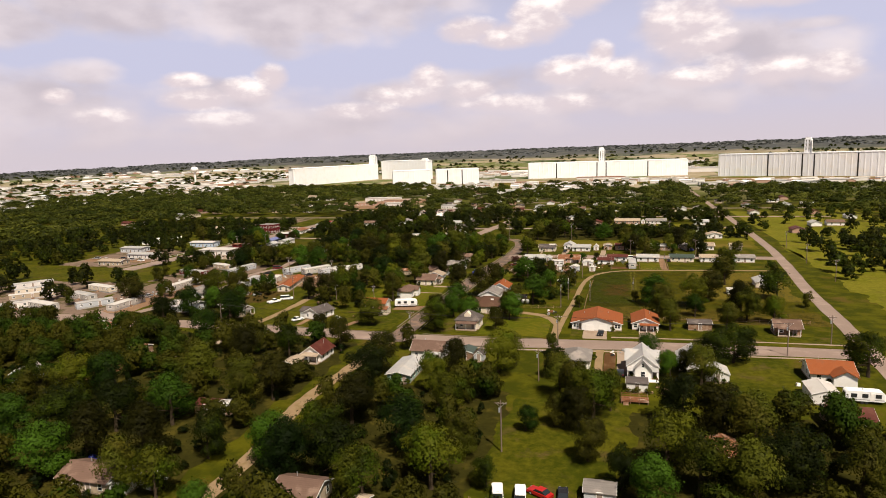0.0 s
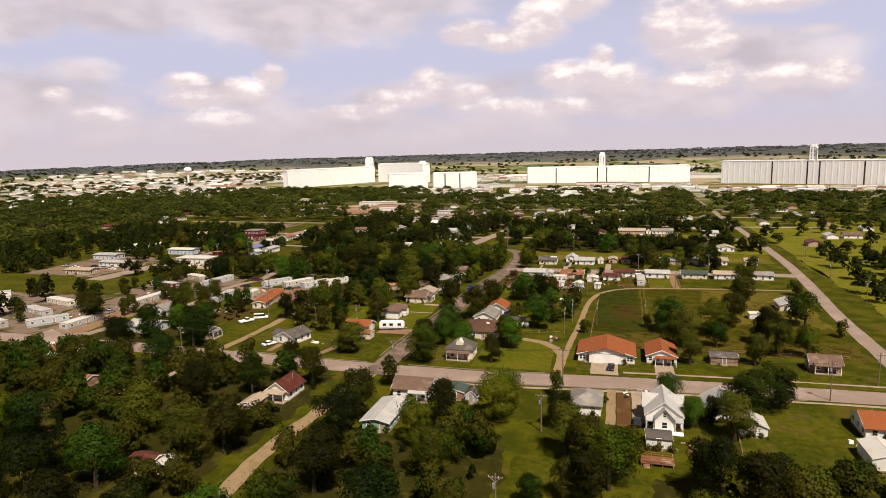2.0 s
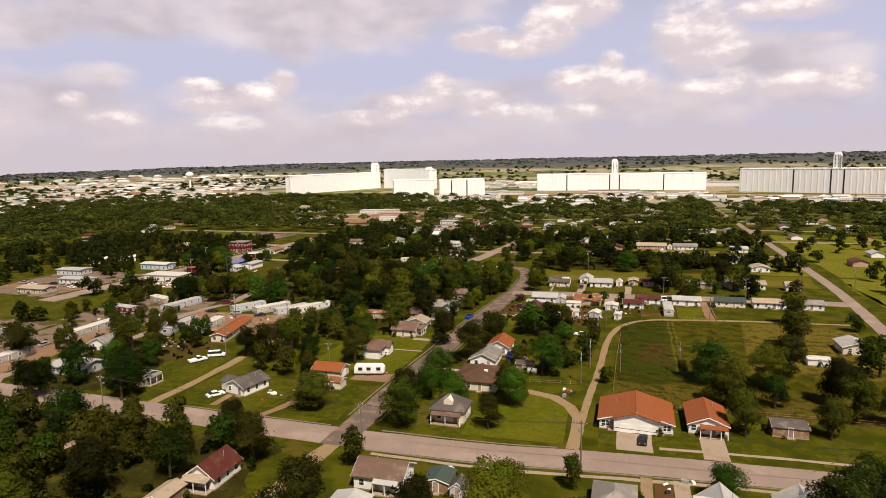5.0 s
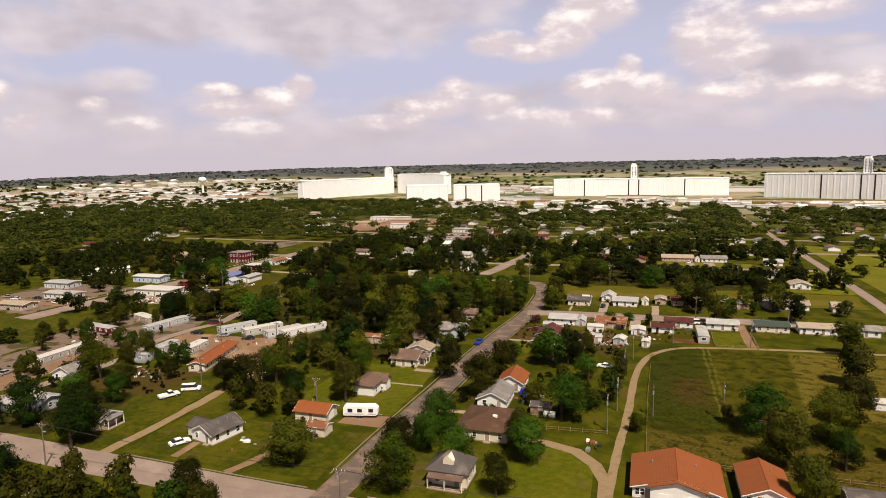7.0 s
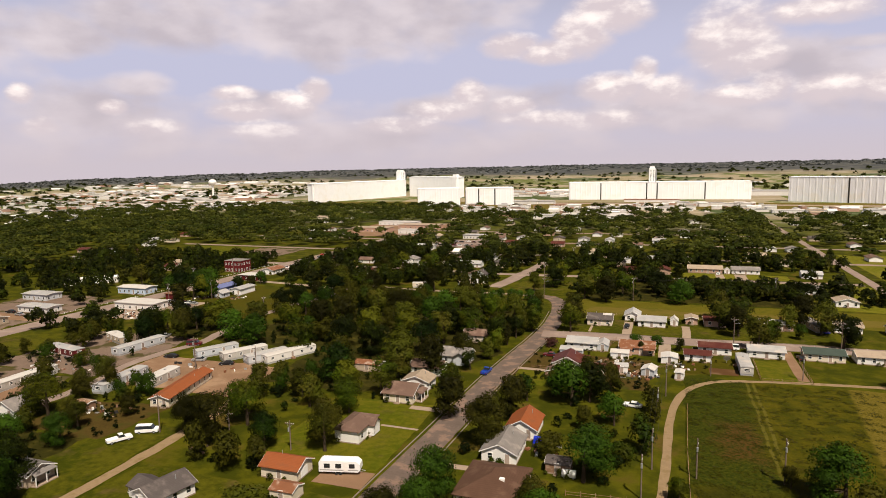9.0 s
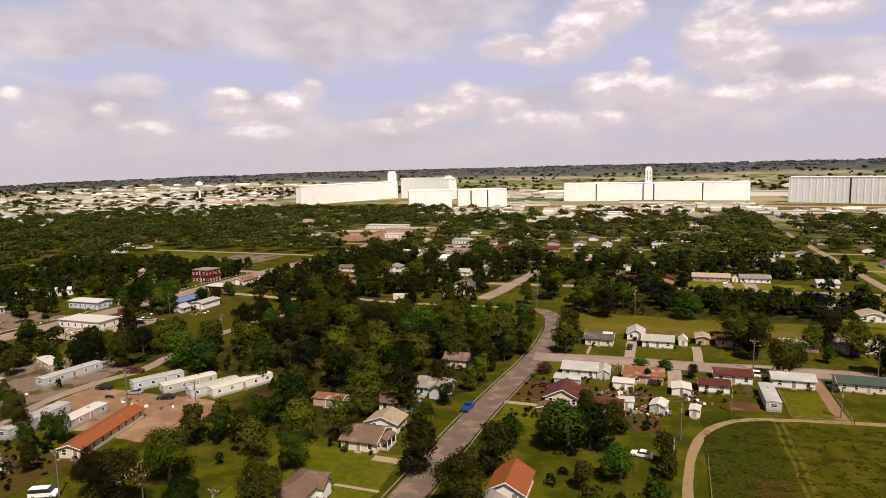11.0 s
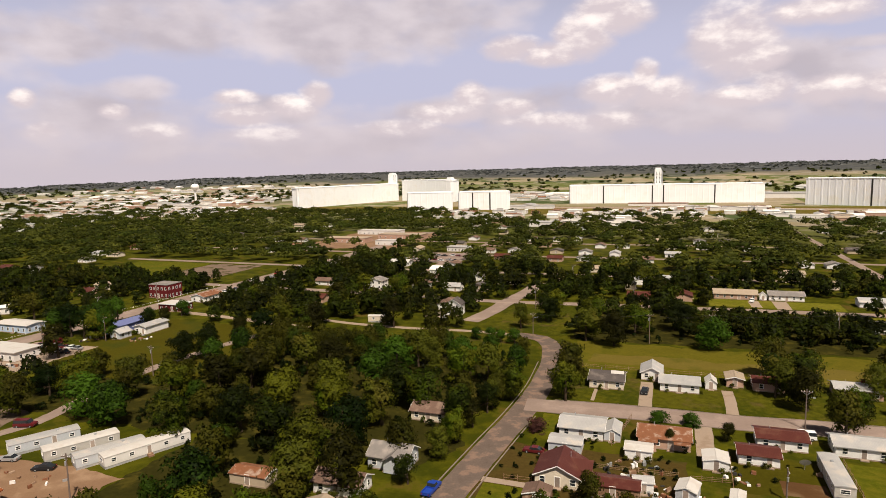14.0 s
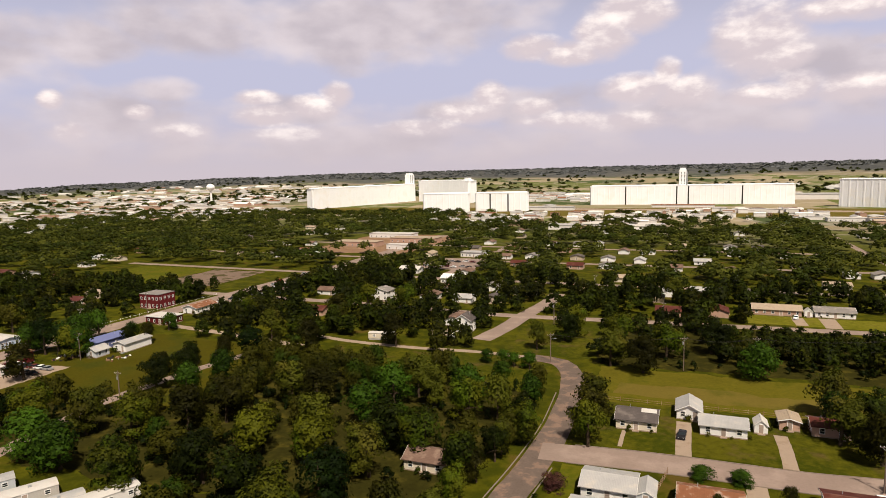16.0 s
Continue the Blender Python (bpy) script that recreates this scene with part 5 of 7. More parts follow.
shed(-147, 161, 5.2, 4, "rusty-roofed shed among trees", "plank", "r_rust")
house(-54, 93.2, 8, 7, "brown-roofed house under trees", "tan", "r_brown")
shed(-43, 91.5, 4.5, 4, "small tan-roofed shed under trees", "plank", "r_tan")
shed(-3.2, 104.6, 5.2, 4.4, "grey-roofed garden shed by parked cars", "grey", "r_grey")
house(19.2, 123, 5, 9.5, "old red-brown roofed outbuilding among trees", "plank", "r_rust", "y", h=2.4, rise=1.0)
t = house(51, 175, 10, 9, "white house with an orange shingle roof", "white", "r_orange", "x", rise=2.0)
part("wing", Geo().prism([(-2.6, 0.2), (2.6, 0.2), (2.6, 2.7), (0, 4.1), (-2.6, 2.7)], -6.8, -3), "white", t, at=pose(1.9, 0, 0))
part("wing_roof", gable_roof(Geo(), 5.2, 3.6, 2.7, 1.4, 0.4), "r_orange", t, at=pose(1.9, -5.1, 0.01))
shed(45.3, 159.6, 6, 8, "white metal-roofed garage beside a camper", "white", "r_white", "y", 2.6, 1.0)
t = house(46.5, 145.5, 8.5, 7, "low house with a dark red roof", "plank", "r_red", "x")
t = house(50.3, 216, 7.6, 6, "dark brown cabin with a porch", "plank", "r_brown", "x", rise=1.8, h=2.5)
porch(t, 7.6, 6, "s", 6.5, 1.8, "r_brown")
# White farmhouse of two storeys with crossing gables.
t = house(5.6, 171.6, 7.8, 10.6, "white farmhouse of a storey and a half with steep crossing gables", "white", "r_metal", "y", h=3.3, rise=3.0, over=0.35, windows="e", gap=3.2)
part("front_wing", Geo().prism([(-2.0, 0.2), (2.0, 0.2), (2.0, 3.1), (0, 5.3), (-2.0, 3.1)], -6.9, -5.0), "white", t)
part("wing_roof", gable_roof(Geo(), 4.0, 3.2, 3.1, 2.2, 0.3), "r_metal", t, at=pose(0, -5.5, 0.02))
part("cross_gable", Geo().prism([(-2.2, 3.0), (2.2, 3.0), (2.2, 3.5), (0, 5.7), (-2.2, 3.5)], -4.3, 4.3, "x"), "white", t, at=pose(0, 1.0, 0))
part("cross_roof", gable_roof(Geo(), 4.4, 8.6, 3.5, 2.2, 0.3), "r_metal", t, at=pose(0, 1.0, 0.03, 0, 0, 90))
part("front_dormer", Geo().prism([(-0.9, 4.4), (0.9, 4.4), (0.9, 5.3), (0, 6.2), (-0.9, 5.3)], -3.4, -0.5), "white", t)
part("dormer_roof", gable_roof(Geo(), 1.8, 2.8, 5.3, 0.9, 0.2), "r_metal", t, at=pose(0, -2.1, 0.02))
window_on(t, 0, -6.9, 1.6, 0, 1.0, 1.3)
window_on(t, 0, -6.9, 3.9, 0, 0.6, 0.9)
for u in (-3.0, 3.0):
    part("porch_roof", Geo().prism([(-1.7, 2.3), (0.0, 3.0), (0.0, 3.12), (-1.7, 2.42)], -0.95, 0.95, "x"), "r_metal", t, at=pose(u, -5.32, 0))
    part("porch_floor", Geo().box(u - 0.95, -7.0, -0.1, u + 0.95, -5.4, 0.3), "plank", t)
    for q in (-0.8, 0.8):
        part("post", Geo().box(u + q - 0.06, -6.95, 0.3, u + q + 0.06, -6.83, 2.35), "trim", t)
    door_on(t, u, -5.3, 0) if u > 0 else window_on(t, u, -5.3, 1.5, 0)
part("deck", Geo().box(-3.9, -8.6, 0.1, 3.9, -7.02, 0.35), "trim", t)
shed(4.0, 158.2, 5.0, 4.6, "low dark-roofed outbuilding behind the farmhouse", "white", "r_dark", "x", 2.2, 0.4)
t = thing("garden_deck", 3.3, 149.6, "orange-brown timber deck with a railing and steps", "deck")
part("platform", Geo().box(-3.2, -1.6, 0.55, 3.2, 1.6, 0.7), "r_rust", t)
for u in (-3.0, -1.0, 1.0, 3.0):
    for q in (-1.5, 1.5):
        part("post", Geo().box(u - 0.07, q - 0.07, -0.1, u + 0.07, q + 0.07, 1.6), "plank", t)
for q in (-1.5, 1.5):
    for z in (1.1, 1.55):
        part("rail", Geo().box(-3.1, q - 0.04, z - 0.05, 3.1, q + 0.04, z + 0.05), "r_rust", t)
for k in range(3):
    part("stair", Geo().box(-2.6, -1.95 - 0.3 * k, 0.0, -1.4, -1.65 - 0.3 * k, 0.5 - 0.16 * k), "plank", t)
shed(23.8, 169.5, 5.5, 6, "white shed half hidden by trees", "white", "r_metal", "y", 2.3, 1.1)
t = house(18.8, 177.5, 7.5, 8, "weathered white barn behind trees", "white", "r_metal", "y", h=3.0, rise=2.4, name="barn", category="barn")
t = house(-54.6, 173.6, 9.6, 7.2, "white house with a brown hipped roof", "white", "r_brown", "x", h=2.9, rise=1.9)
porch(t, 9.6, 7.2, "s", 5, 1.6, "r_metal", 2)
house(-56.6, 157.6, 6.4, 13.5, "long low building with pale metal roof and teal walls", "teal", "r_metal", "y", h=2.4, rise=0.7)
shed(-39.4, 173, 2.8, 3.2, "small dark gabled shed", "grey", "r_dark", "y", 2.0, 1.2)
shed(-43.8, 175, 5.0, 5.4, "open shed with a green metal roof", "plank", "r_green", "y")
shed(-91, 156.4, 4.2, 6.4, "weathered tan lean-to beside the cottage", "plank", "r_tan", "y", 2.2, 0.8)
t = house(-88, 166.6, 6.4, 8.4, "cottage with a dark red metal roof", "white", "r_red", "y", rise=2.3)
porch(t, 6.4, 8.4, "s", 5.8, 2.2, "r_tan")
house(-11.6, 174.6, 7, 9.5, "white house with a grey hipped roof", "white", "r_grey", "y", style="hip", rise=1.9)

shed(-181, 181, 12, 5, "low shed of rusty panels beside the street", "white", "r_rust", "x", 2.4, 0.6)
shed(-194, 178, 7, 6, "collapsing wooden shed with a rusty roof", "plank", "r_red", "y", 2.2, 0.6, rz=12)

# ---- along the main street ----
t = house(-50.6, 207.2, 8, 7, "old cream house with a steep dark hipped roof", "cream", "r_dark", "x", h=3.0, rise=2.9, style="hip")
porch(t, 8, 7, "s", 7.2, 2.0, "r_brown")
part("dormer", Geo().prism([(-1.1, 4.2), (1.1, 4.2), (1.1, 5.0), (0, 5.9), (-1.1, 5.0)], -2.6, 0.5), "cream", t)
# Duplex: broad orange roof, white front gable with two garage doors.
t = house(-7.8, 216, 16, 13, "white duplex with a broad orange roof and two garages", "white", "r_orange", "y", h=2.5, rise=2.3, over=0.5, windows="", name="duplex", category="duplex", vent=False)
part("front_bay", Geo().prism([(-4.8, 0.2), (4.8, 0.2), (4.8, 3.25), (0, 4.6), (-4.8, 3.25)], -7.6, -6.0), "white", t)
part("bay_roof", gable_roof(Geo(), 9.6, 1.2, 3.36, 1.38, 0.45), "r_orange", t, at=pose(0, -7.1, 0.02))
for u in (-2.1, 2.1):
    garage_door_on(t, u, -7.6, 0)
for u in (-7.1, -6.2, 6.2, 7.1):
    window_on(t, u, -6.5, 1.5, 0, 0.7, 1.2)
for u in (-5.3, 5.3):
    door_on(t, u, -6.5, 0)
    part("step", Geo().box(-0.8, -0.9, -0.1, 0.8, -0.03, 0.22), "concrete", t, at=pose(u, -6.5, 0))
for u in (-3, 0, 3):
    window_on(t, 8.0, u, 1.5, 90)
for u in (-4.4, 3.6):
    part("roof_vent", Geo().tube((u, 1.5, 3.5), (u, 1.5, 4.4), 0.1, 0.1, 6), "steel", t)
t = house(7.7, 217.6, 8.2, 12, "small white house with an orange roof and trellised porch", "white", "r_orange", "y", h=2.5, rise=1.7, windows="sew", gap=2.0)
part("porch_roof", Geo().prism([(-2.0, 2.25), (0.0, 2.5), (0.0, 2.6), (-2.0, 2.35)], -2.9, 2.9, "x"), "r_orange", t, at=pose(1.0, -6.4, 0))
for u in (-1.8, 0.3, 2.4, 3.8):
    part("post", Geo().box(u - 0.08, -8.2, 0, u + 0.08, -8.04, 2.3), "trim", t)
shed(24.8, 217.2, 7.2, 5.6, "dark-roofed shed with a metal lean-to", "plank", "r_dark")
shed(44.1, 271.3, 6, 4, "white flat shed on the grass", "white", "r_white", h=2.0, rise=0.3)
house(58, 288, 8, 9, "cream house with a pale metal roof", "cream", "r_metal", "y")
house(-170, 213, 12, 9, "low house with a pale roof among trees", "grey", "r_metal", "x")
t = house(-143.4, 209.2, 7.2, 6.2, "small tan house with a grey roof and porch", "tan", "r_grey", "x")
porch(t, 7.2, 6.2, "e", 5, 1.8, "r_grey")
t = house(-110.1, 211.5, 7.2, 8.8, "white bungalow with a dark brown roof", "white", "r_dark", "y", rise=1.7, rz=-14)
part("wing", Geo().prism([(-2.4, 0.2), (2.4, 0.2), (2.4, 2.5), (0, 3.7), (-2.4, 2.5)], -5.4, 0), "white", t, at=pose(-1, -1.0, 0, 0, 0, -90))
part("wing_roof", gable_roof(Geo(), 4.8, 5.8, 2.5, 1.2, 0.35), "r_dark", t, at=pose(-3.6, -1.0, 0.01, 0, 0, 90))

# ---- along the brick road ----
t = house(-92.9, 227.8, 8.6, 6.0, "cream garage with an orange shingle roof", "cream", "r_orange", "x", name="garage", category="garage", windows="s", gap=4.5, door="s")
garage_door_on(t, 4.3, -0.2, 90, 2.6)
shed(-87.4, 219.2, 5, 4.0, "small shed with a rusty roof", "cream", "r_rust")
t = house(-87.7, 249.8, 6.2, 10.4, "white house with a brown hipped roof and a blank end wall", "white", "r_brown", "y", h=3.0, rise=1.5, style="hip", windows="e", door="e")
part("side_gable", Geo().prism([(-1.7, 0.3), (1.7, 0.3), (1.7, 2.9), (0, 4.0), (-1.7, 2.9)], -4.6, 0), "white", t, at=pose(0, 1.4, 0, 0, 0, 90))
part("side_roof", gable_roof(Geo(), 3.4, 4.8, 2.9, 1.1, 0.3), "r_brown", t, at=pose(2.3, 1.4, 0.02, 0, 0, 90))
t = house(-86.4, 276, 8.6, 9.2, "cream bungalow with a brown roof", "cream", "r_brown", "x", rise=1.8)
porch(t, 8.6, 9.2, "e", 5, 2.0, "r_brown")
house(-85.6, 285.6, 8, 6, "white house with a pale tan roof", "white", "r_tan", "y", rise=1.5)
house(-87.2, 298.2, 10, 5.8, "long white house with a brown roof", "white", "r_brown", "x", rise=1.5)
shed(-106.6, 296, 8.6, 4.6, "tan shed with a rusty brown roof", "tan", "r_rust")
t = house(-82, 311.4, 9, 6.6, "grey house with crossing gables", "grey", "r_grey", "x", rise=1.9, h=2.9)
part("cross_gable", Geo().prism([(-2.2, 0.2), (2.2, 0.2), (2.2, 2.9), (0, 4.4), (-2.2, 2.9)], -4.8, 0), "grey", t, at=pose(2.0, 0, 0))
part("cross_roof", gable_roof(Geo(), 4.4, 5.2, 2.9, 1.5, 0.35), "r_grey", t, at=pose(2.0, -2.5, 0.02))
house(-83, 338.8, 9.4, 7, "house with an olive-brown roof under trees", "cream", "r_brown", "x")
house(-49.7, 263.8, 7, 9.4, "white house with an orange-brown roof", "white", "r_orange", "y", rise=1.9)
house(-51.6, 250.4, 7.6, 10.4, "white house with a grey shingle roof", "white", "r_grey", "y", rise=1.8)
t = house(-49.4, 232.6, 11.8, 14, "cream house with a broad brown hipped roof", "cream", "r_choc", "y", rise=2.2, style="hip")
part("roof_box", Geo().box(-0.5, -0.4, 3.9, 0.5, 0.4, 4.5), "trim", t, at=pose(2.2, -2, 0))
shed(-38.8, 246, 5, 4, "dark shed beside a white tank", "plank", "r_dark")
house(-45.1, 339.8, 10, 8.4, "white house with a pale metal roof", "white", "r_metal", "x", rise=1.1)
shed(-38.1, 339.3, 3.6, 6.4, "grey rounded-roof shed beside a house", "grey", "r_metal", "y", rise=0.9)
shed(-47.6, 329.6, 7.2, 5, "low carport with a pale metal roof", "grey", "r_metal", rise=0.4)
t = house(-46.6, 315.6, 9, 9, "cream house with a dark red hipped roof", "cream", "r_red", "y", rise=2.2)
part("wing", Geo().prism([(-2.6, 0.2), (2.6, 0.2), (2.6, 2.7), (0, 4.0), (-2.6, 2.7)], 0, 6.0), "cream", t, at=pose(0, 1, 0, 0, 0, -90))
part("wing_roof", gable_roof(Geo(), 5.2, 6.2, 2.7, 1.3, 0.35), "r_red", t, at=pose(3.0, 1, 0.01, 0, 0, 90))
shed(-49.4, 305.2, 5, 4, "brown-roofed shed behind a lawn", "plank", "r_brown", "y")

# ---- bungalow row south of the cross street ----
t = house(-26.8, 339, 11, 7.6, "brick bungalow with a faded rusty roof", "paleb", "r_rust", "x", rise=1.3)
part("patio_roof", Geo().box(2, -5.8, 2.2, 5.6, -3.84, 2.33), "r_rust", t)
part("back_room", Geo().box(-5.2, -5.6, 0, -1.6, -3.82, 2.2), "paleb", t)
part("back_roof", Geo().prism([(-5.9, 2.2), (-3.82, 2.5), (-3.82, 2.6), (-5.9, 2.3)], -5.5, -1.3, "x"), "r_rust", t)
shed(-32, 330.3, 5.6, 4.6, "white flat-roofed shed behind a bungalow", "white", "r_white", rise=0.3)
shed(-16.6, 330, 5, 5, "white-roofed garage at the end of a drive", "white", "r_white", "y", rise=0.5)
house(-2.2, 345.2, 10, 6.6, "long white house with a dark red roof", "white", "r_red", "x", rise=0.8)
house(-8, 335.2, 7.8, 5.6, "white outbuilding with a dark red roof", "white", "r_red", "x", rise=0.8, h=2.4)
house(13.2, 345.4, 10.6, 7, "white bungalow with a pale grey metal roof", "white", "r_metal", "x", rise=1.0)
mobile_home(5.2, 329.5, 15, 3.6, 0, "white trailer with a pale metal roof behind a bungalow", "white", "r_metal")
house(30, 346.4, 11.4, 6.8, "cream house with a dark green metal roof", "cream", "r_green", "x", rise=1.1)
house(45, 347, 12, 6.8, "white house with a tan roof", "white", "r_tan", "x", rise=1.1)
house(60, 347.6, 9, 6.8, "small white house with a grey roof", "white", "r_grey", "x", rise=1.1)
shed(-36, 312.8, 10, 5, "long shed with a dark red roof", "plank", "r_red", rise=0.6)
shed(-30.6, 315.2, 3.6, 3.2, "white metal shed in a yard", "white", "r_metal", rz=8)
shed(-22.4, 315, 3.8, 4.4, "leaning white shed among scrap", "grey", "r_white", "y", rz=-12)
shed(-13.8, 314.2, 2.4, 3.4, "small white box trailer", "white", "r_white", "y", rise=0.2, rz=-8)

# ---- north of the cross street ----
house(-30.5, 386.5, 5.8, 8, "white garage with a pale gable roof", "white", "r_metal", "y", rise=1.5, name="garage", category="garage")
house(-22.9, 377.8, 10.2, 7.2, "long white house with a pale grey roof", "white", "r_metal", "x", rise=1.2)
t = house(-42.5, 376.2, 9.4, 8.8, "house with a dark roof and cream front", "cream", "r_dark", "x", rise=1.4)
part("tarp", Geo().prism([(0, 0), (3.6, 0), (3.6, 0.08), (0, 0.08)], 0, 1.5), "r_white", t, at=pose(1, -1.5, 3.72, 19, 0, 0))
shed(-14.5, 380.9, 2.9, 4.0, "white gabled garden shed", "white", "r_white", "y", rise=1.2)
house(-8, 385.6, 4.4, 5.6, "small pink brick outbuilding", "paleb", "r_tan", "y", rise=0.6)
house(0.5, 384.4, 8, 6.4, "low brick house with a red roof", "paleb", "r_red", "x", rise=0.9)
house(22, 384.8, 11, 6.8, "brick house with a pale metal roof and chimney", "paleb", "r_metal", "x", rise=0.9, chimney=True)
mobile_home(35.5, 389, 15, 4.2, 14, "dark trailer beside a drive", "tan", "r_grey")
house(46, 387, 9, 7, "white house among trees", "white", "r_tan", "x")
house(62, 386, 6, 6, "small yellow house by the road", "cream", "r_tan", "x")
house(4, 516.4, 18.5, 8.4, "long brick ranch house with a tan roof", "paleb", "r_tan", "x", rise=1.5)
t = house(25.5, 516.8, 14.5, 8.4, "long white ranch house with a grey roof", "white", "r_grey", "x", rise=1.4)
shed(15.8, 514, 3, 3, "white garden shed with pointed roof", "white", "r_white", "y", rise=1.4)
house(57, 436, 9, 8, "white house with a tan roof by the road", "white", "r_tan", "y")
house(48, 462, 10, 8, "white house with a grey roof", "white", "r_grey", "x")

# ---- shops and yards to the west ----
house(-238, 390, 8, 17, "long shop with a faded blue roof", "deepblue", "deepblue", "y", h=3.4, rise=0.9, windows="e", gap=4)
house(-225.8, 392, 6, 12, "white metal storage building", "white", "r_metal", "y", h=3.2, rise=0.8, windows="s")
house(-229.6, 380, 5, 5.5, "grey arched-roof shed beside the lot", "grey", "r_metal", "y", rise=1.3)
house(-246, 428, 12.5, 8.5, "low shop with a flat white roof", "brick", "r_white", "x", h=3.2, style="flat", name="shop", category="shop")
house(-275.5, 453.5, 12, 10.5, "two-storey red brick building with white windows", "brick", "r_grey", "x", h=3.5, style="flat", storeys=2, over=0.15, name="brick_building", category="building", windows="se", gap=2.2)
house(-247.5, 451.5, 8, 13.5, "white shop with a rusty orange roof", "white", "r_rust", "y", h=2.8, rise=1.3, name="shop", category="shop")
house(-247.6, 365.4, 4.2, 4.2, "small red brick box building", "brick", "r_rust", "x", style="flat", h=4.0, windows="")
house(-250, 348.2, 22, 10, "long white block building with a flat roof", "block", "r_white", "x", h=3.3, style="flat", gap=3.4, name="workshop", category="workshop")
house(-282, 378, 18, 8.5, "blue-walled store with a white roof", "blue", "r_white", "x", h=3.4, rise=0.6, name="store", category="store")
house(-331, 394, 27, 9, "long white warehouse with shallow roof", "block", "far_white", "x", h=3.2, rise=0.5, rz=42, name="warehouse", category="warehouse")
house(-318, 352, 16, 9, "low grey store building", "grey", "r_metal", "x", h=3.2, rise=0.5)
house(-292, 330, 18, 8, "low white storage sheds", "block", "r_metal", "x", h=2.8, rise=0.5)
house(-292, 305, 16, 8, "low tan storage building", "tan", "r_tan", "x", h=2.8, rise=0.8)
house(-118, 437.4, 7.4, 5.2, "small white house beside a lane", "white", "r_tan", "x")
house(-114, 451.4, 7, 6.4, "tall white house with a dark roof", "white", "r_dark", "y", storeys=2, rise=2.2, h=2.5)
mobile_home(-140.6, 430.2, 9.5, 3.2, -80, "pale green and white old trailer", "cream", "r_white")
house(-195, 581, 13, 10, "building with a bright white roof", "white", "r_white", "x", rise=1.6)
house(-321, 447, 8.4, 7.4, "brick house with a rusty roof", "paleb", "r_red", "x")
house(-407, 486, 15, 8, "long white barn building", "white", "r_white", "x")
house(-175, 500, 10, 8, "white house among dark trees", "white", "r_grey", "y", storeys=2, h=2.4)
house(-230, 560, 24, 10, "low shop with a pale roof beside the highway", "block", "r_white", "x", style="flat", h=3.2)

# ---- trailer park ----
mobile_home(-201.4, 214.6, 17.5, 4.2, 0, "white mobile home with dark windows", "white", "r_white")
mobile_home(-203.2, 252, 24, 4.0, 0, "long white mobile home with flat roof", "white", "r_white")
mobile_home(-218, 281, 16.5, 4.2, 80, "dark brown mobile home with a pale roof", "carmaroon", "r_metal")
mobile_home(-213, 299.5, 13, 4.2, 68, "tan mobile home with a pale roof", "tan", "r_white")
mobile_home(-197.4, 293.5, 19, 4.2, -8, "grey mobile home with a white skirt", "grey", "r_metal")
mobile_home(-173, 262, 18.5, 4.2, 5, "blue-grey mobile home with a pale roof", "grey", "r_metal")
mobile_home(-163, 266.5, 14.5, 4.2, 5, "white mobile home with a bright rounded roof", "white", "r_white")
mobile_home(-165.6, 296, 14.5, 4.2, -30, "pale grey trailer in a row", "grey", "r_metal", group="trailer row")
mobile_home(-154.6, 296.6, 15.5, 4.2, -30, "bright white trailer in a row", "white", "r_white", group="trailer row")
mobile_home(-144.9, 295.6, 14.5, 4.2, -29, "bluish grey trailer in a row", "grey", "r_metal", group="trailer row")
mobile_home(-138.7, 299.9, 19, 4.0, -24.8, "white trailer in a row of four", "block", "r_white", group="trailer row")
mobile_home(-233, 224, 16, 4.2, 70, "white mobile home on bare gravel", "white", "r_metal")
mobile_home(-238, 240, 17, 4.2, 74, "cream mobile home on bare gravel", "cream", "r_white")
mobile_home(-236, 206, 16, 4.2, 76, "white mobile home with a pale roof", "white", "r_white")
mobile_home(-284, 243, 18, 4.2, -36, "pale mobile home at the edge of a field", "block", "r_metal")
mobile_home(-260, 222, 18, 4.2, -44, "pale tan mobile home on gravel", "tan", "r_white")
mobile_home(-249, 204, 16, 4.2, -40, "long pale mobile home beside the street", "block", "r_metal")
mobile_home(-216, 212.5, 14, 4.2, -34, "grey mobile home on a gravel court", "grey", "r_metal")
mobile_home(-270, 232, 16, 4.2, -40, "cream mobile home in a crowded row", "cream", "r_metal")
house(-149.6, 261.5, 5.4, 24, "long low building with a rusty orange roof", "cream", "r_orange", "y", h=2.5, rise=0.9, rz=12)
shed(-165.6, 242.6, 4.4, 3, "small unpainted wooden shed", "plank", "plank", rise=0.3)
house(-181, 235, 8, 7, "white cottage with a peaked roof under trees", "white", "r_grey", "y", rise=2.0)

# ---- vehicles ----
camper(-82.1, 231.4, -76, 8.8, "white travel trailer on a gravel drive")
t = camper(54, 159.2, -90, 8.2, "white camper trailer beside a garage")
car(-6.3, 204.4, 176, "carblack", "black car parked on a concrete drive")
car(-115.8, 205.2, -32, "paint", "white car parked on the grass")
car(-140, 229.4, -30, "paint", "white pickup truck on a lawn", "pickup")
car(-137.5, 235.6, -65, "paint", "white utility truck on a lawn", "van")
car(-70.0, 302.6, -5, "carblue", "bright blue pickup parked at the kerb", "pickup")
car(-54.2, 325.6, 88, "carmaroon", "dark red car beside a carport")
car(-32.0, 371.5, 175, "carblack", "dark car in a driveway")
car(-20.6, 101.6, 12, "paint", "white van between trees", "van")
car(-16.6, 101.9, 8, "paint", "white van parked in a yard", "van")
car(-13.4, 103.4, 60, "carred", "red car parked in a yard")
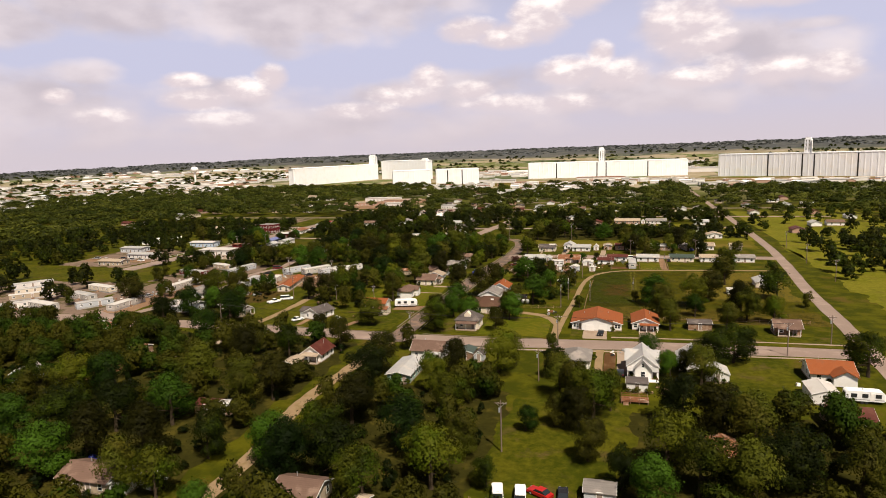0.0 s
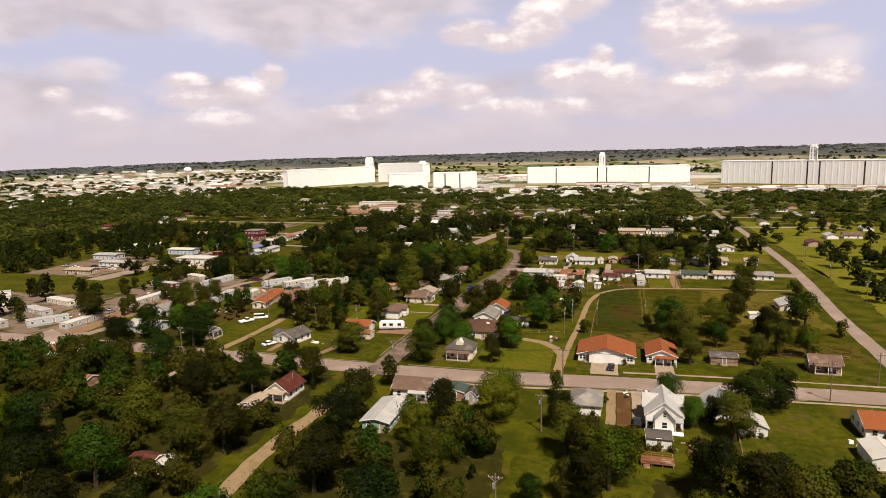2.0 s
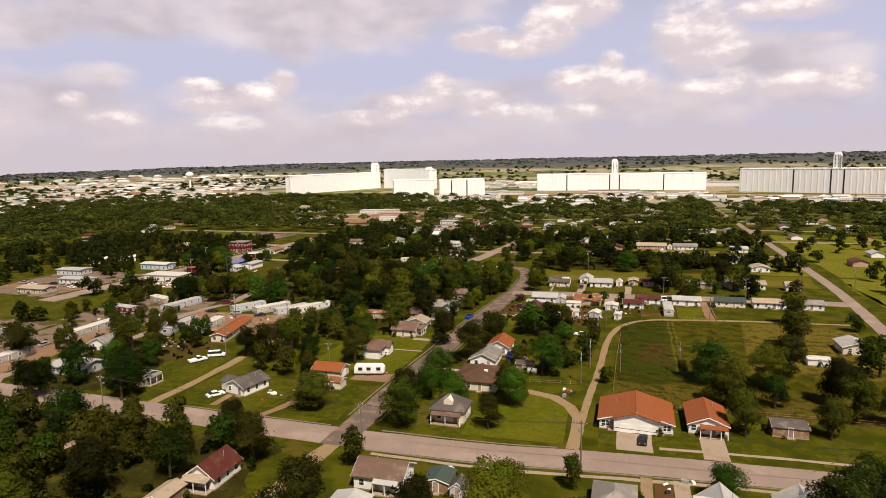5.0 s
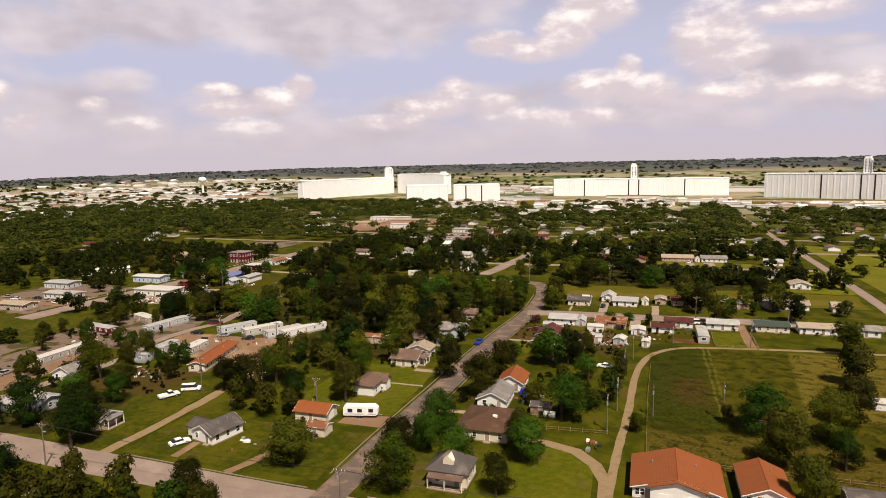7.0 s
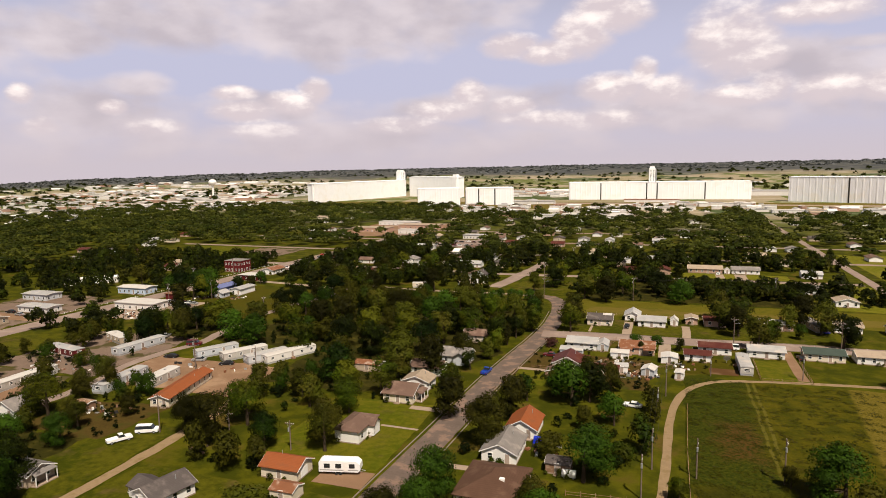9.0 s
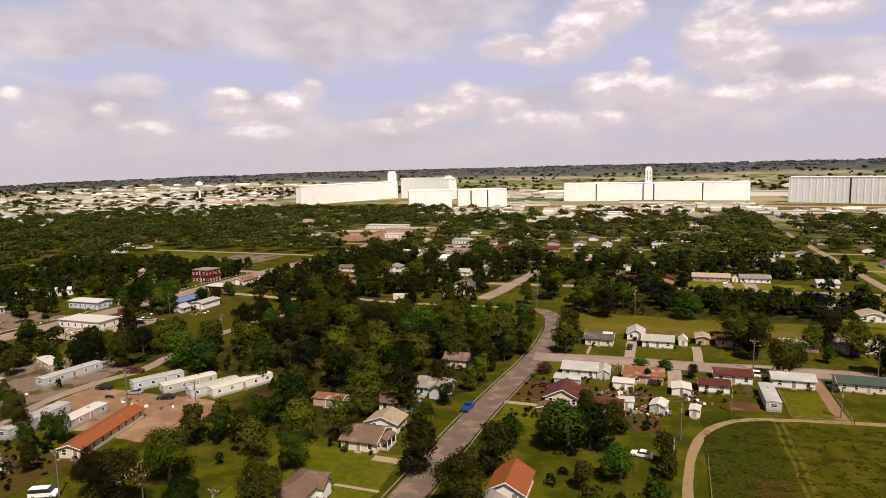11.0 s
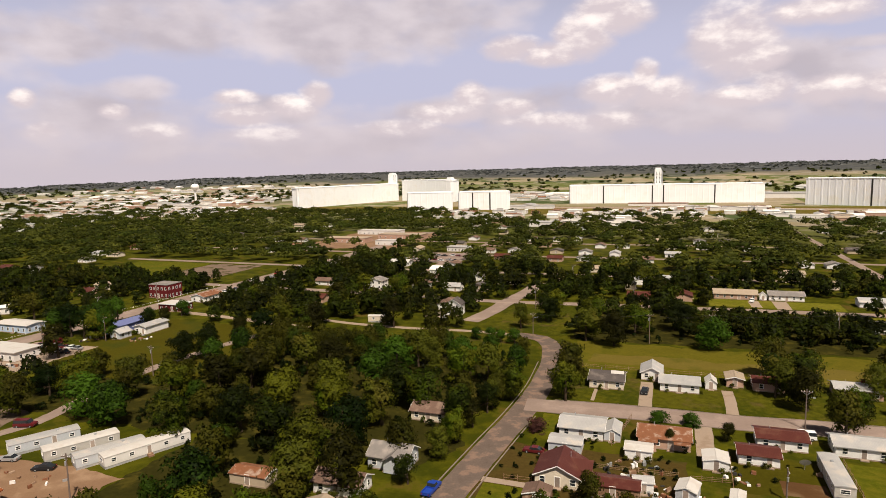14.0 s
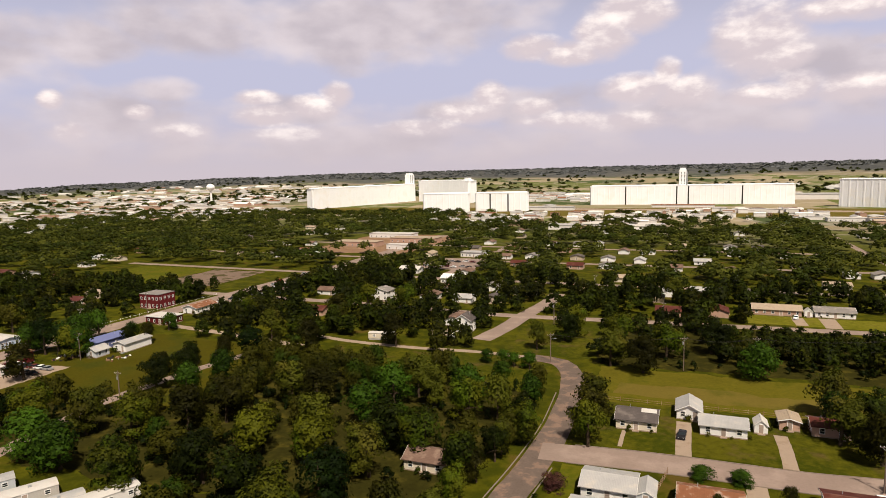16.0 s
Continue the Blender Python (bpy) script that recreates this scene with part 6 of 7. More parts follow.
car(-9.4, 103.6, 5, "carblack", "dark car parked in a yard")
car(-43.2, 178.5, 10, "paint", "white van behind a shed", "van")
car(-25.9, 286.8, 80, "paint", "white car on rough grass")
car(0.0, 167.8, 0, "carblack", "dark car beside the farmhouse")
car(23.4, 344, 5, "carblack", "dark car in a gravel drive")
car(38, 382.6, 15, "carblue", "dark blue car beside a trailer")
car(10.6, 508, 170, "paint", "white car on a pale drive")
car(3.2, 350.0, 92, "paint", "white van at the end of a house", "van")
car(-86, 93.5, 40, "paint", "white car in a cluttered yard")
car(-181, 303, -70, "carmaroon", "maroon van between trees", "van")
for i, (x, y, r, p) in enumerate(((-178, 288, 100, "carblack"), (-166, 287.5, 108, "carsilver"), (-154, 286.6, 112, "carblack"), (-200, 310, 20, "carsilver"), (-205, 232, 5, "carsilver"))):
    car(x, y, r, p, "parked car beside a trailer" if p == "carsilver" else "dark car parked on gravel")
for i in range(14):
    car(-250 + (i % 7) * 3.0, 356.6 + (i // 7) * 5.4, 90 + (i * 37) % 20, ("paint", "carsilver", "carblack", "carmaroon")[i % 4], "old car in a scrap yard", group="scrap cars")
for i in range(8):
    car(-250.5 + i * 0.9, 470 + i * 7.5, -77 + (i * 29) % 12, ("paint", "carblack", "carsilver", "carmaroon")[i % 4], "car parked in a row beside the highway", group="highway cars")
for i in range(14):
    car(-246.5 + (i % 2) * 4.6 - i * 0.1, 476 + i * 5.6, -78 + (i * 23) % 16, ("carsilver", "paint", "carblack", "paint", "carmaroon")[i % 5], "car parked in a lot beside the highway", group="highway cars")
for i in range(7):
    car(-259 + (i % 2) * 5, 505 + i * 13, 2, ("paint", "carsilver", "carred")[i % 3], "car parked beside the highway", group="highway cars")

for i in range(5):
    car(-284 - i * 9.5, 318 + (i * 17) % 7, 80 + (i * 31) % 25, ("paint", "carsilver", "carblack")[i % 3], "car parked between storage sheds", group="yard cars")

for i in range(15):
    car(-202 + (i % 8) * 5.2, 606 + (i // 8) * 22 + (i * 13) % 5, 70 + (i * 41) % 40, ("paint", "carsilver", "carblack", "paint", "carmaroon")[i % 5], "car parked in a town lot", group="lot cars")
house(-155, 553, 14, 11, "low hall with a bright white roof", "white", "far_white", "x", h=3.4, rise=1.6)
house(-178, 660, 20, 10, "flat grey-roofed shop beside a car lot", "block", "r_metal", "x", h=3.6, style="flat")

# ---- poles ----
pole(-64.9, 186.4, 10.5, 0)
pole(-18.4, 188.2, 10.5, 0)
pole(-136.4, 188.2, 10, 0, True)
pole(-22.9, 118.1, 11, 0)
pole(45.4, 191.9, 10, 0)
pole(-20.6, 159.0, 9, 0)
pole(-11.9, 250.6, 8.5, 90)
pole(4.4, 253.2, 9.5, 90)
pole(-32.1, 423.6, 11, 20)
pole(-11.3, 429, 11, 20)
pole(-73.2, 420, 10, 40, True)
pole(-17.7, 297.5, 9.5, 90)
pole(4.7, 356, 10, 0, True)
pole(-19.7, 279.4, 8.5, 90)
pole(-20.5, 252, 9, 90)
pole(-22.2, 239, 9, 90)
pole(-115.6, 238.5, 7, 0)
pole(-98.2, 237.5, 7, 0)
pole(-160, 279, 11, 30)
pole(-136.2, 278, 10, 0)
pole(-134.6, 236.5, 10, 0, True)
pole(-240, 355, 11, 0)
pole(-268, 405, 10, 60)
pole(-117, 428, 9, 0)
pole(-82, 470, 10, 0)
pole(88, 300, 10, 0)
pole(88, 345, 10, 0)
pole(90, 395, 10, 0)
pole(20, 322, 8, 90)
pole(-5, 319, 6.5, 90)
pole(38, 358.5, 10, 0, True)
pole(-268.5, 440, 10, 0)
pole(-231, 374, 10, 30)
pole(-40, 480, 10, 0)
pole(-75, 540, 10, 0)
pole(30, 440, 11, 20)
pole(-180, 345, 10, 0)
pole(60, 205, 9, 0)


# ---- grain elevators ----
def elevator(x, y, rz, count, label, radius=4.6, rows=2, h=38.0, mat="silo", gallery=True, head=(), gaps=()):
    """A row of concrete silos under a roof slab and gallery; the row runs along x before the turn, from its west end."""
    t = thing("grain_elevator", x, y, label, "grain elevator", rz, "grain elevators")
    key = ("silo", radius, h, mat)
    if key not in shared:
        g = Geo().tube((0, 0, -0.5), (0, 0, h), radius, radius, 20)
        shared[key] = mesh_of("silo", g.v, g.f, mat)
    for i in range(count):
        if i in gaps:
            continue
        for r in range(1):
            part("silo", shared[key], mat, t, at=pose(radius + i * radius * 1.96, r * radius * 1.96, 0))
    length = count * radius * 1.96
    depth = (rows - 1) * radius * 1.96
    part("core", Geo().box(radius * 0.3, -radius * (0.935 if mat == "silo_grey" else 0.955), -0.5, length - radius * 0.3, depth + radius * 0.955, h - 0.2), mat, t)
    part("roof_slab", Geo().box(0, -radius - 0.2, h, length, depth + radius + 0.2, h + 0.8), mat, t)
    if gallery:
        part("gallery", Geo().box(2, depth / 2 - 2.5, h + 0.8, length - 2, depth / 2 + 2.5, h + 1.9), mat, t)
    for g in gaps:
        u = radius + g * radius * 1.96
        part("seam", Geo().box(u - radius * 0.22, -radius * 1.0, 0, u + radius * 0.22, -radius * 0.9, h - 1), "dark", t)
    for u, w, top in head:
        hh = part("headhouse", Geo().box(u - w / 2, -1.5, 0, u + w / 2, depth + 1.5, top - 3).box(u - w * 0.38, 0, top - 3, u + w * 0.38, depth, top), mat, t)
        for k in range(9):
            for q in (-1, 1):
                part("window", Geo().box(u + q * w * 0.22 - 0.7, -1.6, h + 3 + k * 2.2, u + q * w * 0.22 + 0.7, -1.5, h + 4.2 + k * 2.2), "dark", hh) if h + 5 + k * 2.2 < top - 3 else None
        part("leg", Geo().tube((u + w * 0.5 + 1, -2, 0), (u + w * 0.5 + 1, -2, top - 6), 0.9, 0.9, 8), "steel", t)
        part("mast", Geo().tube((u, depth / 2, top), (u, depth / 2, top + 5), 0.12, 0.08, 5), "steel", t)
    return t


elevator(-657, 1186, 76, 33, "long row of whitewashed grain silos", h=36, head=((288, 16, 60),))
elevator(-566, 1462, -20, 16, "white silo block beside the long row", h=43)
elevator(-446, 1398, -20, 2, "conveyor tower at the end of the silos", h=42, head=((9, 13, 49),))
elevator(-415, 1122, 15, 8, "low white silo block in front", h=28, rows=2)
elevator(-337, 1144, 15, 9, "white silo block with a conveyor tower", h=28, gaps=(2, 5))
elevator(-190, 1330, 4, 35, "long white grain elevator with a tall headhouse", h=31, head=((149, 11, 60),), gaps=(6, 15, 17, 26))
elevator(172, 1284, -25.5, 30, "long bare concrete grain elevator with a tower", h=39, mat="silo_grey", head=((146, 10, 66),), gaps=(9, 15, 17, 24))
t = house(-40, 1255, 90, 9, "long low red-roofed loading shed", "block", "r_rust", "x", h=4, rise=1.0, windows="", name="loading_shed", category="shed", vent=False)
# Water tower: ball on a flared stem.
t = thing("water_tower", -980, 1300, "white water tower with a round tank on a slim stem", "water tower")
g = Geo()
for (r0, z0), (r1, z1) in zip([(5.2, -0.5), (3.0, 4), (2.1, 9), (1.9, 24), (2.6, 27)], [(3.0, 4), (2.1, 9), (1.9, 24), (2.6, 27), (5.0, 29.5)]):
    g.tube((0, 0, z0), (0, 0, z1), r0, r1, 18, False)
part("stem", g, "trim", t)
g = Geo()
prof = [(8.0 * math.cos(a) + 0.01, 34 + 6.0 * math.sin(a)) for a in (radians(-70 + 16 * i) for i in range(11))]
for (r0, z0), (r1, z1) in zip(prof, prof[1:]):
    g.tube((0, 0, z0), (0, 0, z1), r0, r1, 24, False)
part("tank", g, "trim", t)
t.scale = (1.1, 1.1, 1.15)
part("finial", Geo().tube((0, 0, 39.9), (0, 0, 42), 0.3, 0.2, 6), "steel", t)

# ---- distant town ----
far_rng = random.Random(11)
protos = []
for w, d, wl, rf, h, rise, lab in ((26, 14, "block", "r_white", 4.5, 1.0, "distant white warehouse with a pale roof"), (18, 10, "white", "r_white", 4.0, 1.4, "distant low white building with a gable"),
                                   (34, 16, "block", "r_metal", 5.0, 1.2, "distant pale metal-roofed warehouse"), (14, 10, "paleb", "r_tan", 3.6, 1.8, "distant tan building with gabled roof")):
    protos.append(house(-900 - len(protos) * 60, 1230 + 20 * len(protos), w, d, lab, wl, rf, "x", h=h, rise=rise, windows="", name="warehouse", category="warehouse", group="distant buildings", vent=False, detail=False))


def scatter_far(count, x0, y0, x1, y1, turn=0):
    for i in range(count):
        x, y = far_rng.uniform(x0, x1), far_rng.uniform(y0, y1)
        if blocked(x, y, 8):
            continue
        copy_thing(far_rng.choice(protos), pose(x, y, 0, 0, 0, turn + far_rng.choice((0, 90, 0))))
        clear(x - 9, y - 9, x + 9, y + 9)


scatter_far(70, -1600, 1000, -900, 1900)
scatter_far(30, -900, 850, -660, 1150)
scatter_far(34, -420, 1440, 60, 1900)
scatter_far(14, -300, 1180, -200, 1260)
scatter_far(16, 140, 960, 420, 1080)
scatter_far(18, -300, 860, -60, 1040)
for x, y, w, d, lab, wl in ((-300, 705, 40, 16, "pink block store with a flat pale roof", "paleb"), (-262, 742, 44, 18, "long pink shopping block", "paleb"), (-300, 775, 46, 14, "pale shopping block with flat roof", "block"),
                        (132, 1012, 46, 15, "long white flat-roofed shop", "block"), (-255, 690, 18, 9, "white canopy building with flat roof", "block")):
    house(x, y, w, d, lab, wl, "r_white" if wl == "block" else "r_tan", "x", h=4.2, style="flat", windows="s", gap=5, name="store", category="store", over=0.3)
house(120, 1500, 330, 40, "very long low pale plant building", "block", "r_metal", "x", h=9, rise=2, windows="", name="plant_building", category="plant", vent=False)
house(-120, 1520, 120, 40, "long low pale plant building", "block", "r_metal", "x", h=9, rise=2, windows="", name="plant_building", category="plant", vent=False)



def distant_town(name, zones, seed, label):
    """A far town as one mesh: many low gabled and flat buildings in plain colours."""
    rng = random.Random(seed)
    mats = ("far_white", "block", "paleb", "r_white", "r_metal", "r_tan", "r_rust")
    v, f, which = [], [], []
    for count, x0, y0, x1, y1, small, large in zones:
        for _ in range(count):
            x, y = rng.uniform(x0, x1), rng.uniform(y0, y1)
            a, b = rng.uniform(small, large) / 2, rng.uniform(small * 0.5, large * 0.5) / 2
            if blocked(x, y, 3):
                continue
            h = rng.uniform(3.2, 5.5)
            rise = 0.25 if rng.random() < 0.4 else b * rng.uniform(0.2, 0.45)
            c, sn = (1, 0) if rng.random() < 0.65 else (0, 1)
            k = len(v)
            z = ground_z(x, y)
            for px, py, pz in ((-a, -b, -1), (a, -b, -1), (a, b, -1), (-a, b, -1), (-a, -b, h), (a, -b, h), (a, b, h), (-a, b, h), (-a - 0.4, -b - 0.4, h), (a + 0.4, -b - 0.4, h),
                               (a + 0.4, b + 0.4, h), (-a - 0.4, b + 0.4, h), (-a - 0.4, 0, h + rise), (a + 0.4, 0, h + rise)):
                v.append((x + px * c - py * sn, y + px * sn + py * c, z + pz))
            wall, roof = rng.choice((0, 0, 1, 1, 2)), rng.choice((0, 0, 0, 3, 3, 4, 4, 5, 6))
            for face, m in (((0, 1, 5, 4), wall), ((1, 2, 6, 5), wall), ((2, 3, 7, 6), wall), ((3, 0, 4, 7), wall), ((8, 9, 13, 12), roof), ((10, 11, 12, 13), roof), ((9, 10, 13), wall), ((11, 8, 12), wall)):
                f.append(tuple(k + i for i in face))
                which.append(m)
    me = mesh_of(name, v, f, "far_white")
    for m in mats[1:]:
        me.materials.append(M[m])
    me.polygons.foreach_set("material_index", which)
    return tagged(new(name, me), label, "town", "", "stuff")


distant_town("far_town", [(330, -1750, 980, -860, 1750, 12, 40), (160, -1300, 640, -760, 1000, 9, 24), (120, -860, 1000, -680, 1160, 8, 26), (90, -2300, 1750, -700, 2500, 20, 70)], 71, "far town of pale low buildings on the plain")
distant_town("yard_sheds", [(110, -330, 930, -60, 1105, 6, 20), (60, -60, 1020, 120, 1180, 6, 18), (130, -430, 1420, 60, 1780, 10, 50), (40, 90, 960, 460, 1100, 8, 26), (40, 60, 1600, 900, 2300, 20, 70), (26, -330, 640, -230, 800, 6, 16)], 72,
             "pale sheds and stores round the grain elevators")

# Houses among the trees beyond the side street.
homes = []
for w, d, wl, rf, rg, lab in ((11, 7.5, "white", "r_brown", "x", "white house with a brown roof among trees"), (9, 8, "white", "r_grey", "y", "white house with a grey roof among trees"),
                              (12, 7.5, "cream", "r_tan", "x", "cream house with a tan roof among trees"), (10, 7, "white", "r_metal", "x", "white house with a metal roof among trees"),
                              (9, 7.5, "tan", "r_dark", "y", "tan house with a dark roof among trees"), (10, 8, "paleb", "r_red", "x", "brick house with a dark red roof among trees")):
    homes.append(house(-150 + len(homes) * 21 + (20 if len(homes) > 2 else 0), 530 + (len(homes) % 2) * 6, w, d, lab, wl, rf, rg, windows="s", gap=4.6, group="houses among trees", detail=False, vent=False))
for yy in (462, 505, 548, 582, 622, 656, 700, 738, 790, 840):
    for k in range(34):
        x = -460 + k * 19 + far_rng.uniform(-5, 5)
        y = yy + far_rng.uniform(-4, 4)
        if far_rng.random() > (0.5 if x > -130 else 0.28) or blocked(x, y, 6.5):
            continue
        copy_thing(far_rng.choice(homes), pose(x, y, 0, 0, 0, far_rng.choice((0, 90))))
        clear(x - 6.5, y - 7.5, x + 6.5, y + 5)

# ---- scrap, fences and small things ----
def scrap_pile(x, y, rx, ry, n, seed, label, mats=("r_rust", "plank", "steel", "trim", "dark")):
    rng = random.Random(seed)
    n = int(n * 0.7)
    t = thing("scrap_pile", x, y, label, "scrap")
    for i in range(n):
        a, b, c = rng.uniform(0.3, 1.5), rng.uniform(0.2, 0.9), rng.uniform(0.15, 0.8)
        part(rng.choice(("board", "crate", "panel", "drum")), Geo().box(-a / 2, -b / 2, 0, a / 2, b / 2, c, 0.03), rng.choice(mats), t,
             at=pose(rng.uniform(-rx, rx), rng.uniform(-ry, ry), 0.03, rng.uniform(-8, 8), rng.uniform(-8, 8), rng.uniform(0, 180)))
    return t


scrap_pile(-26, 313.5, 7, 4.5, 60, 1, "scattered scrap boards and drums in a back yard")
scrap_pile(-36, 318, 5, 2, 24, 2, "heap of boards beside a shed")
scrap_pile(-244, 335.5, 11, 5.5, 90, 3, "rows of scrap metal and wrecks", ("trim", "steel", "r_rust", "dark", "carsilver"))
scrap_pile(-90, 92, 7, 3.5, 40, 4, "household junk around a low house")
scrap_pile(-160, 243, 7, 4, 34, 5, "building rubble on red earth")
scrap_pile(-42, 252, 5, 5, 26, 6, "stacked boards behind a white house")
scrap_pile(-195, 190, 10, 4, 30, 7, "rusty scrap beside the street", ("r_rust", "plank", "trim"))
scrap_pile(-24.5, 229.5, 2, 2.5, 12, 8, "junk around a pole in a dirt yard")
scrap_pile(-118, 232, 4, 2, 14, 9, "cut brush and timber on a lawn", ("plank", "bark"))
scrap_pile(-33, 324, 6, 2.5, 26, 11, "boards, bins and scrap between sheds")
scrap_pile(-12, 326, 3, 4, 18, 12, "bins and boards beside a fence")
scrap_pile(-44, 307, 4, 3, 18, 13, "old furniture and boards behind a house")
scrap_pile(-212, 228, 9, 12, 40, 14, "bins, steps and clutter between mobile homes")
scrap_pile(-205, 272, 12, 6, 34, 15, "clutter between mobile homes")
scrap_pile(-158, 282, 14, 3, 26, 16, "pallets and crates on a gravel yard")
scrap_pile(-238, 373, 4, 4, 26, 17, "crates behind the shops")
scrap_pile(-220, 380, 3, 5, 24, 18, "crates and barrels beside the shops")
scrap_pile(-100, 210, 3, 5, 10, 19, "garden odds and ends on a lawn")
scrap_pile(0, 186, 3, 3, 10, 20, "boards beside a drive")
scrap_pile(8, 158, 3, 3, 14, 21, "garden lumber behind the farmhouse")
scrap_pile(44, 168, 2, 4, 10, 22, "white chairs and boards on the lawn", ("trim", "steel"))
t = thing("tarp_heap", -102.9, 96.4, "bright blue tarpaulin over a heap", "tarpaulin")
g = Geo()
for k in range(6):
    g.tube((0, 0, k * 0.28), (0.1, 0, (k + 1) * 0.28), 1.9 * math.cos(k / 6.5 * 1.5), 1.9 * math.cos((k + 1) / 6.5 * 1.5), 11, k == 5)
part("cover", g, "tarp", t)
t = thing("tarp_heap", -45.6, 257.4, "blue plastic cover beside a house", "tarpaulin")
part("cover", Geo().box(-0.9, -0.8, 0, 0.9, 0.8, 1.6, 0.2), "tarp", t)
t = thing("water_tank", -36.4, 243.4, "white lying water tank", "tank")
part("tank", Geo().tube((-1.4, 0, 0.9), (1.4, 0, 0.9), 0.8, 0.8, 14), "trim", t)
part("cradle", Geo().box(-1.1, -0.6, 0, -0.8, 0.6, 0.5).box(0.8, -0.6, 0, 1.1, 0.6, 0.5), "steel", t)
t = thing("satellite_dish", 0.6, 333.5, "white satellite dish on a post in a yard", "satellite dish")
part("post", Geo().tube((0, 0, 0), (0, 0, 1.6), 0.06, 0.06, 6), "steel", t)
part("dish", Geo().tube((0, -0.2, 1.7), (0, 0.1, 1.9), 1.1, 0.3, 16), "trim", t)


def fence(points, label, h=1.2, mat="plank", gap=2.4, rails=2):
    t = thing("fence", points[0][0], points[0][1], label, "fence")
    ox, oy = points[0]
    for (ax, ay), (bx, by) in zip(points, points[1:]):
        n = max(1, int(math.hypot(bx - ax, by - ay) / gap))
        for i in range(n + 1):
            x, y = ax + (bx - ax) * i / n - ox, ay + (by - ay) * i / n - oy
            part("post", Geo().box(x - 0.05, y - 0.05, -0.2, x + 0.05, y + 0.05, h), mat, t)
        for r in range(rails):
            z = h * (r + 0.6) / (rails + 0.2)
            part("rail", Geo().tube((ax - ox, ay - oy, z), (bx - ox, by - oy, z), 0.035, 0.035, 4), mat, t)
    return t


fence([(8.6, 319.2), (8.8, 339)], "weathered post and rail fence beside a lawn")
fence([(9, 318.2), (22, 318.6), (22.2, 340)], "weathered rail fence round a bright lawn")
fence([(-14, 319), (-13.5, 333)], "old wire fence with wooden posts")
fence([(-13.4, 226), (-13.2, 262), (-12.4, 290)], "wooden post fence along a meadow", gap=4)
fence([(-36, 236), (-22, 237)], "low wooden garden fence on grass")
fence([(-25, 98.5), (2, 100)], "line of wooden fence posts", gap=2.8)
fence([(-1, 226), (60, 227)], "wire fence with wooden posts", gap=5)
fence([(-55, 391), (40, 392)], "back garden wooden fence line", gap=3.5)
fence([(20, 156), (22, 185)], "low rail fence beside a lawn")

fence([(-276.5, 318), (-273.2, 362), (-270.2, 400), (-268.6, 446), (-267.4, 486)], "white rail along the highway edge", 0.9, "trim", 5.0, 1)
fence([(-251.5, 540), (-250, 600)], "white rail beside the highway lots", 0.9, "trim", 5.0, 1)
fence([(-57.6, 311.8), (-52, 312.2)], "short wooden yard fence")
fence([(-38, 334), (-34.6, 351)], "weathered board fence between houses", 1.5, "plank", 1.4, 3)
fence([(-21.6, 322), (-13.8, 323)], "low board fence behind the yards", 1.2, "plank", 1.6, 3)
fence([(-41, 322), (-24, 322.6)], "broken board fence across the back yards", 1.2, "plank", 1.5, 3)


def wires(x0, y0, z0, x1, y1, z1):
    """Three sagging wires between two crossarms."""
    t = thing("power_line", x0, y0, "thin sagging overhead wires", "power line", kind="stuff")
    for k in (-1.0, 0.0, 1.0):
        g = Geo()
        for i in range(8):
            s, e = i / 8, (i + 1) / 8
            p = [((x1 - x0) * u + k, (y1 - y0) * u, z0 + (z1 - z0) * u - 4 * 1.2 * u * (1 - u)) for u in (s, e)]
            g.tube(p[0], p[1], 0.02, 0.02, 3, False)
        part("wire", g, "dark", t)


wires(-64.9, 186.4, 10, -18.4, 188.2, 10)
wires(-136.4, 188.2, 9.5, -64.9, 186.4, 10)
wires(-18.4, 188.2, 10, 45.4, 191.9, 9.5)
wires(-22.2, 239, 8.5, -20.5, 252, 8.5)
wires(-20.5, 252, 8.5, -19.7, 279.4, 8)
wires(-19.7, 279.4, 8, -17.7, 297.5, 9)
wires(-73.2, 420, 9.5, -32.1, 423.6, 10.5)
wires(-32.1, 423.6, 10.5, -11.3, 429, 10.5)
wires(-11.3, 429, 10.5, 30, 440, 10.5)


# ---- trees that stand out one by one ----
tree(-67.1, 82.3, 9.0, 8.5)
tree(-61.4, 100.0, 13.0, 13.2)
tree(-58.5, 108.3, 13.0, 12.4)
tree(-49.8, 100.0, 13.0, 13.8)
tree(-42.6, 93.7, 12.4, 11.8)
tree(-43.8, 114.0, 13.0, 13.6)
tree(-32.7, 101.4, 13.0, 14.0)
tree(-30.0, 115.3, 9.9, 9.4)
tree(-23.1, 104.0, 6.6, 6.3)
tree(-57.9, 123.5, 13.0, 13.6)
tree(-63.1, 146.0, 13.0, 14.0)
tree(-38.3, 133.0, 11.4, 10.9)
tree(-46.9, 147.8, 11.0, 10.5)
tree(-32.3, 163.5, 13.0, 14.0)
tree(-96.0, 163.8, 11.4, 10.8)
tree(-14.1, 147.7, 12.2, 11.6)
tree(-5.7, 137.1, 13.0, 13.7, "green")
tree(-9.5, 143.5, 12, 11, "olive")
tree(-8.5, 131.5, 10.5, 10.5, "olive")
tree(-2.2, 143, 11, 10, "green")
tree(-5.9, 117.8, 9.8, 9.4)
tree(19.6, 163.5, 11, 12)
tree(24.5, 178, 12, 13, "green")
tree(30, 183, 12, 13)
tree(13.0, 137.4, 13.0, 12.4)
tree(20.2, 132.6, 13.0, 14.0)
tree(25.6, 128.1, 13.0, 14.0)
tree(8.3, 116.9, 13.0, 13.1)
